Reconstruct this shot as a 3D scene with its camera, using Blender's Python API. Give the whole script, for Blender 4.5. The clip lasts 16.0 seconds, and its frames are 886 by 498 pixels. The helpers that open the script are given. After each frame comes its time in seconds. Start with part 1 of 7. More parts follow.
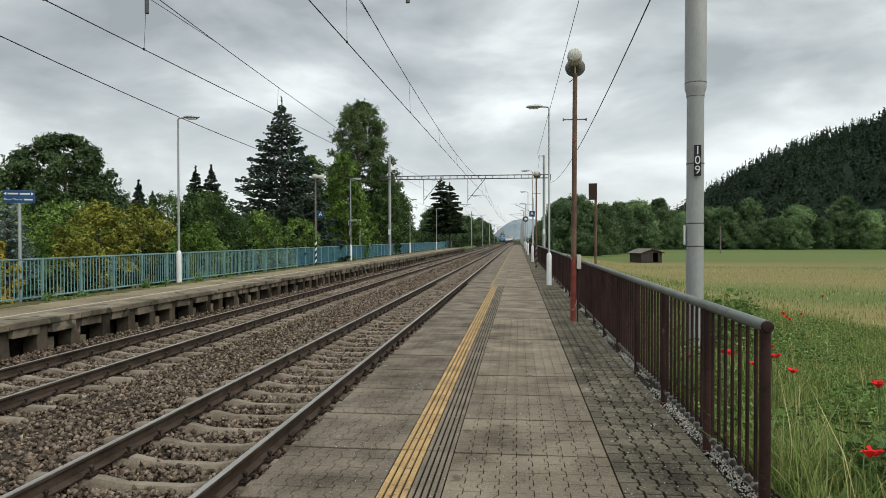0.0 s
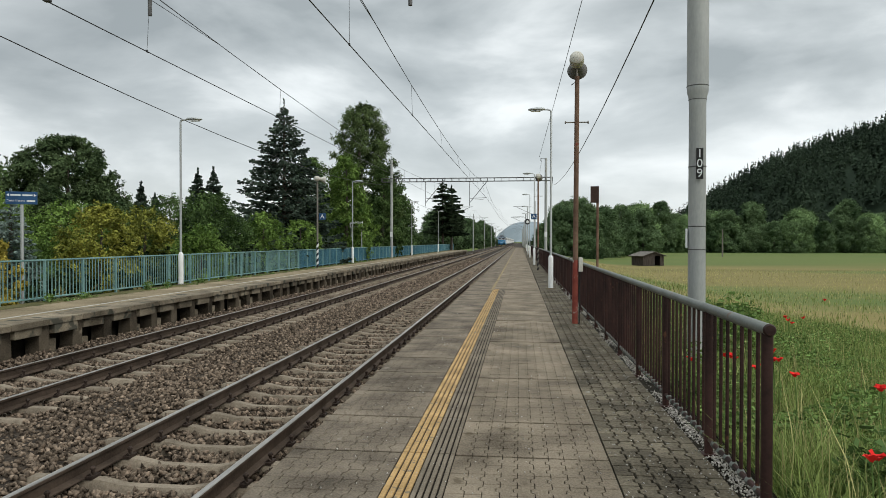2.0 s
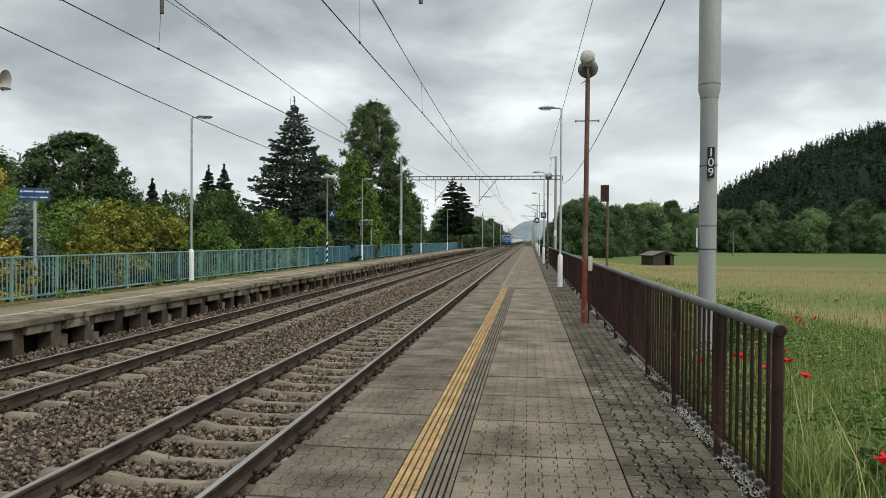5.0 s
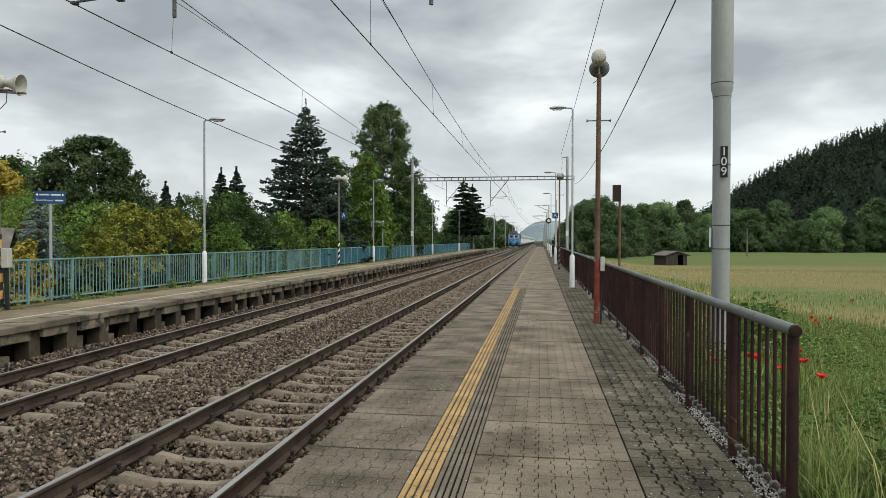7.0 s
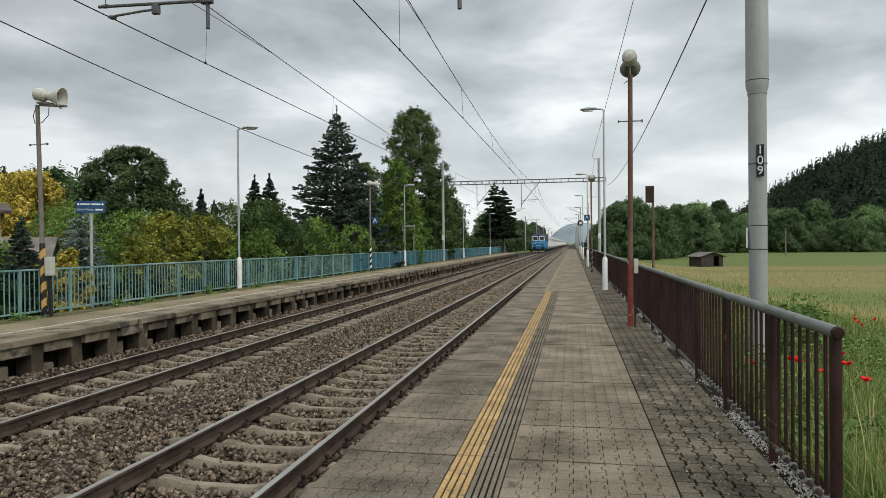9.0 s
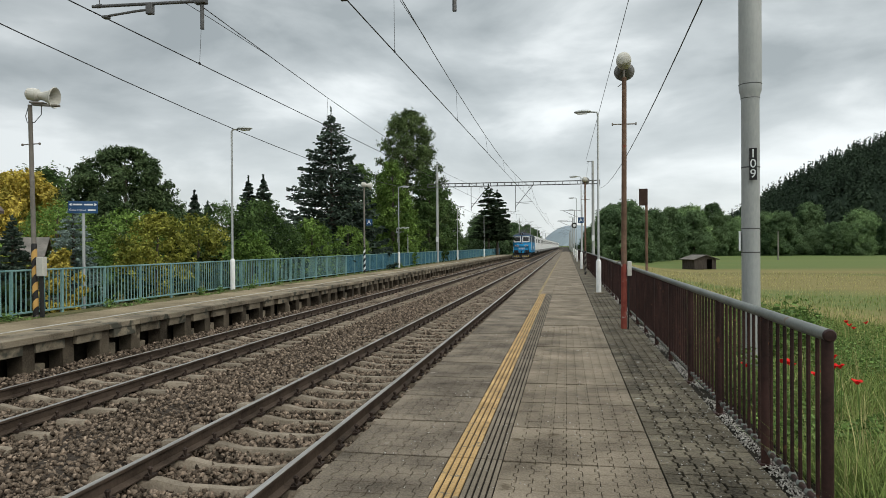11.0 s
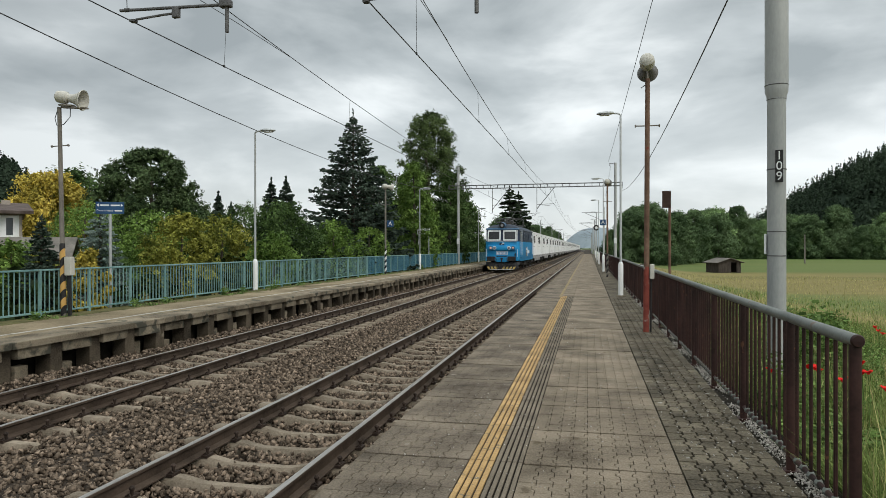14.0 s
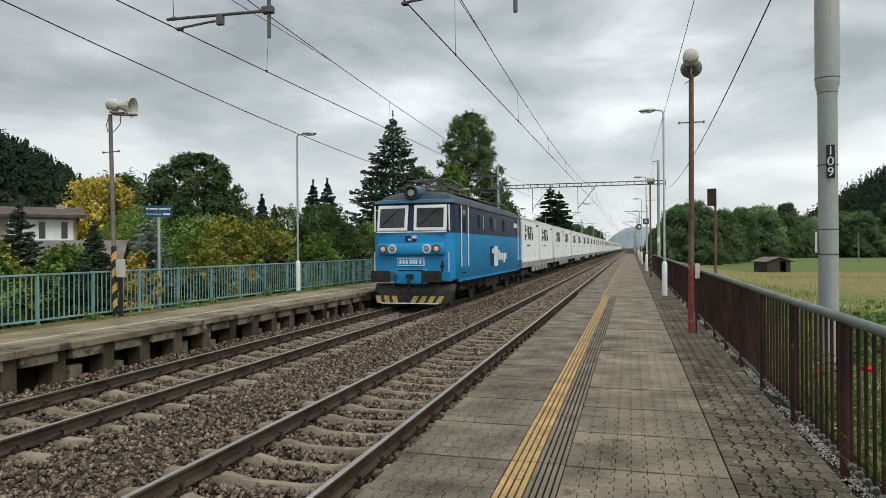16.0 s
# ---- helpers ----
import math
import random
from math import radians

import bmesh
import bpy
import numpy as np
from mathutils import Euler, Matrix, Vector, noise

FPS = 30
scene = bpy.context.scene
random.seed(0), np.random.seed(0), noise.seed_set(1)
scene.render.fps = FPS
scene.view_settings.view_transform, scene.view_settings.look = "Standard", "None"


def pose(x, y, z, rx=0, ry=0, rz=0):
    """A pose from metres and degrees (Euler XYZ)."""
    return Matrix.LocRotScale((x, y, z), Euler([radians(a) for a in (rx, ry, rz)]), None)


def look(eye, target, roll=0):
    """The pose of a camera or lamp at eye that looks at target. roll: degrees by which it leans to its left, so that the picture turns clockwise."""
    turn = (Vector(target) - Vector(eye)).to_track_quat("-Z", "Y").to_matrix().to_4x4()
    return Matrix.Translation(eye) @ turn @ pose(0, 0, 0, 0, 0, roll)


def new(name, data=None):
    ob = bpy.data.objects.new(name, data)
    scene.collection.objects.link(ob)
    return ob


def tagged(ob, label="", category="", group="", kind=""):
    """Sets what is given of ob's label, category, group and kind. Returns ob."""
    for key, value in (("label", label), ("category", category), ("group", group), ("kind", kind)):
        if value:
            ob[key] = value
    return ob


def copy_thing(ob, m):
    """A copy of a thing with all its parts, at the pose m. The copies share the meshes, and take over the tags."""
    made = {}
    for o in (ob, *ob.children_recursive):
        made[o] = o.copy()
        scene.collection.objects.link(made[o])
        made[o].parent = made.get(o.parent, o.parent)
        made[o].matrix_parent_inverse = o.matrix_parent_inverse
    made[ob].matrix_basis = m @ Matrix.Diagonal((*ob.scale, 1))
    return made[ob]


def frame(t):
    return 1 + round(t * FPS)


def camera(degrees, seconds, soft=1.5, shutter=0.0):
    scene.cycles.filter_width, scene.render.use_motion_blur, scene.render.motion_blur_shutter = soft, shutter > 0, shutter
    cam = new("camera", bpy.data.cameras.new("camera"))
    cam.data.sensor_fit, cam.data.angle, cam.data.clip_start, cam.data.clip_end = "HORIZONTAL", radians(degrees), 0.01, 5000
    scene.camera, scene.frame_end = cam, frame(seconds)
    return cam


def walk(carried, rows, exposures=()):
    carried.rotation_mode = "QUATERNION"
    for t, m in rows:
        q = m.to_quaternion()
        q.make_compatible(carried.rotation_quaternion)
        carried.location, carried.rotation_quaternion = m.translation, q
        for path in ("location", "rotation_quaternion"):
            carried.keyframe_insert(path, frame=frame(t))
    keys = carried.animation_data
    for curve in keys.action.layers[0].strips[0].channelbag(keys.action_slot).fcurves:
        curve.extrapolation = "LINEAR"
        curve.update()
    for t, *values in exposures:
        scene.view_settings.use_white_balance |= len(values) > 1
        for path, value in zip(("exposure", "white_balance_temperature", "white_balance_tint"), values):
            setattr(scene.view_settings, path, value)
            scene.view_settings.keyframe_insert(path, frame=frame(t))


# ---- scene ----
cam = camera(67.33, 16.0, soft=0.6)
PATH = [
    (0, pose(0, 0, 1.615, 89.124, 0.089, 6.442)),
    (0.5, pose(0, 0, 1.615, 89.373, -0.046, 6.412)),
    (1, pose(0, 0, 1.615, 89.101, -0.376, 6.248)),
    (1.5, pose(0, 0, 1.615, 88.884, -0.291, 6.248)),
    (2, pose(0, 0, 1.615, 89.335, -0.071, 6.590)),
    (2.5, pose(0, 0, 1.615, 89.677, 0.073, 6.871)),
    (3, pose(0, 0, 1.615, 89.630, -0.116, 7.085)),
    (3.5, pose(0, 0, 1.615, 89.577, -0.346, 7.196)),
    (6, pose(0, 0, 1.615, 89.010, -0.283, 7.794)),
    (6.5, pose(0, 0, 1.615, 89.444, -0.094, 8.818)),
    (7, pose(0, 0, 1.615, 89.250, -0.111, 8.377)),
    (7.5, pose(0, 0, 1.615, 89.035, -0.304, 8.463)),
    (8, pose(0, 0, 1.615, 89.739, 0.213, 9.323)),
    (8.5, pose(0, 0, 1.615, 89.603, -0.035, 10.023)),
    (9, pose(0, 0, 1.615, 89.596, 0.572, 11.053)),
    (9.2, pose(0, 0, 1.615, 89.705, 0.785, 11.565)),
    (11.3, pose(0, 0, 1.615, 89.800, 0.327, 10.474)),
    (11.5, pose(0, 0, 1.615, 90.069, 0.386, 10.624)),
    (12, pose(0, 0, 1.615, 89.681, 0.349, 10.776)),
    (12.5, pose(0, 0, 1.615, 89.796, 0.158, 10.932)),
    (13, pose(0, 0, 1.615, 89.557, 0.170, 11.460)),
    (13.5, pose(0, 0, 1.615, 89.713, 0.154, 11.973)),
    (14, pose(0, 0, 1.615, 89.909, 0.068, 12.338)),
    (14.5, pose(0, 0, 1.615, 90.280, 0.192, 13.201)),
    (15, pose(0, 0, 1.615, 90.209, 0.346, 13.378)),
    (15.5, pose(0, 0, 1.615, 89.777, 0.144, 14.383)),
    (16, pose(0, 0, 1.615, 89.969, 0.428, 15.792)),
]
walk(cam, PATH)

# ---- world and light: overcast summer day ----
world = bpy.data.worlds.new("overcast_sky")
scene.world = world
world.use_nodes = True
wn, wl = world.node_tree.nodes, world.node_tree.links
wn.clear()


def wnode(kind, **kw):
    n = wn.new(kind)
    for k, v in kw.items():
        n.inputs[k].default_value = v
    return n


w_tc = wn.new("ShaderNodeTexCoord")
w_map = wn.new("ShaderNodeMapping")
w_map.inputs["Scale"].default_value = (1.0, 1.0, 2.6)
w_map.inputs["Location"].default_value = (0.75, 0.4, 0.25)
wl.new(w_tc.outputs["Generated"], w_map.inputs["Vector"])
w_n1 = wnode("ShaderNodeTexNoise", Scale=2.9, Detail=8.0, Roughness=0.5, Distortion=0.25)
wl.new(w_map.outputs["Vector"], w_n1.inputs["Vector"])
w_ramp = wn.new("ShaderNodeValToRGB")
w_ramp.color_ramp.elements[0].position, w_ramp.color_ramp.elements[0].color = 0.36, (0.34, 0.375, 0.38, 1)
w_ramp.color_ramp.elements[1].position, w_ramp.color_ramp.elements[1].color = 0.64, (0.86, 0.90, 0.90, 1)
mid = w_ramp.color_ramp.elements.new(0.5)
mid.color = (0.52, 0.56, 0.565, 1)
wl.new(w_n1.outputs["Fac"], w_ramp.inputs["Fac"])
# paler towards the skyline
w_sep = wn.new("ShaderNodeSeparateXYZ")
wl.new(w_tc.outputs["Generated"], w_sep.inputs["Vector"])
w_mr = wnode("ShaderNodeMapRange", **{"From Min": 0.02, "From Max": 0.2, "To Min": 0.55, "To Max": 0.0})
wl.new(w_sep.outputs["Z"], w_mr.inputs["Value"])
w_mix = wn.new("ShaderNodeMixRGB")
w_mix.inputs["Color2"].default_value = (0.76, 0.80, 0.81, 1)
wl.new(w_mr.outputs["Result"], w_mix.inputs["Fac"])
wl.new(w_ramp.outputs["Color"], w_mix.inputs["Color1"])
w_zen = wnode("ShaderNodeMapRange", **{"From Min": 0.36, "From Max": 0.95, "To Min": 1.0, "To Max": 2.1})
wl.new(w_sep.outputs["Z"], w_zen.inputs["Value"])
w_bg = wnode("ShaderNodeBackground", Strength=1.0)
w_west = wnode("ShaderNodeMapRange", **{"From Min": -1.0, "From Max": -0.3, "To Min": 0.74, "To Max": 1.09})
wl.new(w_sep.outputs["X"], w_west.inputs["Value"])
w_mul = wn.new("ShaderNodeMath")
w_mul.operation = "MULTIPLY"
wl.new(w_zen.outputs["Result"], w_mul.inputs[0])
wl.new(w_west.outputs["Result"], w_mul.inputs[1])
wl.new(w_mul.outputs[0], w_bg.inputs["Strength"])
wl.new(w_mix.outputs["Color"], w_bg.inputs["Color"])
w_sky = wn.new("ShaderNodeTexSky")
w_sky.sky_type, w_sky.sun_disc = "NISHITA", False
w_sky.sun_elevation, w_sky.sun_rotation = radians(50), radians(160)
w_bg2 = wnode("ShaderNodeBackground", Strength=0.012)
wl.new(w_sky.outputs["Color"], w_bg2.inputs["Color"])
w_add = wn.new("ShaderNodeAddShader")
wl.new(w_bg.outputs["Background"], w_add.inputs[0])
wl.new(w_bg2.outputs["Background"], w_add.inputs[1])
w_out = wn.new("ShaderNodeOutputWorld")
wl.new(w_add.outputs["Shader"], w_out.inputs["Surface"])

sun = new("sun", bpy.data.lights.new("sun", "SUN"))
sun.data.energy, sun.data.angle, sun.data.color = 1.5, radians(35), (1.0, 0.94, 0.85)
sun.matrix_basis = look((48, -34, 60), (0, 0, 0))


# ---- materials ----
def srgb(r, g, b):
    return tuple(((c / 255) / 12.92 if c / 255 <= 0.04045 else ((c / 255 + 0.055) / 1.055) ** 2.4) for c in (r, g, b)) + (1.0,)


def mat(name, c1, c2, scale=3.0, rough=0.8, metal=0.0, bump=0.0, fine=40.0, c3=None, spots=0.0, spot_scale=9.0, rand=0.0, island=False, obj=False, stretch=(1, 1, 1), spec=0.16, glow=0.0):
    """Two tones mixed by a large and a fine noise, with spots of a third tone, fine relief, and a change from piece to piece."""
    m = bpy.data.materials.new(name)
    m.use_nodes = True
    n, l = m.node_tree.nodes, m.node_tree.links
    b = n["Principled BSDF"]
    if obj:
        src = n.new("ShaderNodeTexCoord").outputs["Object"]
    else:
        src = n.new("ShaderNodeNewGeometry").outputs["Position"]
    mp = n.new("ShaderNodeMapping")
    mp.inputs["Scale"].default_value = stretch
    l.new(src, mp.inputs["Vector"])
    big, small = n.new("ShaderNodeTexNoise"), n.new("ShaderNodeTexNoise")
    big.inputs["Scale"].default_value, big.inputs["Detail"].default_value = scale, 5
    small.inputs["Scale"].default_value, small.inputs["Detail"].default_value = fine, 4
    l.new(mp.outputs[0], big.inputs["Vector"])
    l.new(mp.outputs[0], small.inputs["Vector"])
    add = n.new("ShaderNodeMath")
    add.operation = "MULTIPLY_ADD"
    l.new(small.outputs["Fac"], add.inputs[0])
    add.inputs[1].default_value = 0.55
    l.new(big.outputs["Fac"], add.inputs[2])
    mr = n.new("ShaderNodeMapRange")
    mr.inputs["From Min"].default_value, mr.inputs["From Max"].default_value = 0.52, 1.03
    l.new(add.outputs[0], mr.inputs["Value"])
    mix = n.new("ShaderNodeMixRGB")
    mix.inputs["Color1"].default_value, mix.inputs["Color2"].default_value = (*c1[:3], 1), (*c2[:3], 1)
    l.new(mr.outputs["Result"], mix.inputs["Fac"])
    col = mix.outputs["Color"]
    if c3 is not None:
        sp = n.new("ShaderNodeTexNoise")
        sp.inputs["Scale"].default_value, sp.inputs["Detail"].default_value = spot_scale, 6
        l.new(mp.outputs[0], sp.inputs["Vector"])
        smr = n.new("ShaderNodeMapRange")
        smr.inputs["From Min"].default_value, smr.inputs["From Max"].default_value = 0.66 - spots * 0.3, 0.72 - spots * 0.25
        l.new(sp.outputs["Fac"], smr.inputs["Value"])
        m2 = n.new("ShaderNodeMixRGB")
        l.new(smr.outputs["Result"], m2.inputs["Fac"])
        l.new(col, m2.inputs["Color1"])
        m2.inputs["Color2"].default_value = (*c3[:3], 1)
        col = m2.outputs["Color"]
    if rand:
        rnd = n.new("ShaderNodeNewGeometry").outputs["Random Per Island"] if island else n.new("ShaderNodeObjectInfo").outputs["Random"]
        rm = n.new("ShaderNodeMapRange")
        rm.inputs["To Min"].default_value, rm.inputs["To Max"].default_value = 1 - rand, 1 + rand
        l.new(rnd, rm.inputs["Value"])
        m3 = n.new("ShaderNodeVectorMath")
        m3.operation = "SCALE"
        l.new(col, m3.inputs[0])
        l.new(rm.outputs["Result"], m3.inputs["Scale"])
        col = m3.outputs["Vector"]
    l.new(col, b.inputs["Base Color"])
    b.inputs["Roughness"].default_value, b.inputs["Metallic"].default_value = rough, metal
    b.inputs["Specular IOR Level"].default_value = spec
    if glow:
        l.new(col, b.inputs["Emission Color"])
        b.inputs["Emission Strength"].default_value = glow
    if bump:
        bp = n.new("ShaderNodeBump")
        bp.inputs["Strength"].default_value, bp.inputs["Distance"].default_value = min(1, bump * 10), 0.02
        l.new(small.outputs["Fac"], bp.inputs["Height"])
        l.new(bp.outputs["Normal"], b.inputs["Normal"])
    return m


def leaf_mat(name, c1, c2, rand=0.45, scale=0.6):
    m = mat(name, c1, c2, scale=scale, rough=0.7, fine=6, rand=rand, island=True, spec=0.08)
    n, l = m.node_tree.nodes, m.node_tree.links
    b = n["Principled BSDF"]
    tr = n.new("ShaderNodeBsdfTranslucent")
    l.new(b.inputs["Base Color"].links[0].from_socket, tr.inputs["Color"])
    mx = n.new("ShaderNodeMixShader")
    mx.inputs["Fac"].default_value = 0.18
    l.new(b.outputs[0], mx.inputs[1])
    l.new(tr.outputs[0], mx.inputs[2])
    l.new(mx.outputs[0], n["Material Output"].inputs["Surface"])
    return m


FENCE_BLUE = mat("blue_fence_paint", (0.045, 0.135, 0.19), (0.085, 0.21, 0.275), scale=1.4, fine=30, rough=0.5)
MOSS = mat("mossy_verge", (0.05, 0.055, 0.02), (0.15, 0.135, 0.06), scale=2.5, fine=22, rough=1.0, bump=0.1)
GRASS_NEAR = mat("meadow_soil", (0.05, 0.075, 0.022), (0.12, 0.14, 0.045), scale=0.5, fine=9, bump=0.1)
CONCRETE = mat("old_concrete", (0.045, 0.037, 0.026), (0.31, 0.262, 0.19), scale=1.3, fine=55, bump=0.03, c3=(0.06, 0.058, 0.045), spots=0.34, spot_scale=2.6, rough=0.92, spec=0.15, rand=0.22)
# darkened concrete: shade under the platform edge is put into the pillars' colour
RECESS_SHADE = mat("recess_shade_concrete", (0.022, 0.018, 0.013), (0.125, 0.103, 0.075), scale=1.6, fine=40, bump=0.04, c3=(0.20, 0.17, 0.125), spots=0.02, spot_scale=2.2, rough=0.95, spec=0.1, rand=0.3)
SLAB = mat("worn_paving_concrete", (0.078, 0.063, 0.045), (0.285, 0.238, 0.177), scale=1.6, fine=60, bump=0.06, c3=(0.115, 0.092, 0.062), spots=0.10, spot_scale=5.5, rough=0.88, rand=0.10)
SLAB_EDGE = mat("brake_dusted_paving", (0.055, 0.045, 0.034), (0.235, 0.197, 0.150), scale=1.9, fine=60, bump=0.06, c3=(0.26, 0.23, 0.19), spots=-0.02, spot_scale=5.0, rough=0.88, rand=0.14)
PAVER_DARK = mat("mossy_paver", (0.028, 0.024, 0.017), (0.195, 0.168, 0.122), scale=1.6, fine=42, bump=0.05, c3=(0.27, 0.26, 0.235), spots=-0.01, spot_scale=9, rough=0.92, rand=0.26)
# earth in the joints; on the far recess wall it stands for shade
JOINT_RECESS = mat("joint_earth_and_recess_shade", (0.008, 0.007, 0.005), (0.025, 0.021, 0.015), scale=6, fine=60, bump=0.05, rough=1.0)
YELLOW = mat("worn_yellow_paint", (0.24, 0.155, 0.065), (0.52, 0.345, 0.155), scale=2.5, fine=40, c3=(0.17, 0.14, 0.095), spots=0.27, spot_scale=16, rough=0.8)
RIBS = mat("ribbed_concrete", (0.085, 0.072, 0.054), (0.225, 0.19, 0.145), scale=2.0, fine=60, rough=0.9, bump=0.03)
STONE = mat("ballast_stone", (0.018, 0.014, 0.010), (0.262, 0.203, 0.152), scale=16, fine=45, rough=0.95, spec=0.1, rand=0.62, island=True)
# bed colour is near-black so gaps between loose stones look shaded
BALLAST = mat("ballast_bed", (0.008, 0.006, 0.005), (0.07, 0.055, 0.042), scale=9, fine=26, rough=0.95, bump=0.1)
GRAVEL = mat("pale_gravel", (0.20, 0.19, 0.17), (0.44, 0.42, 0.385), scale=20, fine=60, rough=0.9, rand=0.4, island=True)
RAIL_SIDE = mat("rusty_rail", (0.024, 0.017, 0.012), (0.082, 0.060, 0.045), scale=3, fine=40, rough=0.8, spec=0.15)
RAIL_TOP = mat("polished_rail", (0.30, 0.28, 0.255), (0.50, 0.475, 0.445), scale=4, fine=30, rough=0.38, metal=0.85, stretch=(6, 0.3, 1))
SLEEPER = mat("sleeper_concrete", (0.10, 0.082, 0.060), (0.29, 0.245, 0.188), scale=3, fine=50, rough=0.92, bump=0.03, rand=0.15)
CLIP = mat("rail_clip_iron", (0.02, 0.015, 0.012), (0.07, 0.05, 0.04), scale=9, fine=40, rough=0.7, metal=0.4)
BROWN = mat("brown_railing_paint", (0.016, 0.008, 0.007), (0.056, 0.027, 0.023), scale=2.5, fine=35, rough=0.5, spec=0.22, c3=(0.11, 0.05, 0.03), spots=-0.05, spot_scale=11)
HANDRAIL = mat("worn_handrail", (0.085, 0.095, 0.085), (0.16, 0.175, 0.16), scale=3, fine=45, rough=0.45, c3=(0.13, 0.08, 0.05), spots=0.06, spot_scale=8)
TEAL = mat("teal_fence_paint", (0.10, 0.205, 0.205), (0.215, 0.355, 0.345), scale=1.4, fine=30, rough=0.5, c3=(0.17, 0.15, 0.10), spots=-0.03, spot_scale=12)
GALV = mat("galvanised_steel", (0.33, 0.35, 0.355), (0.5, 0.52, 0.52), scale=2.2, fine=35, rough=0.5, metal=0.35, stretch=(1, 1, 0.3))
MAST_GREY = mat("grey_mast_paint", (0.30, 0.315, 0.31), (0.42, 0.43, 0.42), scale=1.6, fine=40, rough=0.5, metal=0.1, c3=(0.22, 0.2, 0.17), spots=-0.02, spot_scale=4, stretch=(1, 1, 0.3))
BAND = mat("dark_band", (0.08, 0.08, 0.08), (0.15, 0.15, 0.15), scale=9, rough=0.5, metal=0.4)
WHITE = mat("white_paint", (0.62, 0.63, 0.62), (0.78, 0.79, 0.78), scale=2.5, fine=40, rough=0.55)
RUST = mat("rusty_post", (0.085, 0.050, 0.035), (0.21, 0.135, 0.095), scale=3, fine=30, rough=0.85, c3=(0.20, 0.05, 0.035), spots=0.0, spot_scale=3, bump=0.02)
OLD_POST = mat("grey_brown_post", (0.13, 0.12, 0.105), (0.24, 0.22, 0.19), scale=3, fine=30, rough=0.7)
RED_OLD = mat("faded_red_paint", (0.15, 0.03, 0.024), (0.26, 0.07, 0.05), scale=7, fine=30, rough=0.7, c3=(0.4, 0.36, 0.32), spots=0.12, spot_scale=9)
BLACK = mat("black_paint", (0.015, 0.015, 0.015), (0.04, 0.04, 0.04), scale=4, fine=30, rough=0.6)
AMBER = mat("amber_paint", (0.45, 0.27, 0.08), (0.58, 0.36, 0.12), scale=4, fine=30, rough=0.7)
HORN = mat("horn_plastic", (0.42, 0.41, 0.36), (0.56, 0.55, 0.50), scale=4, fine=30, rough=0.5)
HORN_DARK = mat("horn_dark", (0.10, 0.10, 0.095), (0.17, 0.165, 0.155), scale=4, fine=30, rough=0.6)
SIGN_BLUE = mat("sign_blue", (0.02, 0.06, 0.14), (0.035, 0.09, 0.19), scale=3, rough=0.4)
SIGN_WHITE = mat("sign_white", (0.6, 0.62, 0.63), (0.72, 0.74, 0.75), scale=3, rough=0.4)
WIRE = mat("wire", (0.02, 0.02, 0.02), (0.05, 0.05, 0.048), scale=3, rough=0.5, metal=0.4)
INSUL = mat("insulator_brown", (0.05, 0.03, 0.025), (0.09, 0.06, 0.05), scale=5, rough=0.3)
BARK = mat("bark", (0.05, 0.042, 0.034), (0.13, 0.11, 0.09), scale=3, fine=20, rough=0.95, bump=0.06)
WOOD_OLD = mat("weathered_boards", (0.032, 0.026, 0.022), (0.085, 0.072, 0.062), scale=2, fine=20, rough=0.95, stretch=(6, 6, 0.6))
ROOF_OLD = mat("old_roofing", (0.09, 0.085, 0.075), (0.19, 0.175, 0.155), scale=1.5, fine=14, rough=0.95)
# leaves
SPRUCE = leaf_mat("spruce_needles", (0.006, 0.013, 0.010), (0.105, 0.145, 0.108))
SPRUCE_BLUE = leaf_mat("blue_spruce_needles", (0.05, 0.085, 0.072), (0.36, 0.45, 0.40))
PINE = leaf_mat("pine_needles", (0.009, 0.018, 0.011), (0.067, 0.097, 0.050))
BIRCH = leaf_mat("birch_leaves", (0.023, 0.041, 0.015), (0.159, 0.223, 0.085))
GREEN = leaf_mat("green_leaves", (0.033, 0.074, 0.015), (0.225, 0.345, 0.080))
MID = leaf_mat("mid_leaves", (0.013, 0.032, 0.010), (0.115, 0.185, 0.058))
YELLOWISH = leaf_mat("yellowish_leaves", (0.034, 0.062, 0.013), (0.37, 0.365, 0.070))
# undergrowth leaves: the deep shade behind the fence is put into this colour
SHADELEAF = leaf_mat("shade_toned_leaves", (0.005, 0.012, 0.004), (0.035, 0.058, 0.020))
GOLD = leaf_mat("golden_leaves", (0.17, 0.155, 0.024), (0.78, 0.62, 0.14))
FARLEAF = leaf_mat("far_leaves", (0.030, 0.062, 0.026), (0.17, 0.25, 0.115), scale=0.12)
FARLIGHT = leaf_mat("pale_far_leaves", (0.056, 0.098, 0.036), (0.27, 0.40, 0.17), scale=0.12)
FORREST = leaf_mat("hill_conifers", (0.013, 0.024, 0.016), (0.054, 0.080, 0.050), rand=0.3, scale=0.03)
FEATHERY = leaf_mat("feathery_leaves", (0.013, 0.030, 0.012), (0.125, 0.18, 0.078))
WEED = leaf_mat("weed_leaves", (0.042, 0.084, 0.021), (0.204, 0.314, 0.094), scale=2)
BLADE = leaf_mat("grass_blades", (0.070, 0.125, 0.030), (0.250, 0.305, 0.095), scale=0.8)
STRAW = leaf_mat("seeding_grass", (0.285, 0.277, 0.112), (0.465, 0.420, 0.195), scale=0.5)
POPPY = leaf_mat("poppy_petal", (0.550, 0.012, 0.012), (0.800, 0.040, 0.035), rand=0.2, scale=9)


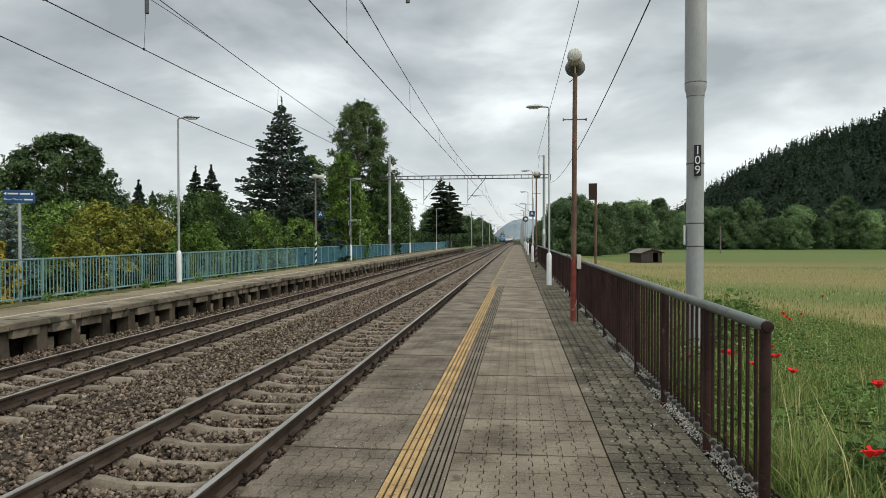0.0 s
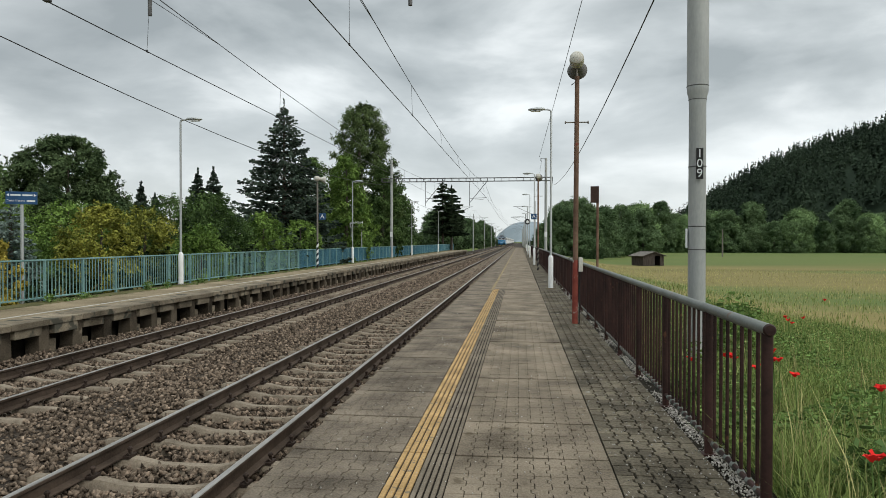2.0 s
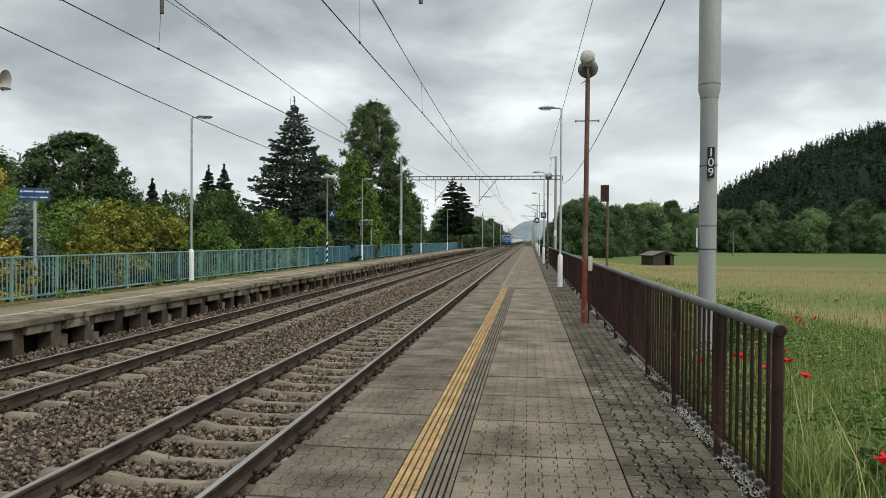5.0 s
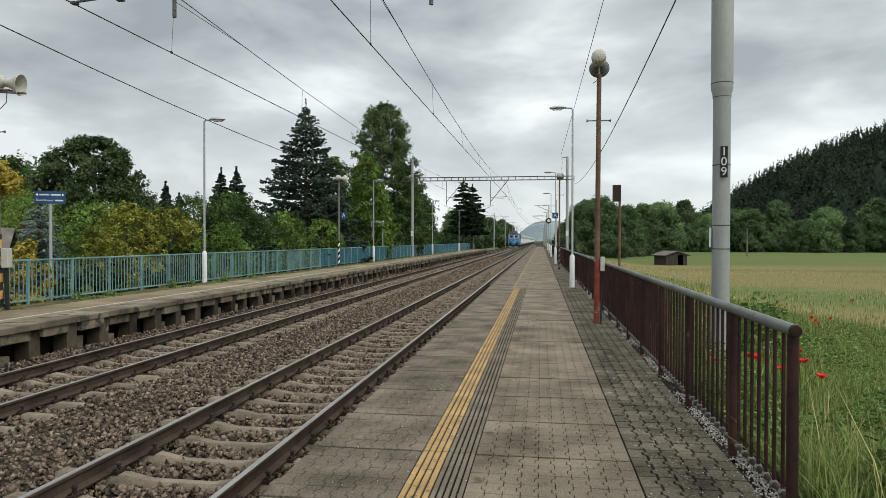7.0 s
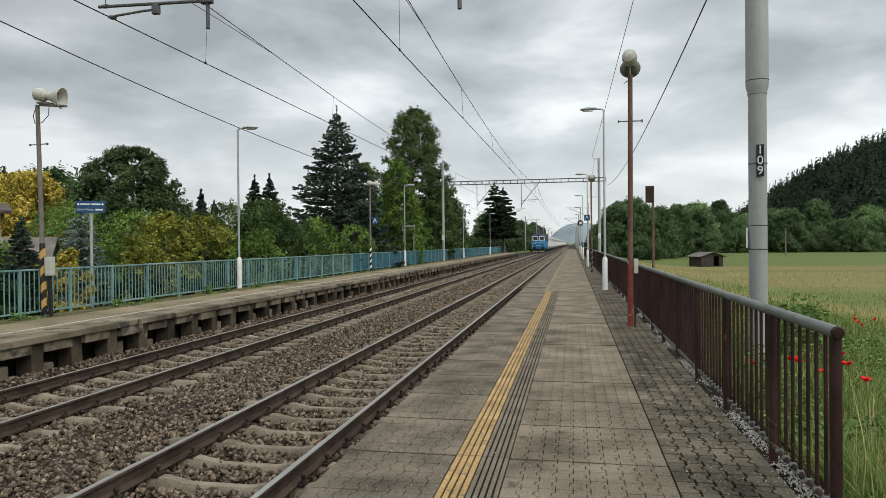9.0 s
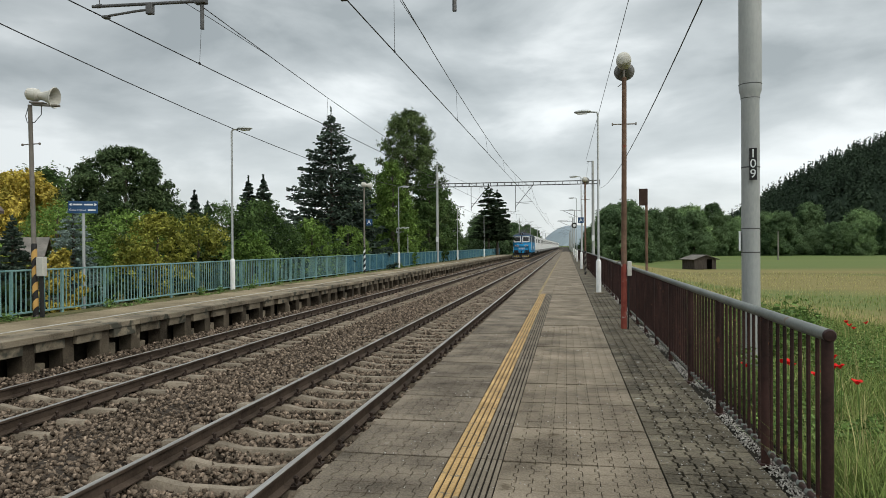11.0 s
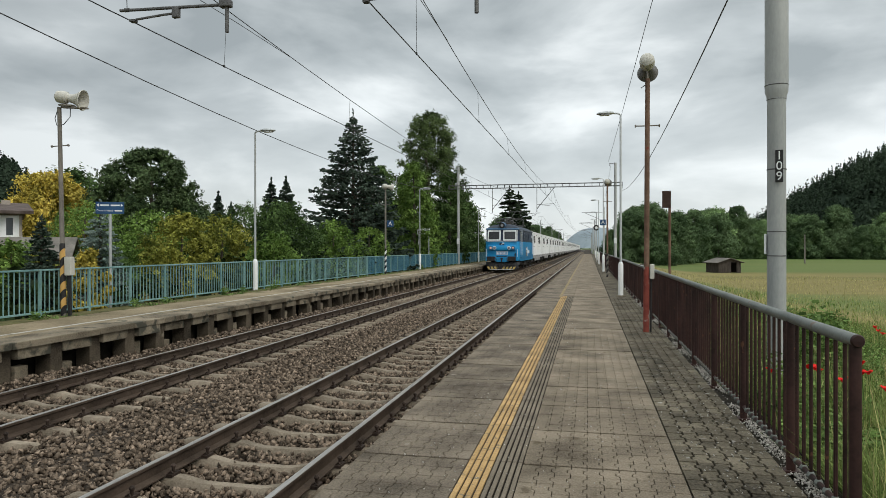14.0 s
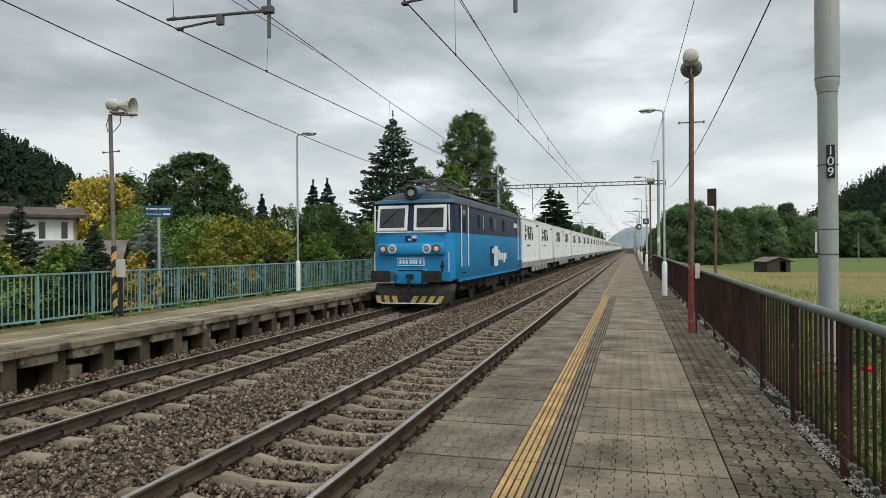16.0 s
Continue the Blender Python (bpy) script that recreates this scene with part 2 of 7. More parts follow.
# ---- mesh helpers ----
class Mesh:
    def __init__(self):
        self.v, self.f, self.n = [], [], 0

    def add(self, verts, faces):
        self.v.extend(tuple(p) for p in verts)
        self.f.extend(tuple(i + self.n for i in f) for f in faces)
        self.n += len(verts)
        return self

    def box(self, x0, x1, y0, y1, z0, z1, c=0.0):
        """A box; c chamfers its edges."""
        if c <= 0:
            vs = [(x, y, z) for x in (x0, x1) for y in (y0, y1) for z in (z0, z1)]
            return self.add(vs, [(0, 1, 3, 2), (4, 6, 7, 5), (0, 4, 5, 1), (2, 3, 7, 6), (0, 2, 6, 4), (1, 5, 7, 3)])
        bm = bmesh.new()
        bmesh.ops.create_cube(bm, size=1)
        for v in bm.verts:
            v.co = ((x0 + x1) / 2 + v.co.x * (x1 - x0), (y0 + y1) / 2 + v.co.y * (y1 - y0), (z0 + z1) / 2 + v.co.z * (z1 - z0))
        bmesh.ops.bevel(bm, geom=bm.edges[:], offset=c, segments=2, affect="EDGES", profile=0.5)
        bm.verts.index_update()
        self.add([v.co[:] for v in bm.verts], [[v.index for v in f.verts] for f in bm.faces])
        bm.free()
        return self

    def ring(self, rings, closed=True, caps=True):
        """Skin through rings of equal count."""
        k = len(rings[0])
        fs = []
        for r in range(len(rings) - 1):
            for i in range(k if closed else k - 1):
                j = (i + 1) % k
                fs.append((r * k + i, r * k + j, (r + 1) * k + j, (r + 1) * k + i))
        if caps:
            fs.append(tuple(range(k - 1, -1, -1)))
            fs.append(tuple((len(rings) - 1) * k + i for i in range(k)))
        return self.add([p for r in rings for p in r], fs)

    def tube(self, path, r, n=8, caps=True):
        """A round bar along a path; r is one radius or one a point."""
        path = [Vector(p) for p in path]
        rs = r if isinstance(r, (list, tuple)) else [r] * len(path)
        rings = []
        side = None
        for i, p in enumerate(path):
            d = (path[min(i + 1, len(path) - 1)] - path[max(i - 1, 0)]).normalized()
            if side is None:
                side = d.cross(Vector((0.123, 0.31, 0.94)) if abs(d.z) < 0.9 else Vector((1, 0, 0))).normalized()
            else:
                side = (side - d * side.dot(d)).normalized()
            up = d.cross(side)
            rings.append([p + (side * math.cos(a) + up * math.sin(a)) * rs[i] for a in (2 * math.pi * j / n for j in range(n))])
        return self.ring(rings, caps=caps)

    def lathe(self, profile, centre=(0, 0, 0), axis="z", n=16):
        """profile: (radius, height) pairs turned round an axis."""
        rings = []
        for r, h in profile:
            ring = []
            for j in range(n):
                a = 2 * math.pi * j / n
                p = (r * math.cos(a), r * math.sin(a), h)
                if axis == "y":
                    p = (p[0], p[2], p[1])
                elif axis == "x":
                    p = (p[2], p[0], p[1])
                ring.append((p[0] + centre[0], p[1] + centre[1], p[2] + centre[2]))
            rings.append(ring)
        return self.ring(rings)

    def prism(self, poly, y0, y1):
        """An x-z outline drawn out along y."""
        k = len(poly)
        return self.ring([[(x, y0, z) for x, z in poly], [(x, y1, z) for x, z in poly]])

    def slab(self, poly, z0, z1):
        return self.ring([[(x, y, z0) for x, y in poly], [(x, y, z1) for x, y in poly]])


def part(name, m, material, parent=None, label="", smooth=False):
    me = bpy.data.meshes.new(name)
    if isinstance(m, Mesh):
        me.from_pydata(m.v, [], m.f)
        bm = bmesh.new()
        bm.from_mesh(me)
        bmesh.ops.recalc_face_normals(bm, faces=bm.faces[:])
        bm.to_mesh(me)
        bm.free()
    else:
        me.from_pydata(m[0], [], m[1])
    me.materials.append(material)
    if smooth:
        me.polygons.foreach_set("use_smooth", [True] * len(me.polygons))
        me.set_sharp_from_angle(angle=radians(40))
    me.update()
    ob = new(name, me)
    ob.parent = parent
    if label:
        tagged(ob, label)
    return ob


def share(name, ob, parent, m):
    """Another piece on the same mesh."""
    o = new(name, ob.data)
    o.parent = parent
    o.matrix_basis = m
    return o


def thing(name, label, category, m=None, group="", kind=""):
    e = new(name)
    e.empty_display_size = 0.2
    if m is not None:
        e.matrix_basis = m
    return tagged(e, label, category, group, kind)


def text_mesh(body, size):
    """Flat outlines of letters as vertices and faces, centred."""
    cu = bpy.data.curves.new("letters", "FONT")
    cu.body, cu.size, cu.align_x, cu.align_y, cu.extrude = body, size, "CENTER", "CENTER", 0.002
    ob = new("letters", cu)
    me = bpy.data.meshes.new_from_object(ob.evaluated_get(bpy.context.evaluated_depsgraph_get()))
    v, f = [tuple(p.co) for p in me.vertices], [tuple(p.vertices) for p in me.polygons]
    bpy.data.objects.remove(ob)
    bpy.data.curves.remove(cu)
    bpy.data.meshes.remove(me)
    return v, f


def quads(c, u, w):
    """Many loose quads from centres and two half-axes (numpy, n x 3)."""
    n = len(c)
    v = np.stack([c - u - w, c + u - w, c + u + w, c - u + w], 1).reshape(-1, 3)
    return v, np.arange(4 * n).reshape(n, 4)


def np_part(name, v, f, material, parent=None, label=""):
    me = bpy.data.meshes.new(name)
    nf, k = f.shape
    me.vertices.add(len(v))
    me.vertices.foreach_set("co", np.asarray(v, np.float32).ravel())
    me.loops.add(nf * k)
    me.loops.foreach_set("vertex_index", f.astype(np.int32).ravel())
    me.polygons.add(nf)
    me.polygons.foreach_set("loop_start", np.arange(0, nf * k, k, dtype=np.int32))
    me.polygons.foreach_set("loop_total", np.full(nf, k, np.int32))
    me.update(calc_edges=True)
    me.validate()
    me.materials.append(material)
    ob = new(name, me)
    ob.parent = parent
    if label:
        tagged(ob, label)
    return ob


def unit(rng, n):
    d = rng.normal(size=(n, 3))
    return d / np.linalg.norm(d, axis=1)[:, None]


# ---- levels and lines of the place ----
RAIL_Z = -0.443
BED_Z = -0.643
TRACK_A, TRACK_B = -3.338, -7.418
EDGE_A, EDGE_B = -1.745, -9.09
FENCE_X = -11.9
RAILING_X = 1.43
FIELD_Z = -1.65
FAR_Z = 0.08  # the opposite platform stands a little higher


def ground_z(x, y):
    """Height of the land away from the railway."""
    if x > 1.5:
        t = min(1, max(0, (x - 1.5) / 13))
        z = -0.12 + (FIELD_Z + 0.12) * (t * t * (3 - 2 * t))
        return z + 0.05 * noise.noise((x * 0.25, y * 0.25, 0)) * t
    if x < -12.0:
        t = min(1, (-12.0 - x) / 6)
        return -0.25 - 0.6 * t
    return -0.95


# ---- ground ----
def build_ground():
    xs = [-2600, -1200, -600, -300, -150, -80, -50, -30, -22, -18, -15, -13, -12.0, -11.95, 1.5, 1.55, 2, 3, 4, 5, 6, 7.5, 9, 10.5, 12, 13.5, 15, 22, 35, 60, 100, 160, 240, 400, 700, 1300, 2600]
    ys = [-300, -120, -50, -20, -5, 0, 3, 6, 9, 12, 16, 20, 26, 34, 45, 60, 80, 110, 150, 200, 260, 340, 450, 650, 1000, 1600, 2800, 4200]
    v = [(x, y, ground_z(x, y)) for y in ys for x in xs]
    k = len(xs)
    f = [(j * k + i, j * k + i + 1, (j + 1) * k + i + 1, (j + 1) * k + i) for j in range(len(ys) - 1) for i in range(k - 1)]
    m = mat("meadow", (0.112, 0.110, 0.037), (0.240, 0.196, 0.078), scale=0.05, fine=2.2, bump=0.1, c3=(0.085, 0.135, 0.035), spots=0.45, spot_scale=0.035, rough=0.95, stretch=(0.16, 1.1, 1))
    # the far half of the meadow is mown and greener
    n, l = m.node_tree.nodes, m.node_tree.links
    b = n["Principled BSDF"]
    old = b.inputs["Base Color"].links[0].from_socket
    sep, wob, edge, mix = n.new("ShaderNodeSeparateXYZ"), n.new("ShaderNodeTexNoise"), n.new("ShaderNodeMath"), n.new("ShaderNodeMixRGB")
    l.new(n.new("ShaderNodeNewGeometry").outputs["Position"], sep.inputs[0])
    wob.inputs["Scale"].default_value, wob.inputs["Detail"].default_value = 0.06, 4
    l.new(n["Mapping"].outputs[0], wob.inputs["Vector"])
    edge.operation = "MULTIPLY_ADD"
    l.new(wob.outputs["Fac"], edge.inputs[0])
    edge.inputs[1].default_value = 60.0
    l.new(sep.outputs["Y"], edge.inputs[2])
    rng_ = n.new("ShaderNodeMapRange")
    rng_.inputs["From Min"].default_value, rng_.inputs["From Max"].default_value = 112, 138
    rng_.inputs["To Max"].default_value = 0.8
    l.new(edge.outputs[0], rng_.inputs["Value"])
    l.new(rng_.outputs["Result"], mix.inputs["Fac"])
    l.new(old, mix.inputs["Color1"])
    mix.inputs["Color2"].default_value = (0.088, 0.132, 0.036, 1)
    l.new(mix.outputs["Color"], b.inputs["Base Color"])
    tagged(part("ground", (v, f), m), "green and straw-coloured meadow land reaching the hills", "meadow", kind="structure")


def build_track_bed():
    m = Mesh()
    poly = [(EDGE_B - 0.02, -1.2), (EDGE_B - 0.02, BED_Z + 0.06), (EDGE_B + 0.22, BED_Z)]
    for xc in (TRACK_B, TRACK_A):
        poly += [(xc - 1.4, BED_Z - 0.02), (xc - 1.2, BED_Z - 0.05), (xc - 0.6, BED_Z - 0.11), (xc + 0.6, BED_Z - 0.11), (xc + 1.2, BED_Z - 0.05), (xc + 1.4, BED_Z - 0.02)]
    poly += [(EDGE_A + 0.015, BED_Z - 0.04), (EDGE_A + 0.015, -1.2)]
    m.prism(poly, -25, 900)
    tagged(part("track_bed", m, BALLAST), "dark brown bed of broken stone under two tracks, shaded gaps put into its colour", "ballast", kind="structure")
    c = Mesh().box(EDGE_A + 0.02, 3.2, 176.2, 900, -1.2, BED_Z - 0.1).box(-12.0, EDGE_B - 0.03, 116.2, 900, -1.2, BED_Z - 0.1)
    tagged(part("track_cess", c, BALLAST), "trodden dark gravel beside the tracks beyond the platforms", "gravel", kind="structure")
    # broken stones, dense near the platform
    rng = np.random.default_rng(3)
    base = np.array([(1, 0, 0), (-1, 0, 0), (0, 1, 0), (0, -1, 0), (0, 0, 1), (0, 0, -1)], float)
    tri = np.array([(0, 2, 4), (2, 1, 4), (1, 3, 4), (3, 0, 4), (2, 0, 5), (1, 2, 5), (3, 1, 5), (0, 3, 5)])
    V, F, off = [], [], 0
    block = np.array([(a, b, c) for a in (-1, 1) for b in (-1, 1) for c in (-1, 1)], float) * 0.66
    sides = np.array([(0, 1, 3), (0, 3, 2), (4, 6, 7), (4, 7, 5), (0, 4, 5), (0, 5, 1), (2, 3, 7), (2, 7, 6), (0, 2, 6), (0, 6, 4), (1, 5, 7), (1, 7, 3)])
    for y0, y1, dens, size in ((-11, 2.2, 110, 0.05), (2.2, 9, 470, 0.029), (9, 16, 400, 0.032), (16, 26, 240, 0.042), (26, 45, 100, 0.056), (45, 90, 20, 0.09)):
        n = int((y1 - y0) * 7.3 * dens)
        x, y = rng.uniform(EDGE_B - 0.1, -1.85, n), rng.uniform(y0, y1, n)
        # keep sleepers mostly bare
        on = (np.minimum(abs(x - TRACK_A), abs(x - TRACK_B)) < 1.28) & (abs(((y - 0.41) / 0.60 + 0.5) % 1 - 0.5) < 0.145)
        keep = ~on | (rng.random(n) < 0.05)
        x, y = x[keep], y[keep]
        n = len(x)
        mid_lane = np.clip(1 - abs(x + 5.38) / 0.9, 0, 1) * -0.02
        far_lane = np.clip((EDGE_B + 0.45 - x) / 0.4, 0, 1) * 0.075
        dc = np.minimum(abs(x - TRACK_A), abs(x - TRACK_B))
        lift = np.where(dc < 0.68, -0.052, np.where(dc < 1.28, -0.035, 0.0))
        z = BED_Z + mid_lane + far_lane + lift + rng.uniform(-0.04, 0.034, n) + 0.012 * np.sin(x * 5 + y * 3)
        s = size * rng.uniform(0.6, 1.5, n)
        # shape each stone: stretch, then turn
        corner, face = (block, sides) if 2 < y0 < 16 else (base, tri)
        k = len(corner)
        st = rng.uniform(0.45, 1.3, (n, k, 1))
        q = unit(rng, n)
        u = np.cross(q, unit(rng, n))
        u /= np.linalg.norm(u, axis=1)[:, None]
        w = np.cross(q, u)
        rot = np.stack([u, w, q], 2)
        vv = np.einsum("nij,nkj->nki", rot, corner[None] * st * np.array([1.2, 1.0, 0.75])) * s[:, None, None] + np.stack([x, y, z], 1)[:, None, :]
        V.append(vv.reshape(-1, 3))
        F.append((face[None] + (np.arange(n) * k)[:, None, None] + off).reshape(-1, 3))
        off += k * n
    ob = np_part("ballast_stones", np.concatenate(V), np.concatenate(F), STONE)
    tagged(ob, "loose brown and grey broken ballast stones between the rails", "ballast", kind="stuff")


def build_rails():
    prof = [(-0.075, 0), (-0.075, 0.012), (-0.012, 0.035), (-0.010, 0.118), (-0.034, 0.132), (-0.034, 0.152), (-0.028, 0.158)]
    full = prof + [(-x, z) for x, z in reversed(prof)]
    for xc, lab in ((TRACK_A, "the track beside the platform"), (TRACK_B, "the far track")):
        for s in (-1, 1):
            x = xc + s * 0.7525
            m = Mesh()
            m.prism([(x + a, RAIL_Z - 0.16 + b) for a, b in full], -25, 900)
            r = part("rail", m, RAIL_SIDE)
            tagged(r, "rust-brown steel running rail of " + lab, "rail", "running rails")
            t = Mesh()
            t.box(x - 0.029, x + 0.029, -25, 900, RAIL_Z - 0.004, RAIL_Z + 0.001)
            part("running_surface", t, RAIL_TOP, r, "bright polished rail head")


def build_sleepers():
    rings = []
    for x, w, z in ((-1.3, 0.085, 0.02), (-1.25, 0.088, 0.035), (-0.95, 0.088, 0.04), (-0.55, 0.087, 0.035), (-0.3, 0.080, -0.01), (0.3, 0.080, -0.01), (0.55, 0.087, 0.035), (0.95, 0.088, 0.04), (1.25, 0.088, 0.035), (1.3, 0.085, 0.02)):
        rings.append([(x, -w - 0.02, -0.17), (x, -w, z - 0.045), (x, -w + 0.035, z), (x, w - 0.035, z), (x, w, z - 0.045), (x, w + 0.02, -0.17)])
    m = Mesh().ring(rings)
    first = part("sleeper", m, SLEEPER, smooth=True)
    clip = Mesh()
    for a in (0.0,):
        clip.box(a - 0.035, a + 0.035, -0.07, 0.07, 0.0, 0.028)
        clip.lathe([(0.018, 0), (0.018, 0.06), (0.028, 0.06), (0.028, 0.075), (0.012, 0.09)], (a, 0, 0.02), n=6)
        clip.tube([(a - 0.03, -0.05, 0.03), (a, -0.03, 0.05), (a + 0.03, -0.05, 0.03)], 0.009, n=4)
    SLZ = RAIL_Z - 0.205
    c0 = None
    tagged(first, "pale worn concrete sleeper bedded in broken stone", "sleeper", "sleepers")
    n = 0
    for xc in (TRACK_A, TRACK_B):
        for k in range(-18, 100):
            y = 0.41 + 0.60 * k
            ob = first if n == 0 else tagged(new("sleeper", first.data), first["label"], "sleeper", "sleepers")
            ob.matrix_basis = pose(xc, y, SLZ + random.uniform(-0.004, 0.004), 0, 0, random.uniform(-0.5, 0.5))
            n += 1
            if 0 <= k < 54:
                for s in (-0.8575, -0.6475, 0.6475, 0.8575):
                    if c0 is None:
                        c0 = part("rail_clip", clip, CLIP, ob)
                        c0.matrix_basis = pose(s, 0, 0.035)
                    else:
                        share("rail_clip", c0, ob, pose(s, 0, 0.035))
    far = Mesh()
    for xc in (TRACK_A, TRACK_B):
        for k in range(100, 560):
            y = 0.41 + 0.60 * k
            far.box(xc - 1.3, xc + 1.3, y - 0.13, y + 0.13, SLZ - 0.1, SLZ + 0.03)
    tagged(part("distant_sleepers", far, SLEEPER), "concrete sleepers far along both tracks", "sleeper", kind="stuff")


# ---- platforms ----
def paver_shape(w, l, gap, z0, z1):
    """A zigzag-sided interlocking paver, long along y."""
    a = 0.013
    hw, hl = w / 2 - gap / 2, l / 2 - gap / 2
    right = [(hw + a, -hl), (hw + a, -hl * 0.5), (hw - a, -hl * 0.28), (hw - a, hl * 0.28), (hw + a, hl * 0.5), (hw + a, hl)]
    left = [(-hw + a, hl), (-hw + a, hl * 0.5), (-hw - a, hl * 0.28), (-hw - a, -hl * 0.28), (-hw + a, -hl * 0.5), (-hw + a, -hl)]
    poly = right + left
    k = len(poly)
    c = 0.003
    inner = [(x * (1 - c / abs(x)), y * (1 - c / hl)) for x, y in poly]
    v = [(x, y, z0) for x, y in poly] + [(x, y, z1 - c) for x, y in poly] + [(x, y, z1) for x, y in inner]
    f = [(i, (i + 1) % k, k + (i + 1) % k, k + i) for i in range(k)] + [(k + i, k + (i + 1) % k, 2 * k + (i + 1) % k, 2 * k + i) for i in range(k)] + [tuple(range(2 * k, 3 * k))]
    return v, f


def build_platform_near():
    root = thing("platform_near", "long low platform of worn concrete slabs and pavers beside the track", "platform", kind="structure")
    Y0, Y1 = -12, 176
    body = Mesh().box(EDGE_A + 0.05, 1.66, Y0, Y1, -1.3, -0.03)
    part("platform_body", body, JOINT_RECESS, root)
    # face wall and overhanging nose under the edge slabs
    fascia = Mesh().box(EDGE_A + 0.10, EDGE_A + 0.2, Y0, Y1, -0.9, -0.13)
    part("face_wall", fascia, CONCRETE, root)
    nose = Mesh().box(EDGE_A, EDGE_A + 0.12, Y0, Y1, -0.13, -0.022)
    part("edge_beam", nose, CONCRETE, root)

    def field(x0, x1, ya, yb, material, w, l, gap, name, keep_as_parts):
        """Pavers over a strip; a stretch of them as pieces, the rest joined."""
        cols = int(round((x1 - x0) / w))
        w = (x1 - x0) / cols
        v, f = paver_shape(w, l, gap, -0.035, 0.0)
        first, made = {}, 0
        V, F, off = [], [], 0
        plain = np.array(v)
        faces = f
        for c in range(cols):
            yy = ya
            va, edge = plain.copy(), 0
            if c == 0:
                va[:, 0] = np.where(va[:, 0] < -w * 0.1, -w / 2 + 0.004, va[:, 0])
                edge = -1
            elif c == cols - 1:
                va[:, 0] = np.where(va[:, 0] > w * 0.1, w / 2 - 0.004, va[:, 0])
                edge = 1
            while yy < yb:
                x = x0 + (c + 0.5) * w
                zz, tilt = random.uniform(-0.003, 0.0015), random.uniform(-0.35, 0.35)
                if keep_as_parts[0] <= yy < keep_as_parts[1]:
                    if edge not in first:
                        first[edge] = part(name, (va.tolist(), f), material, root)
                        first[edge].matrix_basis = pose(x, yy, zz, tilt, tilt * 0.6, 0)
                    else:
                        share(name, first[edge], root, pose(x, yy, zz, tilt, tilt * 0.6, 0))
                    made += 1
                else:
                    V.append(va + np.array([x, yy, zz]))
                    F.extend(tuple(i + off for i in q) for q in faces)
                    off += len(v)
                yy += l
        me = (np.concatenate(V).tolist(), F)
        return tagged(part("joined_pavers", me, material, root), "worn interlocking pavers along the platform", kind="stuff")

    # slabs cast with the paver pattern: the joints between slabs stay open
    def slab_row(x0, x1, y0, step, ymax, pave_to, material):
        y, first = y0, None
        while y < ymax:
            g = 0.015
            if y >= pave_to:
                if first is None:
                    first = part("slab", Mesh().box(x0 + 0.002, x1 - 0.002, g, step - g, -0.05, 0.0, 0.004), material, root)
                    first.matrix_basis = pose(0, y, random.uniform(-0.003, 0.003))
                else:
                    share("slab", first, root, pose(0, y, random.uniform(-0.004, 0.004), random.uniform(-0.15, 0.15)))
            y += step
        return first

    def cast(x0, x1, y0, step, pave_to, cols, material):
        """Slab of zigzag units: real grooves, open joints at each step."""
        w = (x1 - x0) / cols
        rows = 5
        l = (step - 0.030) / rows
        v, f = paver_shape(w, l, 0.0055, -0.03, 0.0)
        va = np.array(v)
        first = None
        y, i = y0, 0
        while y < pave_to:
            V, F, off = [], [], 0
            if first is None:
                for c in range(cols):
                    for r in range(rows):
                        sh = (l / 2 if c % 2 and r == rows - 1 else 0)
                        p = va + np.array([x0 + (c + 0.5) * w, 0.015 + (r + 0.5) * l, random.uniform(-0.003, 0.0)])
                        if c == 0:
                            p[:, 0] = np.where(p[:, 0] < x0 + w * 0.4, x0 + 0.001, p[:, 0])
                        if c == cols - 1:
                            p[:, 0] = np.where(p[:, 0] > x1 - w * 0.4, x1 - 0.002, p[:, 0])
                        V.append(p)
                        F.extend(tuple(q + off for q in face) for face in f)
                        off += len(v)
                first = part("slab", (np.concatenate(V).tolist(), F), material, root, "slab patterned like zigzag pavers")
                first.matrix_basis = pose(0, y, 0)
            else:
                share("slab", first, root, pose(0, y, random.uniform(-0.004, 0.003), random.uniform(-0.2, 0.2), random.uniform(-0.1, 0.1)))
            y += step

    cast(EDGE_A, -0.893, 5.01 - 16 * 1.03, 1.03, 13.0, 8, SLAB_EDGE)
    slab_row(EDGE_A, -0.893, 5.01 + 8 * 1.03, 1.03, Y1 - 1.1, 0, SLAB_EDGE)
    cast(-0.478, 0.655, 4.98 - 17 * 0.962, 0.962, 13.4, 10, SLAB)
    slab_row(-0.478, 0.655, 4.98 + 9 * 0.962, 0.962, Y1 - 1.0, 0, SLAB)
    # yellow guide strip and ribbed strip
    y, yel, rib, far = 5.01 - 16 * 1.03, None, None, None
    while y < Y1 - 1.2:
        if yel is None:
            # dark tile bases keep the grooves between the ridges dark
            yel = part("guide_tile", Mesh().box(-0.888, -0.695, 0.004, 1.026, -0.045, -0.010), RECESS_SHADE, root, "guide tile with yellow ridges")
            yel.matrix_basis = pose(0, y, 0)
            rib = part("ribbed_tile", Mesh().box(-0.690, -0.483, 0.004, 1.026, -0.045, -0.010), JOINT_RECESS, root, "grey ribbed guide tile")
            rib.matrix_basis = pose(0, y, 0)
            ry = part("yellow_ridge", Mesh().box(-0.018, 0.018, 0.006, 1.024, -0.02, 0.003, 0.003), YELLOW, yel)
            rg = part("grey_ridge", Mesh().box(-0.0145, 0.0145, 0.006, 1.024, -0.02, 0.001, 0.003), RIBS, rib)
            ry.matrix_basis, rg.matrix_basis = pose(-0.867, 0, 0), pose(-0.673, 0, 0)
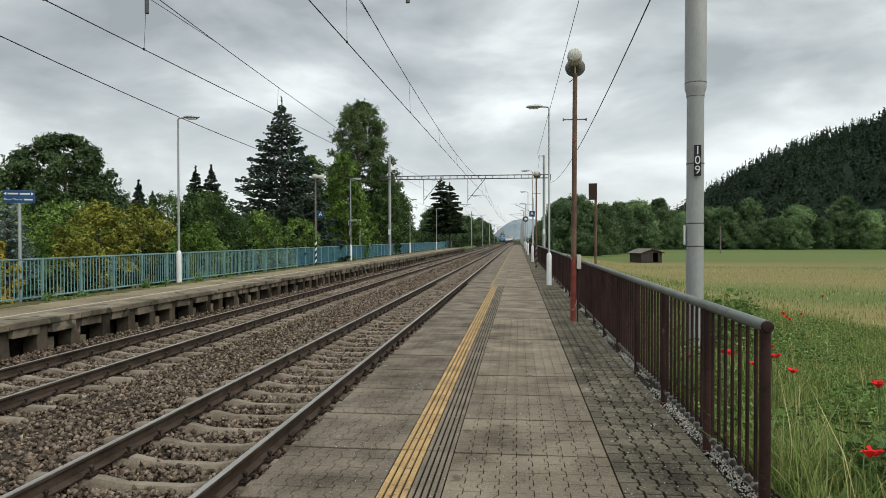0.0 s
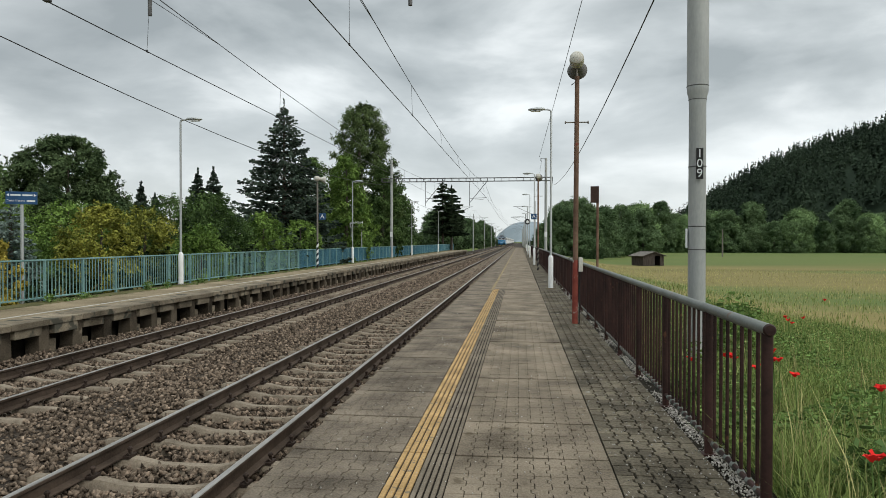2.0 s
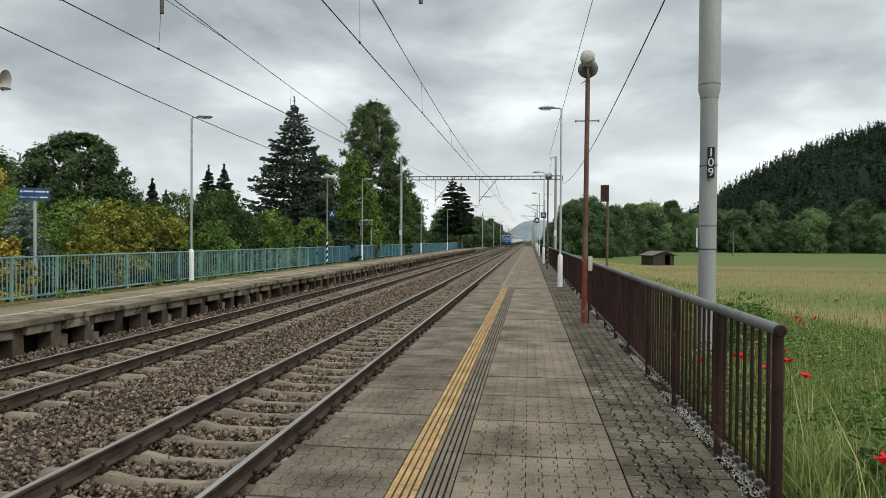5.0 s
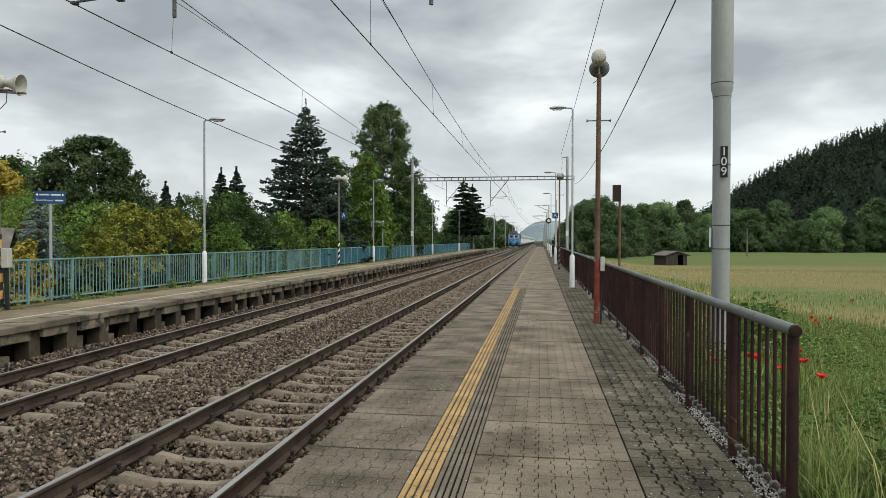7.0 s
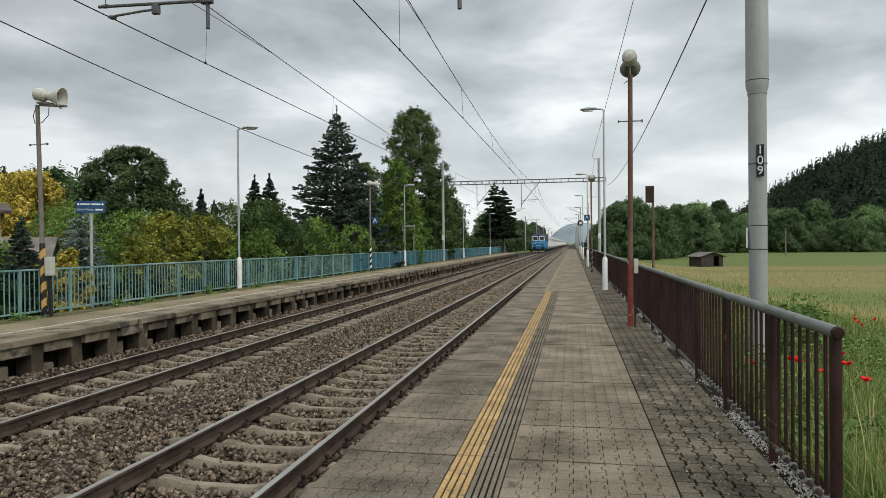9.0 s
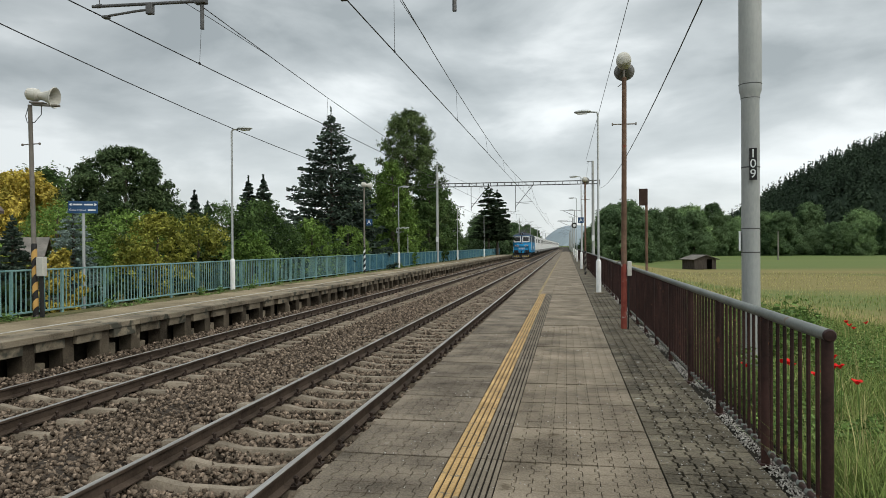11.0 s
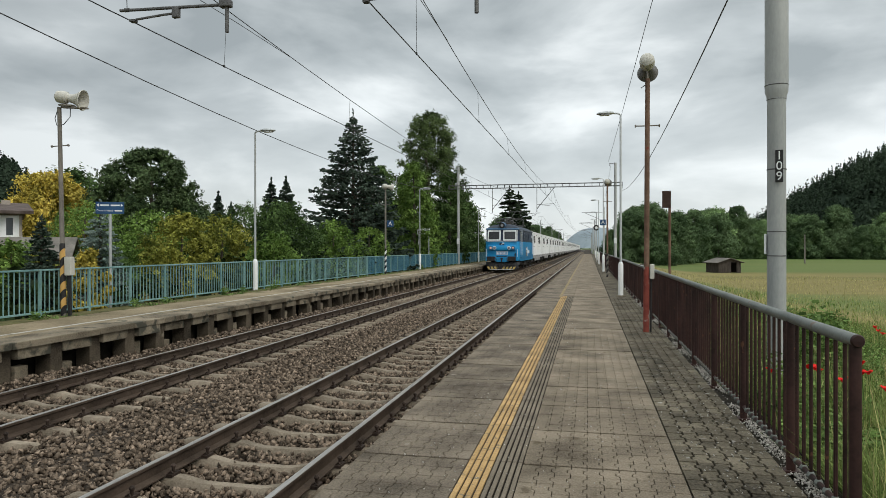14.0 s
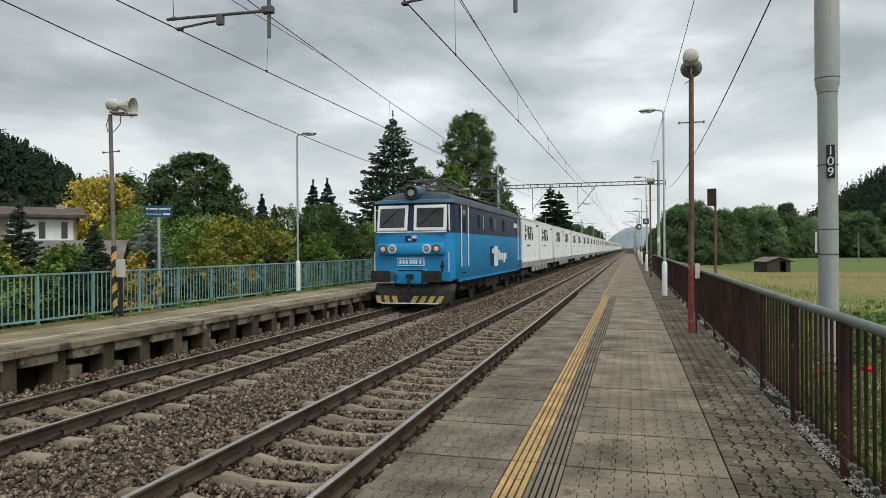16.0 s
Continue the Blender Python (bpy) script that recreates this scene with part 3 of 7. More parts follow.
            for i in range(1, 4):
                share("yellow_ridge", ry, yel, pose(-0.867 + i * 0.050, 0, 0))
            for i in range(1, 5):
                share("grey_ridge", rg, rib, pose(-0.673 + i * 0.043, 0, 0))
        elif y < 21.5:
            a = share("guide_tile", yel, root, pose(0, y, random.uniform(-0.002, 0.001)))
            b = share("ribbed_tile", rib, root, pose(0, y, random.uniform(-0.002, 0.001)))
            for i in range(4):
                share("yellow_ridge", ry, a, pose(-0.867 + i * 0.050, 0, 0))
            for i in range(5):
                share("grey_ridge", rg, b, pose(-0.673 + i * 0.043, 0, 0))
        elif far is None:
            far = part("slab", Mesh().box(-0.888, -0.483, 0.004, 1.026, -0.04, 0.0, 0.004), SLAB, root)
            far.matrix_basis = pose(0, y, 0)
        else:
            share("slab", far, root, pose(0, y, 0))
        y += 1.03
    part("edge_line", Mesh().box(-0.95, -0.86, 22.0, Y1 - 2, 0.0, 0.005), mat("faint_yellow_line", (0.17, 0.135, 0.075), (0.30, 0.235, 0.13), scale=3, fine=30, rough=0.9), root, "worn faint yellow line")
    field(0.664, 1.385, -11.8, 22, PAVER_DARK, 0.125, 0.2, 0.016, "paver", (3.6, 10.5))
    m = Mesh()
    yy = 22.0
    while yy < Y1 - 1:
        m.box(0.68, 1.385, yy, yy + 0.49, -0.04, random.uniform(-0.006, 0.0))
        yy += 0.5
    tagged(part("joined_pavers", m, PAVER_DARK, root), "dark mossy pavers far along the platform", kind="stuff")
    # pale gravel under the railing
    rng = np.random.default_rng(8)
    n = 11000
    x, y = 1.475 + rng.normal(0, 0.05, n), 2.5 + 26 * rng.random(n) ** 1.5
    stray = rng.random(n) < 0.21
    x = np.where(stray, 1.45 - 2.9 * rng.random(n) ** 2.2, x)
    clump = np.array([noise.noise((a * 2.5, b * 0.9, 3)) for a, b in zip(x, y)])
    keep = ((clump > -0.12) & (x < 1.68) & (x > 1.24)) | stray
    x, y = x[keep], y[keep]
    n = len(x)
    c = np.stack([x, y, np.full(n, -0.004) + rng.uniform(0, 0.008, n)], 1)
    base = np.array([(1, 0, 0), (-1, 0, 0), (0, 1, 0), (0, -1, 0), (0, 0, 1), (0, 0, -1)], float)
    tri = np.array([(0, 2, 4), (2, 1, 4), (1, 3, 4), (3, 0, 4), (2, 0, 5), (1, 2, 5), (3, 1, 5), (0, 3, 5)])
    vv = base[None] * rng.uniform(0.004, 0.011, (n, 6, 1)) + c[:, None]
    tagged(np_part("gravel", vv.reshape(-1, 3), (tri[None] + (np.arange(n) * 6)[:, None, None]).reshape(-1, 3), GRAVEL), "pale gravel washed along the foot of the railing", "gravel", kind="stuff")


def build_platform_far():
    root = thing("platform_far", "opposite platform with weathered concrete edge on pillars", "platform", pose(0, 0, FAR_Z), kind="structure")
    Y0, Y1 = -14, 116
    part("platform_body", Mesh().box(-12.0, EDGE_B - 0.55, Y0, Y1, -1.3, -0.02), JOINT_RECESS, root)
    surf = mat("dirty_platform_surface", (0.10, 0.080, 0.048), (0.32, 0.262, 0.172), scale=0.7, fine=30, rough=0.95, bump=0.04, c3=(0.085, 0.09, 0.045), spots=0.12, spot_scale=1.1)
    part("platform_surface", Mesh().box(-12.0, EDGE_B - 0.7, Y0, Y1, -0.02, 0.004), surf, root)
    # edge slabs, pillars, lintels; the recess wall's near-black colour is painted shade
    part("recess_wall", Mesh().box(EDGE_B - 0.6, EDGE_B - 0.5, Y0, Y1, -1.2, -0.02), JOINT_RECESS, root)
    e0 = p0 = l0 = s0 = None
    k, pitch = 0, 0.99
    y = -13.76
    while y < Y1 - 1:
        tilt = random.uniform(-0.3, 0.3)
        if e0 is None:
            e0 = part("edge_slab", Mesh().box(-0.72, 0.0, 0.004, pitch - 0.004, -0.11, 0.010, 0.012), CONCRETE, root)
            # pillars coloured dark to carry the shade under the edge slabs
            p0 = part("pillar", Mesh().box(-0.42, -0.10, -0.14, 0.14, -0.95, -0.115, 0.015), RECESS_SHADE, root)
            l0 = part("lintel", Mesh().box(-0.30, -0.035, 0.15, pitch - 0.15, -0.29, -0.112, 0.015), CONCRETE, root)
            s0 = part("block", Mesh().box(-0.34, -0.16, 0.16, 0.42, -0.9, -0.42, 0.015), CONCRETE, root)
            for o in (e0, p0, l0, s0):
                o.matrix_basis = pose(EDGE_B, y, 0)
        else:
            share("edge_slab", e0, root, pose(EDGE_B + random.uniform(-0.01, 0.01), y, random.uniform(-0.006, 0.004), 0, tilt, 0))
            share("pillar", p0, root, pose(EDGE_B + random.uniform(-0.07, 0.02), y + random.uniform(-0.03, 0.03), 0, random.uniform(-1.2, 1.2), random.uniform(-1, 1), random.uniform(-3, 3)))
            share("lintel", l0, root, pose(EDGE_B + random.uniform(-0.05, 0.015), y, random.uniform(-0.012, 0.0), random.uniform(-0.8, 0.8), random.uniform(-3, 5)))
            if k % 3 != 1:
                share("block", s0, root, pose(EDGE_B + random.uniform(-0.06, 0.02), y + random.uniform(0, 0.1), random.uniform(-0.12, 0.03)))
        y += pitch
        k += 1
    line = mat("faded_white_line", (0.30, 0.29, 0.26), (0.46, 0.45, 0.42), scale=3, fine=30, rough=0.9, c3=(0.17, 0.155, 0.125), spots=0.12, spot_scale=4)
    part("mossy_verge", Mesh().box(-12.0, -11.35, Y0, Y1, -0.01, 0.010), MOSS, root, "mossy strip along the fence")
    part("edge_line", Mesh().box(EDGE_B - 1.03, EDGE_B - 0.94, Y0, Y1, 0.0, 0.008), line, root)


# ---- railings ----
def build_railing_near():
    root = thing("railing_near", "brown painted steel railing with a worn round handrail along the platform", "railing", kind="structure")
    # the first bay is shorter than the rest
    y0, first_bay, pitch, bays = 4.05, 1.19, 1.5, 56
    posts = [y0] + [y0 + first_bay + pitch * k for k in range(bays)]
    end = posts[-1]
    t = Mesh().tube([(RAILING_X, y0 - 0.03, 1.105), (RAILING_X, end, 1.105)], 0.036, n=14)
    part("handrail", t, HANDRAIL, root, "worn grey-green round handrail", smooth=True)
    cap = Mesh().lathe([(0.0, -0.016), (0.03, -0.014), (0.037, -0.004), (0.037, 0.006), (0.03, 0.012)], (RAILING_X, y0 - 0.035, 1.105), "y", 14)
    part("end_cap", cap, BROWN, root, smooth=True)
    post = part("post", Mesh().lathe([(0.033, 0), (0.033, 1.085)], n=12), BROWN, root, smooth=True)
    base = part("foot_plate", Mesh().box(-0.05, 0.05, -0.05, 0.05, -0.02, 0.008, 0.003), BROWN, root)
    short = part("bottom_rail", Mesh().tube([(0, 0.03, 0.115), (0, first_bay - 0.03, 0.115)], 0.018, n=8), BROWN, root, smooth=True)
    rail = part("bottom_rail", Mesh().tube([(0, 0.03, 0.115), (0, pitch - 0.03, 0.115)], 0.018, n=8), BROWN, root, smooth=True)
    bal = part("baluster", Mesh().tube([(0, 0, 0.115), (0, 0, 1.085)], 0.0125, n=7), BROWN, root, smooth=True)
    knob = part("knuckle", Mesh().lathe([(0.0, -0.030), (0.019, -0.021), (0.029, 0), (0.019, 0.021), (0.0, 0.030)], n=9), HANDRAIL, root, smooth=True)
    post.matrix_basis = base.matrix_basis = short.matrix_basis = pose(RAILING_X, y0, 0)
    rail.matrix_basis = pose(RAILING_X, posts[1], 0)
    made = 0
    far = Mesh()
    for b, y in enumerate(posts):
        if b:
            share("post", post, root, pose(RAILING_X, y, 0))
            share("foot_plate", base, root, pose(RAILING_X, y, 0))
        if b == len(posts) - 1:
            break
        if b > 1:
            share("bottom_rail", rail, root, pose(RAILING_X, y, 0))
        span = posts[b + 1] - y
        count = 7 if b == 0 else 9
        for i in range(1, count + 1):
            yy = y + span * i / (count + 1)
            if b >= 25:
                far.box(RAILING_X - 0.012, RAILING_X + 0.012, yy - 0.012, yy + 0.012, 0.115, 1.085)
                continue
            if made == 0:
                bal.matrix_basis, knob.matrix_basis = pose(RAILING_X, yy, 0), pose(RAILING_X, yy, 0.115)
            else:
                share("baluster", bal, root, pose(RAILING_X, yy, 0, random.uniform(-0.2, 0.2)))
                if b < 8:
                    share("knuckle", knob, root, pose(RAILING_X, yy, 0.115))
            made += 1
    tagged(part("joined_balusters", far, BROWN, root), kind="stuff")


def build_fence_far():
    root = thing("fence_far", "weathered teal painted steel fence behind the opposite platform", "fence", pose(0, 0, FAR_Z), kind="structure")
    pitch, k0, k1 = 1.49, -9, 71
    y0 = 14.0
    part("top_rail", Mesh().box(FENCE_X - 0.03, FENCE_X + 0.03, y0 + k0 * pitch, y0 + k1 * pitch, 1.03, 1.07, 0.008), TEAL, root)
    post = rail = bal = None
    for k in range(k0, k1 + 1):
        y = y0 + k * pitch
        if post is None:
            post = part("post", Mesh().box(-0.03, 0.03, -0.03, 0.03, 0.0, 1.035, 0.006), TEAL, root)
            rail = part("bottom_rail", Mesh().box(-0.022, 0.022, 0.032, pitch - 0.032, 0.085, 0.125, 0.005), TEAL, root)
            bal = part("baluster", Mesh().box(-0.0095, 0.0095, -0.0095, 0.0095, 0.11, 1.035), TEAL, root)
            post.matrix_basis = rail.matrix_basis = pose(FENCE_X, y, 0)
            bal.matrix_basis = pose(FENCE_X, y + pitch / 11, 0)
        else:
            share("post", post, root, pose(FENCE_X, y, 0, 0, random.uniform(-0.4, 0.4)))
            if k == 14:
                rail = part("bottom_rail", Mesh().box(-0.022, 0.022, 0.032, pitch - 0.032, 0.085, 0.125, 0.005), FENCE_BLUE, root)
                rail.matrix_basis = pose(FENCE_X, y, 0)
                bal = part("baluster", Mesh().box(-0.013, 0.013, -0.013, 0.013, 0.11, 1.035), FENCE_BLUE, root)
                bal.matrix_basis = pose(FENCE_X, y + pitch / 11, 0)
                for i in range(2, 11):
                    share("baluster", bal, root, pose(FENCE_X, y + pitch * i / 11, 0))
                continue
            if k < k1:
                share("bottom_rail", rail, root, pose(FENCE_X, y, 0))
        if -3 <= k < 24:
            for i in range(1, 11):
                share("baluster", bal, root, pose(FENCE_X, y + pitch * i / 11, 0, random.uniform(-0.25, 0.25)))
    far = Mesh()
    for k in list(range(k0, -3)) + list(range(24, k1)):
        for i in range(1, 11):
            y = y0 + (k + i / 11) * pitch
            far.box(FENCE_X - 0.011, FENCE_X + 0.011, y - 0.011, y + 0.011, 0.11, 1.035)
    tagged(part("joined_balusters", far, FENCE_BLUE, root), kind="stuff")


# ---- posts, lamps, loudspeakers, signs ----
def lamp_post(x, y, top, side, sleeve, label, base_z=0.0):
    root = thing("street_lamp", label, "lamp post", pose(x, y, base_z), "platform lamps")
    m = Mesh().tube([(0, 0, 0), (0, 0, top - 0.05), (side * 0.03, 0, top), (side * 0.12, 0, top + 0.02), (side * 0.3, 0, top + 0.03)], [0.04, 0.034, 0.032, 0.03, 0.03], n=10)
    part("pole", m, GALV, root, smooth=True)
    part("sleeve", Mesh().lathe([(0.085, 0), (0.085, sleeve - 0.06), (0.06, sleeve), (0.04, sleeve + 0.02)], n=14), WHITE, root, "white painted base sleeve", smooth=True)
    part("foot", Mesh().box(-0.16, 0.16, -0.16, 0.16, -0.02, 0.03, 0.01), CONCRETE, root)
    rings = []
    for s, w, h0, h1 in ((0.22, 0.04, -0.02, 0.05), (0.3, 0.085, -0.04, 0.075), (0.5, 0.11, -0.055, 0.075), (0.7, 0.10, -0.05, 0.05), (0.78, 0.05, -0.02, 0.02)):
        rings.append([(side * s, w * math.cos(a), (h0 + h1) / 2 + (h1 - h0) / 2 * math.sin(a)) for a in (i * math.pi / 5 for i in range(10))])
    h = part("lamp_head", Mesh().ring(rings), GALV, root, "grey lamp head", smooth=True)
    h.matrix_basis = pose(0, 0, top + 0.03)
    g = Mesh().box(min(side * 0.36, side * 0.68), max(side * 0.36, side * 0.68), -0.07, 0.07, top - 0.04, top - 0.018, 0.008)
    part("lamp_glass", g, WHITE, root, "milky lamp glass")
    return root


def striped(root, x, y, z0, z1, r, a, b, name):
    """Slanting warning bands wrapped round a post's foot."""
    n, k = 12, 9
    step = (z1 - z0) / k
    for col, odd in ((a, 0), (b, 1)):
        m = Mesh()
        for i in range(k):
            if i % 2 != odd:
                continue
            rings = []
            for lo in (0, 1):
                rings.append([(x + r * math.cos(t), y + r * math.sin(t), min(z1, max(z0, z0 + (i + lo) * step + 0.07 * math.cos(t)))) for t in (2 * math.pi * j / n for j in range(n))])
            m.ring(rings, caps=False)
        part(name, m, col, root, smooth=True)


def horn(root, m, mouth_mat, r):
    h = part("horn", Mesh().lathe([(0.07, 0), (0.085, 0.03), (0.10, 0.12), (0.145, 0.24), (r, 0.35), (r + 0.012, 0.355), (r + 0.005, 0.37), (r - 0.02, 0.36), (0.12, 0.24), (0.06, 0.12)], axis="y", n=20), mouth_mat, root, "pale loudspeaker horn", smooth=True)
    d = part("driver", Mesh().lathe([(0.0, -0.27), (0.08, -0.262), (0.13, -0.22), (0.145, -0.12), (0.14, -0.02), (0.08, 0.03)], axis="y", n=18), HORN, root, "round loudspeaker driver cap", smooth=True)
    h.matrix_basis = d.matrix_basis = m
    return h


def loudspeaker_post(x, y, top, lean, mat_post, label, kind):
    root = thing("loudspeaker_post", label, "loudspeaker", pose(x, y, FAR_Z if kind == "far" else 0, 0, lean, 0), "platform loudspeakers")
    part("post", Mesh().tube([(0, 0, -0.05), (0, 0, top * 0.5), (0, 0, top)], [0.055, 0.05, 0.045], n=10), mat_post, root, smooth=True)
    z = top * 0.815
    part("cross_bar", Mesh().tube([(-0.22, 0, z), (0.22, 0, z)], 0.012, n=6).lathe([(0.028, -0.012), (0.028, 0.012)], (-0.22, 0, z), "x", 8).lathe([(0.028, -0.012), (0.028, 0.012)], (0.22, 0, z), "x", 8), OLD_POST, root)
    return root


def build_loudspeakers():
    # rust-red one beside the near railing
    r = loudspeaker_post(1.08, 13.3, 4.85, 0.35, RUST, "rusty steel post with a grey loudspeaker horn and junction box", "near")
    horn(r, pose(0.0, 0.10, 5.15, -12, 0, -6), HORN_DARK, 0.19)
    part("bracket", Mesh().tube([(0, 0, 4.83), (0, 0.05, 4.99), (0, 0.1, 5.08)], 0.02, n=6), OLD_POST, r)
    part("hook", Mesh().tube([(-0.12, 0.0, 4.68), (-0.02, 0, 4.75), (0.0, 0, 4.75)], 0.008, n=5), BLACK, r)
    part("painted_foot", Mesh().tube([(0, 0, 0.0), (0, 0, 1.25)], [0.0575, 0.0545], n=10, caps=False), RED_OLD, r, "peeling red and white paint", smooth=True)
    part("junction_box", Mesh().box(0.06, 0.14, -0.06, 0.06, 1.02, 1.30, 0.01), HORN, r, "pale junction box")
    part("conduit", Mesh().tube([(0.085, 0, 0.0), (0.085, 0, 1.02)], 0.016, n=6), BLACK, r)
    part("cable", Mesh().tube([(0.05, 0, 1.28), (-0.1, 0.0, 1.30), (-0.16, 0, 1.26)], 0.012, n=5), OLD_POST, r)
    # second one further along the near platform
    r = loudspeaker_post(1.01, 37.5, 5.08, 0, RUST, "slim rusty loudspeaker post with a striped foot", "near")
    horn(r, pose(0.0, 0.05, 5.23, -5, 0, -8), HORN_DARK, 0.2)
    striped(r, 0, 0, 0.0, 1.3, 0.058, BLACK, OLD_POST, "warning_band")
    # opposite platform, close one
    r = loudspeaker_post(-11.63, 12.9, 4.74, -1.3, OLD_POST, "grey loudspeaker post with amber striped foot and meter box", "far")
    part("top_bar", Mesh().box(-0.42, 0.24, -0.05, 0.05, 4.70, 4.74, 0.006).box(-0.46, -0.12, -0.08, 0.08, 4.74, 4.78, 0.008), OLD_POST, r).matrix_basis = pose(0, 0, 0, 0, 6, 0)
    horn(r, pose(0.24, -0.02, 4.93, -10, 0, -78), HORN, 0.225)
    part("cable", Mesh().tube([(0.3, 0, 4.74), (0.28, 0, 4.5), (0.1, 0, 4.34), (-0.08, 0, 4.34), (-0.12, 0, 4.5), (-0.05, 0, 4.68)], 0.009, n=5), BLACK, r)
    striped(r, 0, 0, 0.0, 1.65, 0.06, BLACK, AMBER, "warning_band")
    part("meter_box", Mesh().box(0.10, 0.26, -0.07, 0.07, 0.92, 1.34, 0.01), HORN, r, "pale meter box")
    part("box_stand", Mesh().box(0.13, 0.20, -0.03, 0.03, -0.02, 0.92), BLACK, r)
    # opposite platform, further one with a letter sign
    r = loudspeaker_post(-11.6, 37.3, 5.0, 0, OLD_POST, "slim loudspeaker post with striped foot and blue letter sign", "far")
    horn(r, pose(0.1, -0.05, 5.12, -8, 0, -60), HORN, 0.20)
    striped(r, 0, 0, 0.0, 1.5, 0.06, BLACK, WHITE, "warning_band")
    letter_sign(r, pose(0.30, -0.02, 2.95))


def letter_sign(parent, m):
    s = part("letter_sign", Mesh().box(-0.19, 0.19, -0.02, 0.02, -0.19, 0.19, 0.008), SIGN_BLUE, parent, "blue square letter sign")
    s.matrix_basis = m
    v, f = text_mesh("A", 0.34)
    t = part("letter", ([(a, -0.024 - c, b) for a, b, c in v], f), SIGN_WHITE, s, "white letter A")
    return s


def build_lamps():
    lamp_post(1.05, 22.95, 6.08, -1, 1.12, "galvanised platform lamp with white base sleeve and grey head")
    lamp_post(0.97, 45.6, 6.2, -1, 1.15, "galvanised platform lamp with a blue letter sign on its pole")
    lamp_post(0.97, 66, 6.2, -1, 1.15, "galvanised platform lamp with a white base sleeve")
    lamp_post(1.05, 88, 6.2, -1, 1.15, "galvanised platform lamp with a white base sleeve")
    lamp_post(1.12, 110, 6.2, -1, 1.15, "galvanised platform lamp with a white base sleeve")
    r = bpy.data.objects["street_lamp.001"]
    letter_sign(r, pose(-0.03, -0.08, 3.3))
    for x, y in ((-11.72, 21.95), (-11.7, 45.8), (-11.5, 70.4), (-11.35, 92.5)):
        lamp_post(x, y, 5.72, 1, 1.12, "galvanised lamp beside the teal fence, head over the platform", FAR_Z)
    # small round sign on a post, far along the platform
    r = thing("round_sign_post", "thin post with a small round black and white sign", "sign", pose(0.88, 78, 0))
    part("post", Mesh().tube([(0, 0, 0), (0, 0, 5.6)], 0.04, n=6), GALV, r)
    part("disc", Mesh().lathe([(0.33, -0.02), (0.33, 0.02)], (0, -0.06, 3.9), "y", 16), BLACK, r, "black sign disc")
    part("disc_centre", Mesh().lathe([(0.17, -0.02), (0.17, 0.02)], (0, -0.08, 3.9), "y", 14), SIGN_WHITE, r, "white disc centre")


def build_signs():
    # destination board with two arrows, one place name too small to read
    r = thing("direction_sign", "blue two-line direction board on a grey post", "sign", pose(-12.98, 16.08, -0.30, 0, 0, 28))
    part("post", Mesh().tube([(0, 0, -0.5), (0, 0, 2.9)], 0.04, n=8), GALV, r, smooth=True)
    b = part("board", Mesh().box(-0.36, 0.36, -0.045, -0.015, 2.87, 3.20, 0.006), SIGN_BLUE, r, "blue board")
    for x0, x1, z0, z1 in ((-0.25, -0.02, 3.09, 3.13), (0.02, 0.25, 3.09, 3.13), (0.12, 0.31, 2.94, 2.98)):
        part("line_of_writing", Mesh().box(x0, x1, -0.05, -0.046, z0, z1), SIGN_WHITE, b)
    name_ = text_mesh("Česká Třebová", 0.066)
    word = part("writing", name_, SIGN_WHITE, b)
    word.matrix_basis = pose(-0.13, -0.048, 2.96, 90)
    for s in (-1, 1):
        m = Mesh().ring([[(s * 0.34, y, 3.11), (s * 0.28, y, 3.15), (s * 0.28, y, 3.07)] for y in (-0.05, -0.046)])
        part("arrow", m, SIGN_WHITE, b)
    # station name board behind the fence
    r = thing("station_name_board", "pale station name board on two posts", "sign", pose(-12.35, 49.5, -0.3, 0, 0, 14))
    for s in (-0.4, 0.4):
        part("post", Mesh().tube([(s, 0, 0), (s, 0, 3.2)], 0.04, n=6), GALV, r)
    part("board", Mesh().box(-0.5, 0.5, -0.05, -0.01, 2.95, 3.4, 0.01), SIGN_WHITE, r)
    part("line_of_writing", Mesh().box(-0.38, 0.38, -0.056, -0.05, 3.1, 3.25), BLACK, r)
    # rusty board on a post outside the near railing
    r = thing("rusty_board", "rust-brown board on a rusty pole behind the railing", "sign", pose(3.42, 30.1, -0.69, 0, 0, -12))
    part("post", Mesh().tube([(0, 0, 0), (0, 0, 4.75)], 0.055, n=8), RUST, r, smooth=True)
    part("board", Mesh().box(-0.30, 0.06, -0.10, -0.03, 4.02, 4.75, 0.01), mat("rust_board", (0.035, 0.022, 0.018), (0.07, 0.045, 0.035), scale=3, fine=25, rough=0.8), r)


# ---- overhead line ----
def wire(name, pts, r, label):
    return tagged(part(name, Mesh().tube(pts, r, n=5, caps=False), WIRE), label, "wire", "overhead wires")


GANTRIES = (9.3, 61.0, 113.0, 165.0, 217.0, 269.0, 321.0, 373.0)


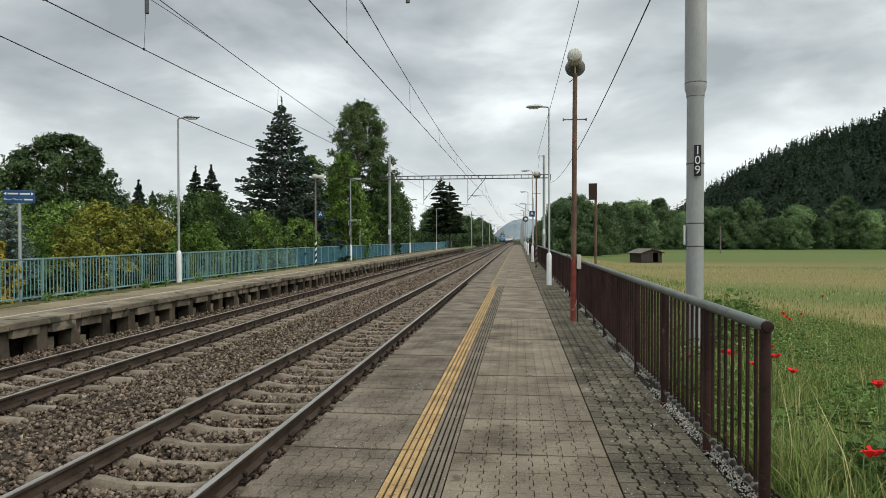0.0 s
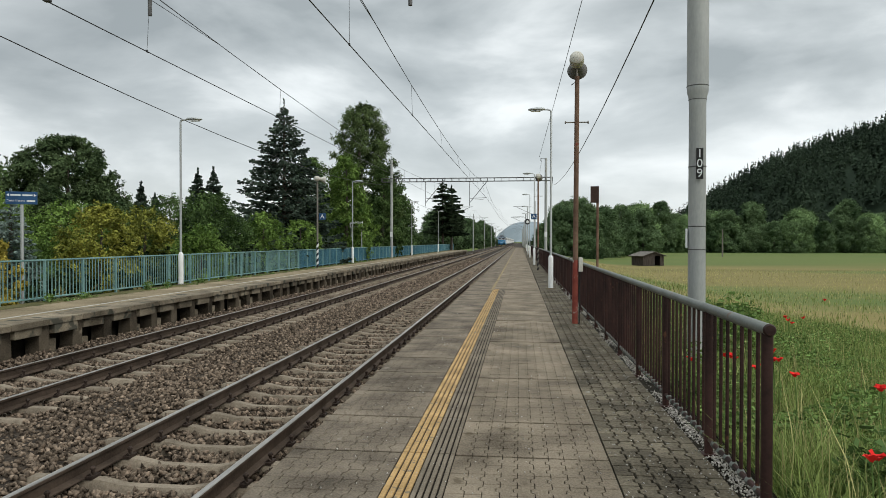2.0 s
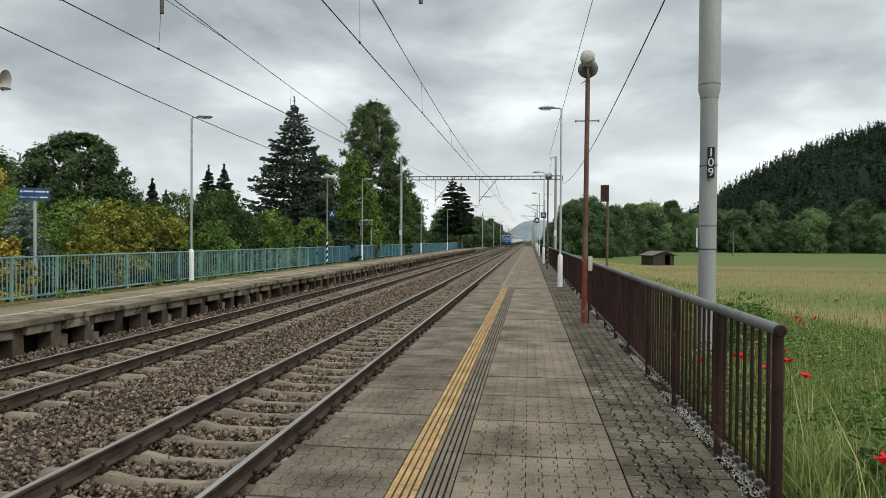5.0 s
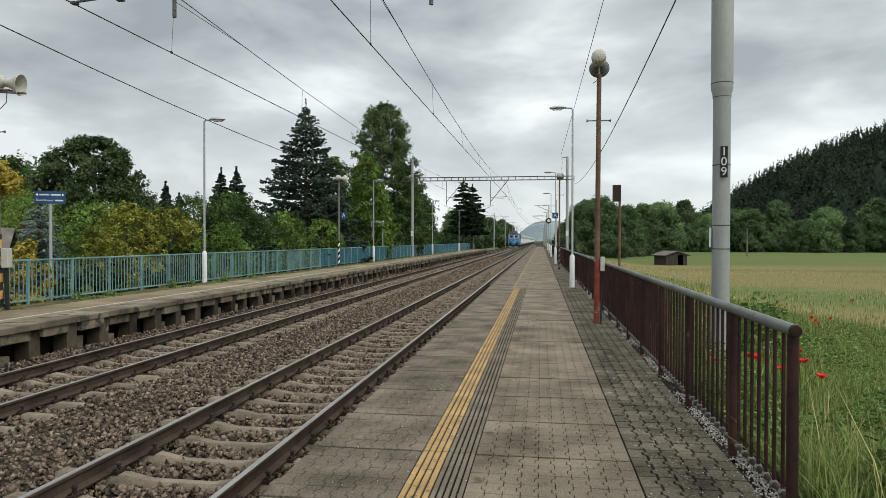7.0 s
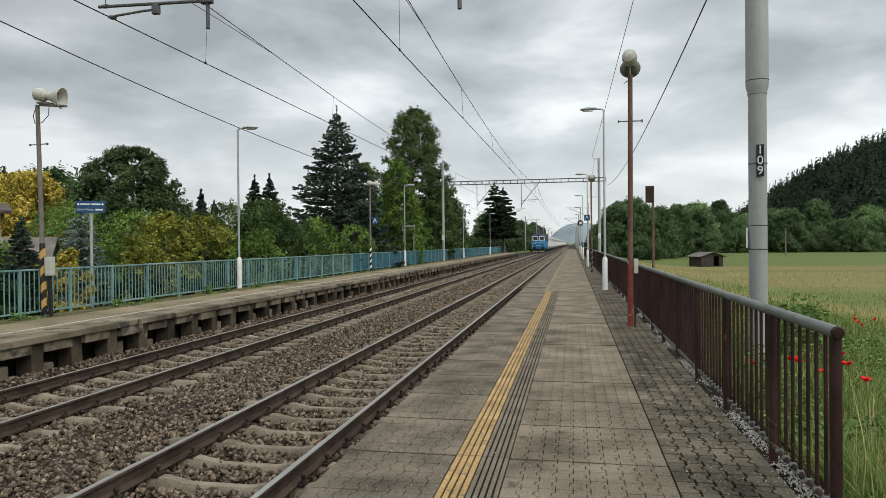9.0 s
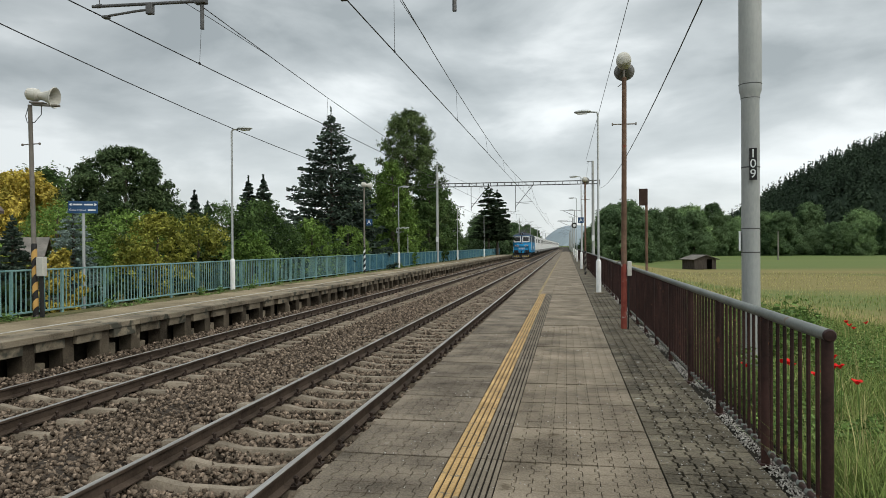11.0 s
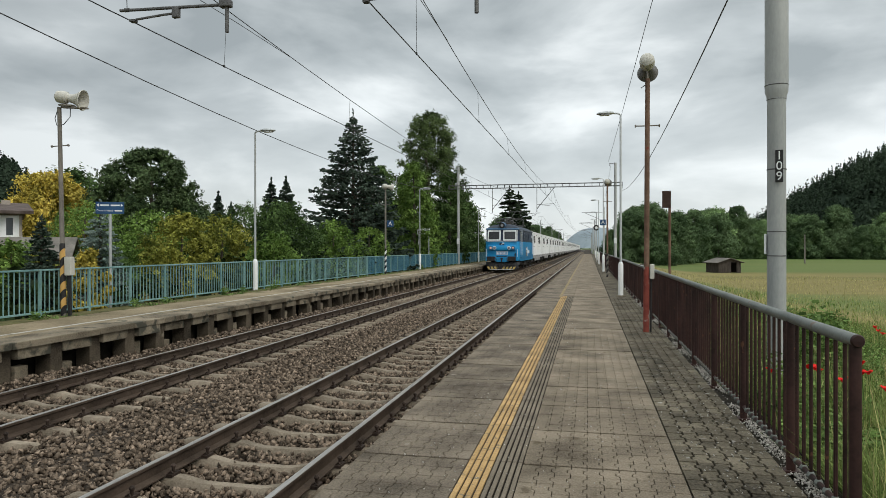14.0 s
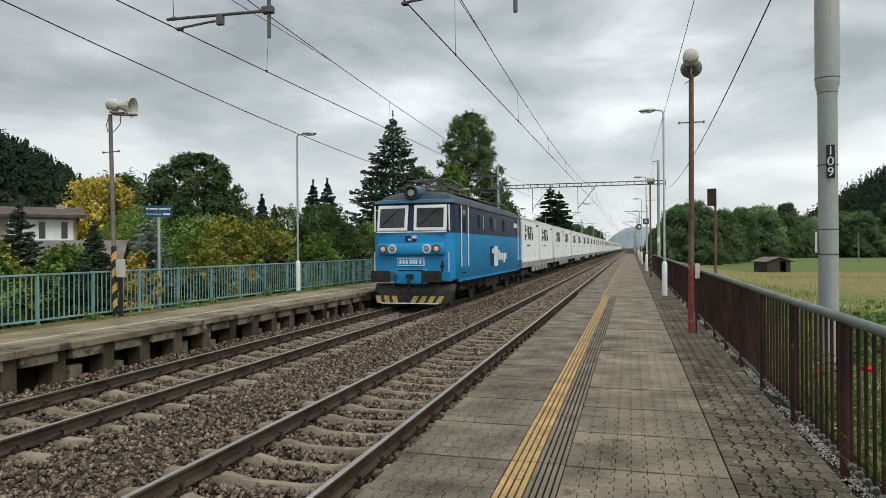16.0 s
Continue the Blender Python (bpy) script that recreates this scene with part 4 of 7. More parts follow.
def build_mast_near():
    """The thick tubular mast that carries the plate."""
    r = thing("overhead_line_mast", "thick grey tubular overhead-line mast with a number plate and steel bands", "mast", pose(2.37, 9.3, 0))
    rr = 0.113
    m = Mesh().lathe([(rr + 0.003, -1.2), (rr, 0.9), (rr - 0.003, 3.48), (rr + 0.002, 3.52), (rr + 0.006, 3.56), (rr + 0.024, 3.62), (rr + 0.026, 3.68), (rr + 0.022, 10.75)], n=28)
    part("tube", m, MAST_GREY, r, smooth=True)
    for z, t in ((3.52, 0.006), (3.70, 0.006), (2.62, 0.008), (1.82, 0.007), (1.51, 0.008)):
        q = rr + (0.027 if z > 3.6 else 0.001)
        part("steel_band", Mesh().lathe([(q, -t), (q + 0.004, 0), (q, t)], (0, 0, z), n=28), BAND, r, smooth=True)
    ang = math.degrees(math.atan2(2.34, 9.3))
    pl = part("number_plate", Mesh().box(-0.045, 0.045, -0.02, 0.0, -0.205, 0.205, 0.004), BLACK, r, "black plate with white figures")
    pl.matrix_basis = pose(0.0, 0, 2.65, 0, 0, -14) @ pose(0.03, -rr - 0.012, 0)
    for ch, z in (("1", 0.13), ("0", 0.0), ("9", -0.13)):
        v, f = text_mesh(ch, 0.155)
        part("figure", ([(a, -0.022 - c, b + z) for a, b, c in v], f), SIGN_WHITE, pl)
    w = part("warning_sign", Mesh().box(-0.012, 0.012, -0.06, 0.06, -0.13, 0.13, 0.003), SIGN_WHITE, r, "small white warning sign seen nearly edge-on")
    w.matrix_basis = pose(0, 0, 1.66, 0, 0, -14) @ pose(-rr - 0.015, -0.01, 0, 0, 0, -4)
    t = Mesh().ring([[(x, 0.0, 0.11), (x, -0.05, 0.0), (x, 0.05, 0.0)] for x in (-0.016, -0.013)])
    part("triangle", t, BLACK, w)


def cantilever(x, y, z_beam, side):
    """Hanger, strut and steady arm under a gantry that hold the wires of one track."""
    r = thing("wire_support", "hanging steel support with arms for the overhead wires", "wire support", pose(x, y, 0), "wire supports")
    h = side * 1.25
    part("hanger", Mesh().tube([(h, 0, z_beam), (h, 0, 4.85)], 0.03, n=6), BAND, r)
    part("strut", Mesh().tube([(h - side * 1.6, 0, z_beam), (h, 0, 5.15)], 0.03, n=6), BAND, r)
    part("steady_arm", Mesh().tube([(h, 0, 5.55), (-side * 0.3, 0, 5.62)], 0.02, n=6).tube([(h * 0.6, 0, 5.5), (0, 0, 5.43)], 0.014, n=5), BAND, r)
    part("messenger_clamp", Mesh().box(-0.03, 0.03, -0.05, 0.05, 6.9, 6.98).tube([(0, 0, 6.95), (0, 0, z_beam)], 0.015, n=5), BAND, r)
    return r


def near_support(x, y, z_beam):
    """The support close to the platform's end: dropper tube, stay and steady arm."""
    r = thing("wire_support", "dark steel drop tube with arms holding the contact wire", "wire support", pose(x, y, 0), "wire supports")
    part("drop_tube", Mesh().tube([(1.72, 0, z_beam), (1.72, 0, 5.10)], 0.032, n=8), BAND, r)
    part("tube_clamp", Mesh().box(1.60, 1.80, -0.06, 0.06, 5.50, 5.62, 0.02), BAND, r)
    part("stay_tube", Mesh().tube([(1.65, 0, 5.55), (-0.25, 0, 5.60)], 0.026, n=8).lathe([(0.036, -0.04), (0.036, 0.04)], (-0.12, 0, 5.60), "x", 8), BAND, r)
    part("stay_wire", Mesh().tube([(-0.12, 0, 5.6), (-0.16, 0, 6.9)], 0.008, n=4), WIRE, r)
    part("steady_arm", Mesh().tube([(0.78, 0, 5.48), (0.55, 0, 5.47), (0.06, 0, 5.43), (0.0, 0, 5.41)], 0.020, n=6).box(0.74, 0.86, -0.04, 0.04, 5.40, 5.58, 0.01), BAND, r)
    part("wire_clip", Mesh().box(-0.05, 0.05, -0.05, 0.05, 5.385, 5.43, 0.01), BAND, r)
    return r


def build_gantry(y, z=7.0, xl=-12.05, xr=2.1, near=False):
    r = thing("gantry", "lattice steel beam across both tracks carrying the overhead wires", "gantry", pose(0, y, 0), "overhead gantries")
    if not near:
        for x, top in ((xl, 9.2), (xr, 9.17)):
            part("mast", Mesh().tube([(x, 0, -1.1), (x, 0, top)], [0.14, 0.11], n=12), MAST_GREY, r, smooth=True)
            part("mast_plate", Mesh().box(x - 0.12, x + 0.12, -0.18, -0.14, 2.0, 2.5), SIGN_WHITE, r)
    b = Mesh()
    x0, x1 = xl - 0.9, xr + 0.6
    for yy in (-0.18, 0.18):
        for zz in (z, z + 0.3):
            part("chord", Mesh().box(x0, x1, yy - 0.025, yy + 0.025, zz - 0.025, zz + 0.025), BAND, r)
    n = 24
    b = Mesh()
    for i in range(n + 1):
        x = x0 + (x1 - x0) * i / n
        for yy in (-0.18, 0.18):
            b.box(x - 0.02, x + 0.02, yy - 0.015, yy + 0.015, z, z + 0.3)
        b.box(x - 0.015, x + 0.015, -0.18, 0.18, z - 0.015, z + 0.015)
    tagged(part("battens", b, BAND, r), kind="stuff")
    part("bird_spike", Mesh().tube([(xr + 0.6, 0, z + 0.15), (xr + 0.6, 0, z - 0.25)], 0.02, n=5), BAND, r)
    return r


def far_mast(x, y, reach):
    r = thing("overhead_line_mast", "slim pale overhead-line mast with a bracket arm", "mast", pose(x, y, 0), "distant masts")
    part("mast", Mesh().tube([(0, 0, -1.1), (0, 0, 8.4)], [0.15, 0.11], n=8), MAST_GREY, r)
    part("bracket_arm", Mesh().tube([(0, 0, 7.4), (reach, 0, 7.5)], 0.035, n=5).tube([(0, 0, 6.0), (reach * 0.85, 0, 7.4)], 0.035, n=5).tube([(reach * 0.5, 0, 5.85), (reach * 1.1, 0, 5.75)], 0.025, n=5), BAND, r)
    return r


def build_overhead():
    build_mast_near()
    build_gantry(9.75, 7.6, -12.6, 2.34, near=True)
    o = thing("overhead_line_mast", "grey tubular overhead-line mast behind the opposite fence", "mast", pose(-12.6, 9.75, 0))
    part("tube", Mesh().tube([(0, 0, -1.1), (0, 0, 9.1)], [0.14, 0.11], n=12), MAST_GREY, o, smooth=True)
    build_gantry(61.0, 7.12, -11.87, 2.33)
    near_support(TRACK_A, 9.75, 7.6)
    near_support(TRACK_B, 9.75, 7.6)
    cantilever(TRACK_A, 61.0, 7.12, -1)
    cantilever(TRACK_B, 61.0, 7.12, -1)
    for y in GANTRIES[2:]:
        far_mast(-11.5, y, 3.6)
        far_mast(1.4 if y > 128 else 2.5, y, -3.6)
    # wires: contact wire, messenger and droppers over each track
    for xc, sg in ((TRACK_A, 1), (TRACK_B, -1)):
        ys = (-42.7,) + GANTRIES
        contact, mess = [], []
        top, dip = (6.95, 0.9) if sg > 0 else (6.80, 0.75)
        for i in range(len(ys) - 1):
            a, b = ys[i], ys[i + 1]
            for k in range(14):
                u = k / 14
                y = a + (b - a) * u
                st = (0.18 if sg > 0 else 0.13) * (2 * u - 1) * (1 if i % 2 else -1) + (0.17 if sg > 0 else 0)
                zc = 5.44 + min(max(y, 9), 61) * 0.0015
                contact.append((xc + st, y, zc))
                mess.append((xc + st * 0.4, y, zc - 5.42 + top - dip * 4 * u * (1 - u)))
        wire("contact_wire", contact, 0.011, "dark contact wire over a track")
        wire("messenger_wire", mess, 0.010, "dark sagging messenger wire over a track")
        for i in range(1, 4):
            a, b = ys[i], ys[i + 1]
            for k in range(1, 8):
                u = (k - 0.53) / 7
                y = a + (b - a) * u
                st = (0.18 if sg > 0 else 0.13) * (2 * u - 1) * (1 if i % 2 else -1) + (0.17 if sg > 0 else 0)
                zc = 5.44 + min(max(y, 9), 61) * 0.0015
                m = Mesh().tube([(xc + st, y, zc), (xc + st * 0.4, y, zc - 5.42 + top - dip * 4 * u * (1 - u))], 0.0045, n=4)
                m.box(xc + st - 0.012, xc + st + 0.012, y - 0.03, y + 0.03, zc - 0.015, zc + 0.03)
                tagged(part("dropper", m, WIRE), "thin vertical dropper wire", "wire", "droppers")
        u0 = 9.75
        wire("stitch_wire", [(xc + 0.04, u0, top - 0.38), (xc + 0.04, 13.0, top - 0.34), (xc + 0.02, 15.7, top - 0.33)], 0.007, "short stitch wire beside the messenger")
    # feeder on the far side and earth wires on the near side
    sag = lambda a, b, s, n=16: [(a[0] + (b[0] - a[0]) * i / n, a[1] + (b[1] - a[1]) * i / n, a[2] + (b[2] - a[2]) * i / n - s * 4 * (i / n) * (1 - i / n)) for i in range(n + 1)]
    wire("feeder_wire", sag((-11.5, 9.3, 6.45), (-12.2, 61, 6.85), 0.95) + sag((-12.2, 61, 6.85), (-11.9, 113, 6.9), 0.9)[1:], 0.014, "dark feeder wire over the fence")
    wire("feeder_wire", sag((-11.5, -42, 6.6), (-11.5, 9.3, 6.35), 0.9), 0.011, "dark feeder wire over the fence")
    wire("earth_wire", sag((2.48, 9.3, 6.42), (2.90, 61, 6.70), 0.95), 0.014, "sagging cable between the masts")
    wire("earth_wire", sag((2.36, 9.3, 10.72), (1.74, 61, 9.27), 0.1), 0.013, "thin wire between the mast tops")
    wire("earth_wire", sag((1.97, 61, 9.17), (2.3, 113, 8.8), 0.7), 0.009, "thin wire between the mast tops")
    g = thing("wire_bracket", "short bracket at the mast top holding a thin wire", "bracket", pose(2.33, 61, 9.1))
    part("arm", Mesh().tube([(0, 0, 0), (-0.5, 0, 0.02), (-0.5, 0, -0.2)], 0.025, n=5), BAND, g)


# ---- small buildings ----
def build_shed():
    r = thing("field_shed", "small weathered wooden field shed with a low pitched roof", "shed", pose(17.25, 93.0, FIELD_Z, 0, 0, 24))
    w, d, h = 1.6, 1.35, 1.35
    b0 = None
    for i in range(16):
        x = -w + i * 0.2
        for yy in (-d, d):
            if b0 is None:
                b0 = part("plank", Mesh().box(0, 0.19, -0.02, 0.02, 0, h), WOOD_OLD, r)
                b0.matrix_basis = pose(x, yy, 0)
            elif not (yy < 0 and 9 <= i <= 12):
                share("plank", b0, r, pose(x, yy, random.uniform(-0.03, 0.03)))
    for i in range(13):
        y = -d + i * 0.2
        for xx in (-w, w):
            share("plank", b0, r, pose(xx, y, 0.0, 0, 0, 90))
    for s in (-1, 1):
        roof = part("roof", Mesh().box(-0.05, 2.05, -d - 0.3, d + 0.3, 0, 0.06), ROOF_OLD, r)
        roof.matrix_basis = pose(0, 0, h + 0.52, 0, 17, 0) if s > 0 else pose(0, 0, h + 0.52, 0, 17, 180)
    part("gable", Mesh().ring([[(-w, y, h), (w, y, h), (0, y, h + 0.5)] for y in (-d, -d + 0.04)]).ring([[(-w, y, h), (w, y, h), (0, y, h + 0.5)] for y in (d - 0.04, d)]), WOOD_OLD, r)


def build_house():
    r = thing("house", "cream house with a brown pitched roof behind the trees", "house", pose(-35.1, 32.55, -0.5, 0, 0, 47.5))
    wall = mat("cream_render", (0.26, 0.23, 0.195), (0.38, 0.335, 0.285), scale=0.8, fine=12, rough=0.9)
    roofm = mat("brown_roof", (0.06, 0.045, 0.04), (0.13, 0.105, 0.095), scale=1.5, fine=18, rough=0.9)
    part("wall", Mesh().box(-9, 1.9, -4, 4, 0, 4.1), wall, r)
    part("gable", Mesh().ring([[(x, -4, 4.1), (x, 4, 4.1), (x, 0, 4.62)] for x in (-9, 1.9)]), wall, r)
    for s in (0, 180):
        o = part("roof", Mesh().box(-9.5, 2.4, -0.05, 4.9, 0, 0.16) if not s else Mesh().box(-2.4, 9.5, -0.05, 4.9, 0, 0.16), roofm, r)
        o.matrix_basis = pose(0, 0, 4.7, 0, 0, s) @ pose(0, 0, 0, -8, 0, 0)
    part("chimney", Mesh().box(1.0, 1.45, -1.2, -0.75, 4.3, 4.95, 0.02), wall, r)
    glass = mat("house_glass", (0.03, 0.035, 0.04), (0.06, 0.065, 0.07), scale=2, rough=0.15, spec=0.6)
    part("window_band", Mesh().box(-1.4, 1.75, -4.05, -4.0, 2.7, 3.95), WHITE, r)
    for x in (-0.9, 0.2, 1.3):
        wdw = part("window", Mesh().box(x - 0.38, x + 0.38, -4.09, -4.05, 2.75, 3.9), WHITE, r, "white framed window")
        part("pane", Mesh().box(x - 0.16, x + 0.16, -4.105, -4.095, 2.85, 3.8), glass, wdw)
    part("balcony", Mesh().box(-1.8, 1.9, -5.0, -4.02, 2.4, 2.5).box(-1.8, 1.9, -5.0, -4.95, 2.5, 2.75), WHITE, r)
    r = thing("garden_hut", "small hut with a grey pitched roof behind the fence", "hut", pose(-23.6, 24.0, -0.8, 0, 0, 35))
    part("wall", Mesh().box(-1.6, 1.6, -1.4, 1.4, 0, 2.0), WOOD_OLD, r)
    for s in (0, 180):
        o = part("roof", Mesh().box(-2.0, 2.0, -0.03, 2.1, 0, 0.08), ROOF_OLD, r)
        o.matrix_basis = pose(0, 0, 2.82, 0, 0, s) @ pose(0, 0, 0, -24, 0, 0)
    # field poles
    for x, y, h in ((43.0, 148.0, 4.9), (24.5, 170.0, 7.0), (86, 150, 4.5)):
        r = thing("field_pole", "thin grey wooden pole standing in the meadow", "pole", pose(x, y, FIELD_Z), "field poles")
        part("pole", Mesh().tube([(0, 0, 0), (0, 0, h + 1)], [0.16, 0.11], n=7), OLD_POST, r)


# ---- trees and plants ----
def clump_leaves(rng, blobs, n, size, flat=0.75, per=11):
    """Leaf quads gathered on twigs over lumpy crowns. blobs: x, y, z, radius."""
    b = np.array(blobs, float)
    wgt = b[:, 3] ** 2
    tw = max(8, n // per)
    pick = rng.choice(len(b), tw, p=wgt / wgt.sum())
    d = unit(rng, tw)
    rad = b[pick, 3] * np.clip(rng.normal(0.86, 0.27, tw), 0.15, 1.55)
    c0 = b[pick, :3] + d * rad[:, None] * np.array([1, 1, flat])
    own = rng.integers(0, tw, n)
    spread = np.minimum(b[pick[own], 3] * 0.16, 0.05 + size * 2.2)
    along = d[own] * rng.uniform(-1.6, 1.6, n)[:, None] + np.array([0, 0, 0.35]) * rng.normal(0, 1, n)[:, None]
    c = c0[own] + spread[:, None] * (along * 0.8 + rng.normal(0, 0.75, (n, 3)))
    nrm = d[own] + np.array([0, 0, 0.5]) + 0.9 * unit(rng, n)
    nrm /= np.linalg.norm(nrm, axis=1)[:, None]
    u = np.cross(nrm, unit(rng, n))
    u /= np.linalg.norm(u, axis=1)[:, None]
    w = np.cross(nrm, u)
    s = size * rng.uniform(0.55, 1.35, n)[:, None]
    return quads(c, u * s, w * s * 0.6)


def crown_blobs(rng, h0, h1, r, count, taper=0.55, br=0.36):
    """Lumps filling an egg-shaped crown evenly, with some scatter."""
    out = []
    for i in range(count):
        t = (i + rng.uniform(0.1, 0.9)) / count
        rr = r * min(1.0, (t + 0.12) * 3.5) ** 0.5 * max(0.05, 1 - t ** (1.4 + 2 * taper)) ** 0.5
        a, q = i * 2.4 + rng.uniform(-0.4, 0.4), math.sqrt(rng.uniform(0.25, 1.0))
        b = r * br * rng.uniform(0.6, 1.2) * (0.55 + 0.45 * rr / r)
        out.append((max(0, rr - b * 0.6) * q * math.cos(a), max(0, rr - b * 0.6) * q * math.sin(a), min(h1 - b * 0.6, h0 + (h1 - h0) * t), b))
    return out


def limbs(rng, h, r0, blobs, n=7):
    m = Mesh().tube([(0, 0, -0.3), (0.05 * h * 0.1, 0, h * 0.35), (-0.02 * h, 0.02 * h, h * 0.7), (0, 0, h * 0.92)], [r0, r0 * 0.75, r0 * 0.4, r0 * 0.1], n=8)
    for i in range(min(n, len(blobs))):
        b = blobs[i]
        z = min(b[2] * 0.75, h * 0.7)
        m.tube([(0, 0, z), (b[0] * 0.5, b[1] * 0.5, (z + b[2]) / 2), (b[0], b[1], b[2])], [r0 * 0.35, r0 * 0.22, r0 * 0.08], n=5)
    return m


def broadleaf(x, y, z, h, r, leaves, seed, label, n=9000, size=0.11, blobs=26, low=0.12, taper=0.55, group="", br=0.36, cat="tree", flat=0.8, name="broadleaf_tree"):
    rng = np.random.default_rng(seed)
    root = thing(name, label, cat, pose(x, y, z, 0, 0, rng.uniform(0, 360)), group)
    bl = crown_blobs(rng, h * low, h, r, blobs, taper, br)
    part("trunk", limbs(rng, h, 0.018 * h + 0.04, bl), BARK, root, smooth=True)
    v, f = clump_leaves(rng, bl, int(n * 2.1), size * 0.66, flat)
    np_part("crown", v, f, leaves, root)
    return root


def conifer(x, y, z, h, r, leaves, seed, label, tiers=26, per=9, size=0.09, droop=0.25, group="", bare=0.0, name="spruce_tree", dens=26, power=0.85):
    """Whorls of drooping branches with turned-up tips; side twigs hung with needle sprays; a thin leader on top."""
    rng = np.random.default_rng(seed)
    root = thing(name, label, "tree", pose(x, y, z), group)
    wood = Mesh().tube([(0, 0, -0.3), (0, 0, h * 0.5), (0, 0, h * 0.99)], [0.016 * h + 0.03, 0.009 * h + 0.02, 0.008], n=8)
    C, U, W = [], [], []

    def spray(c, d, n, g):
        d = d / np.linalg.norm(d, axis=1)[:, None]
        up = np.cross(d, unit(rng, n))
        up /= np.linalg.norm(up, axis=1)[:, None]
        C.append(c), U.append(d * g * 1.3), W.append(up * g * 0.62)

    for t in range(tiers):
        q = (t + rng.uniform(-0.2, 0.2)) / tiers
        zz = h * (bare + (1 - bare) * max(0.02, q)) * 0.97
        rr = r * (1 - q) ** power + 0.012 * h * (1 - q) + 0.03
        turn = rng.uniform(0, 6.28)
        for k in range(per):
            a = turn + (k + rng.uniform(-0.35, 0.35)) * 2 * math.pi / per
            L = rr * rng.uniform(0.66, 1.1)
            zb = max(0.02 * h, zz + rng.uniform(-0.5, 0.5) * h / tiers)
            d = np.array([math.cos(a), math.sin(a), 0])
            side = np.array([-d[1], d[0], 0])
            n = max(12, int(dens * 2.3 * L / r))
            q2 = min(1, q * 1.2)
            s_ = np.sqrt(rng.uniform(0.01, 1, n))
            lat = rng.uniform(-1, 1, n) * (1.02 - s_) * 0.42 * L
            c = np.array([0, 0, zb]) + d * (L * s_ - abs(lat) * 0.25)[:, None] + side * lat[:, None]
            c[:, 2] += L * (droop * (-1.15 * s_ + 0.75 * s_ ** 3) * (1 - q2) + 0.45 * s_ * q2 * droop) - abs(lat) * 0.22 - abs(rng.normal(0, 0.02, n)) * r
            g = size * (0.55 + 0.45 * (1 - q)) * rng.uniform(0.55, 1.25, n)[:, None]
            spray(c, d + side * np.sign(lat)[:, None] * rng.uniform(0.2, 1.1, n)[:, None] + np.array([0, 0, 1]) * rng.normal(-0.22, 0.25, n)[:, None], n, g)
            if k % 2 == 0:
                e = d * L * 0.85
                wood.tube([(0, 0, zb), (e[0], e[1], zb - droop * L * 0.45 * (1 - q2))], [0.012 + 0.002 * h * (1 - q), 0.005], n=4)
    n = 30
    tip = np.stack([rng.normal(0, 0.02, n), rng.normal(0, 0.02, n), h * rng.uniform(0.94, 1.0, n)], 1)
    spray(tip, rng.normal(0, 0.5, (n, 3)) + np.array([0, 0, 1.0]), n, size * 0.6 * rng.uniform(0.5, 1.0, n)[:, None])
    part("trunk", wood, BARK, root)
    v, f = quads(np.concatenate(C), np.concatenate(U), np.concatenate(W))
    np_part("crown", v, f, leaves, root)
    return root


def at(t_angle, dist):
    """Ground place at an angle left of the track's direction and a distance from the platform's end."""
    a = radians(t_angle)
    return -math.sin(a) * dist, math.cos(a) * dist


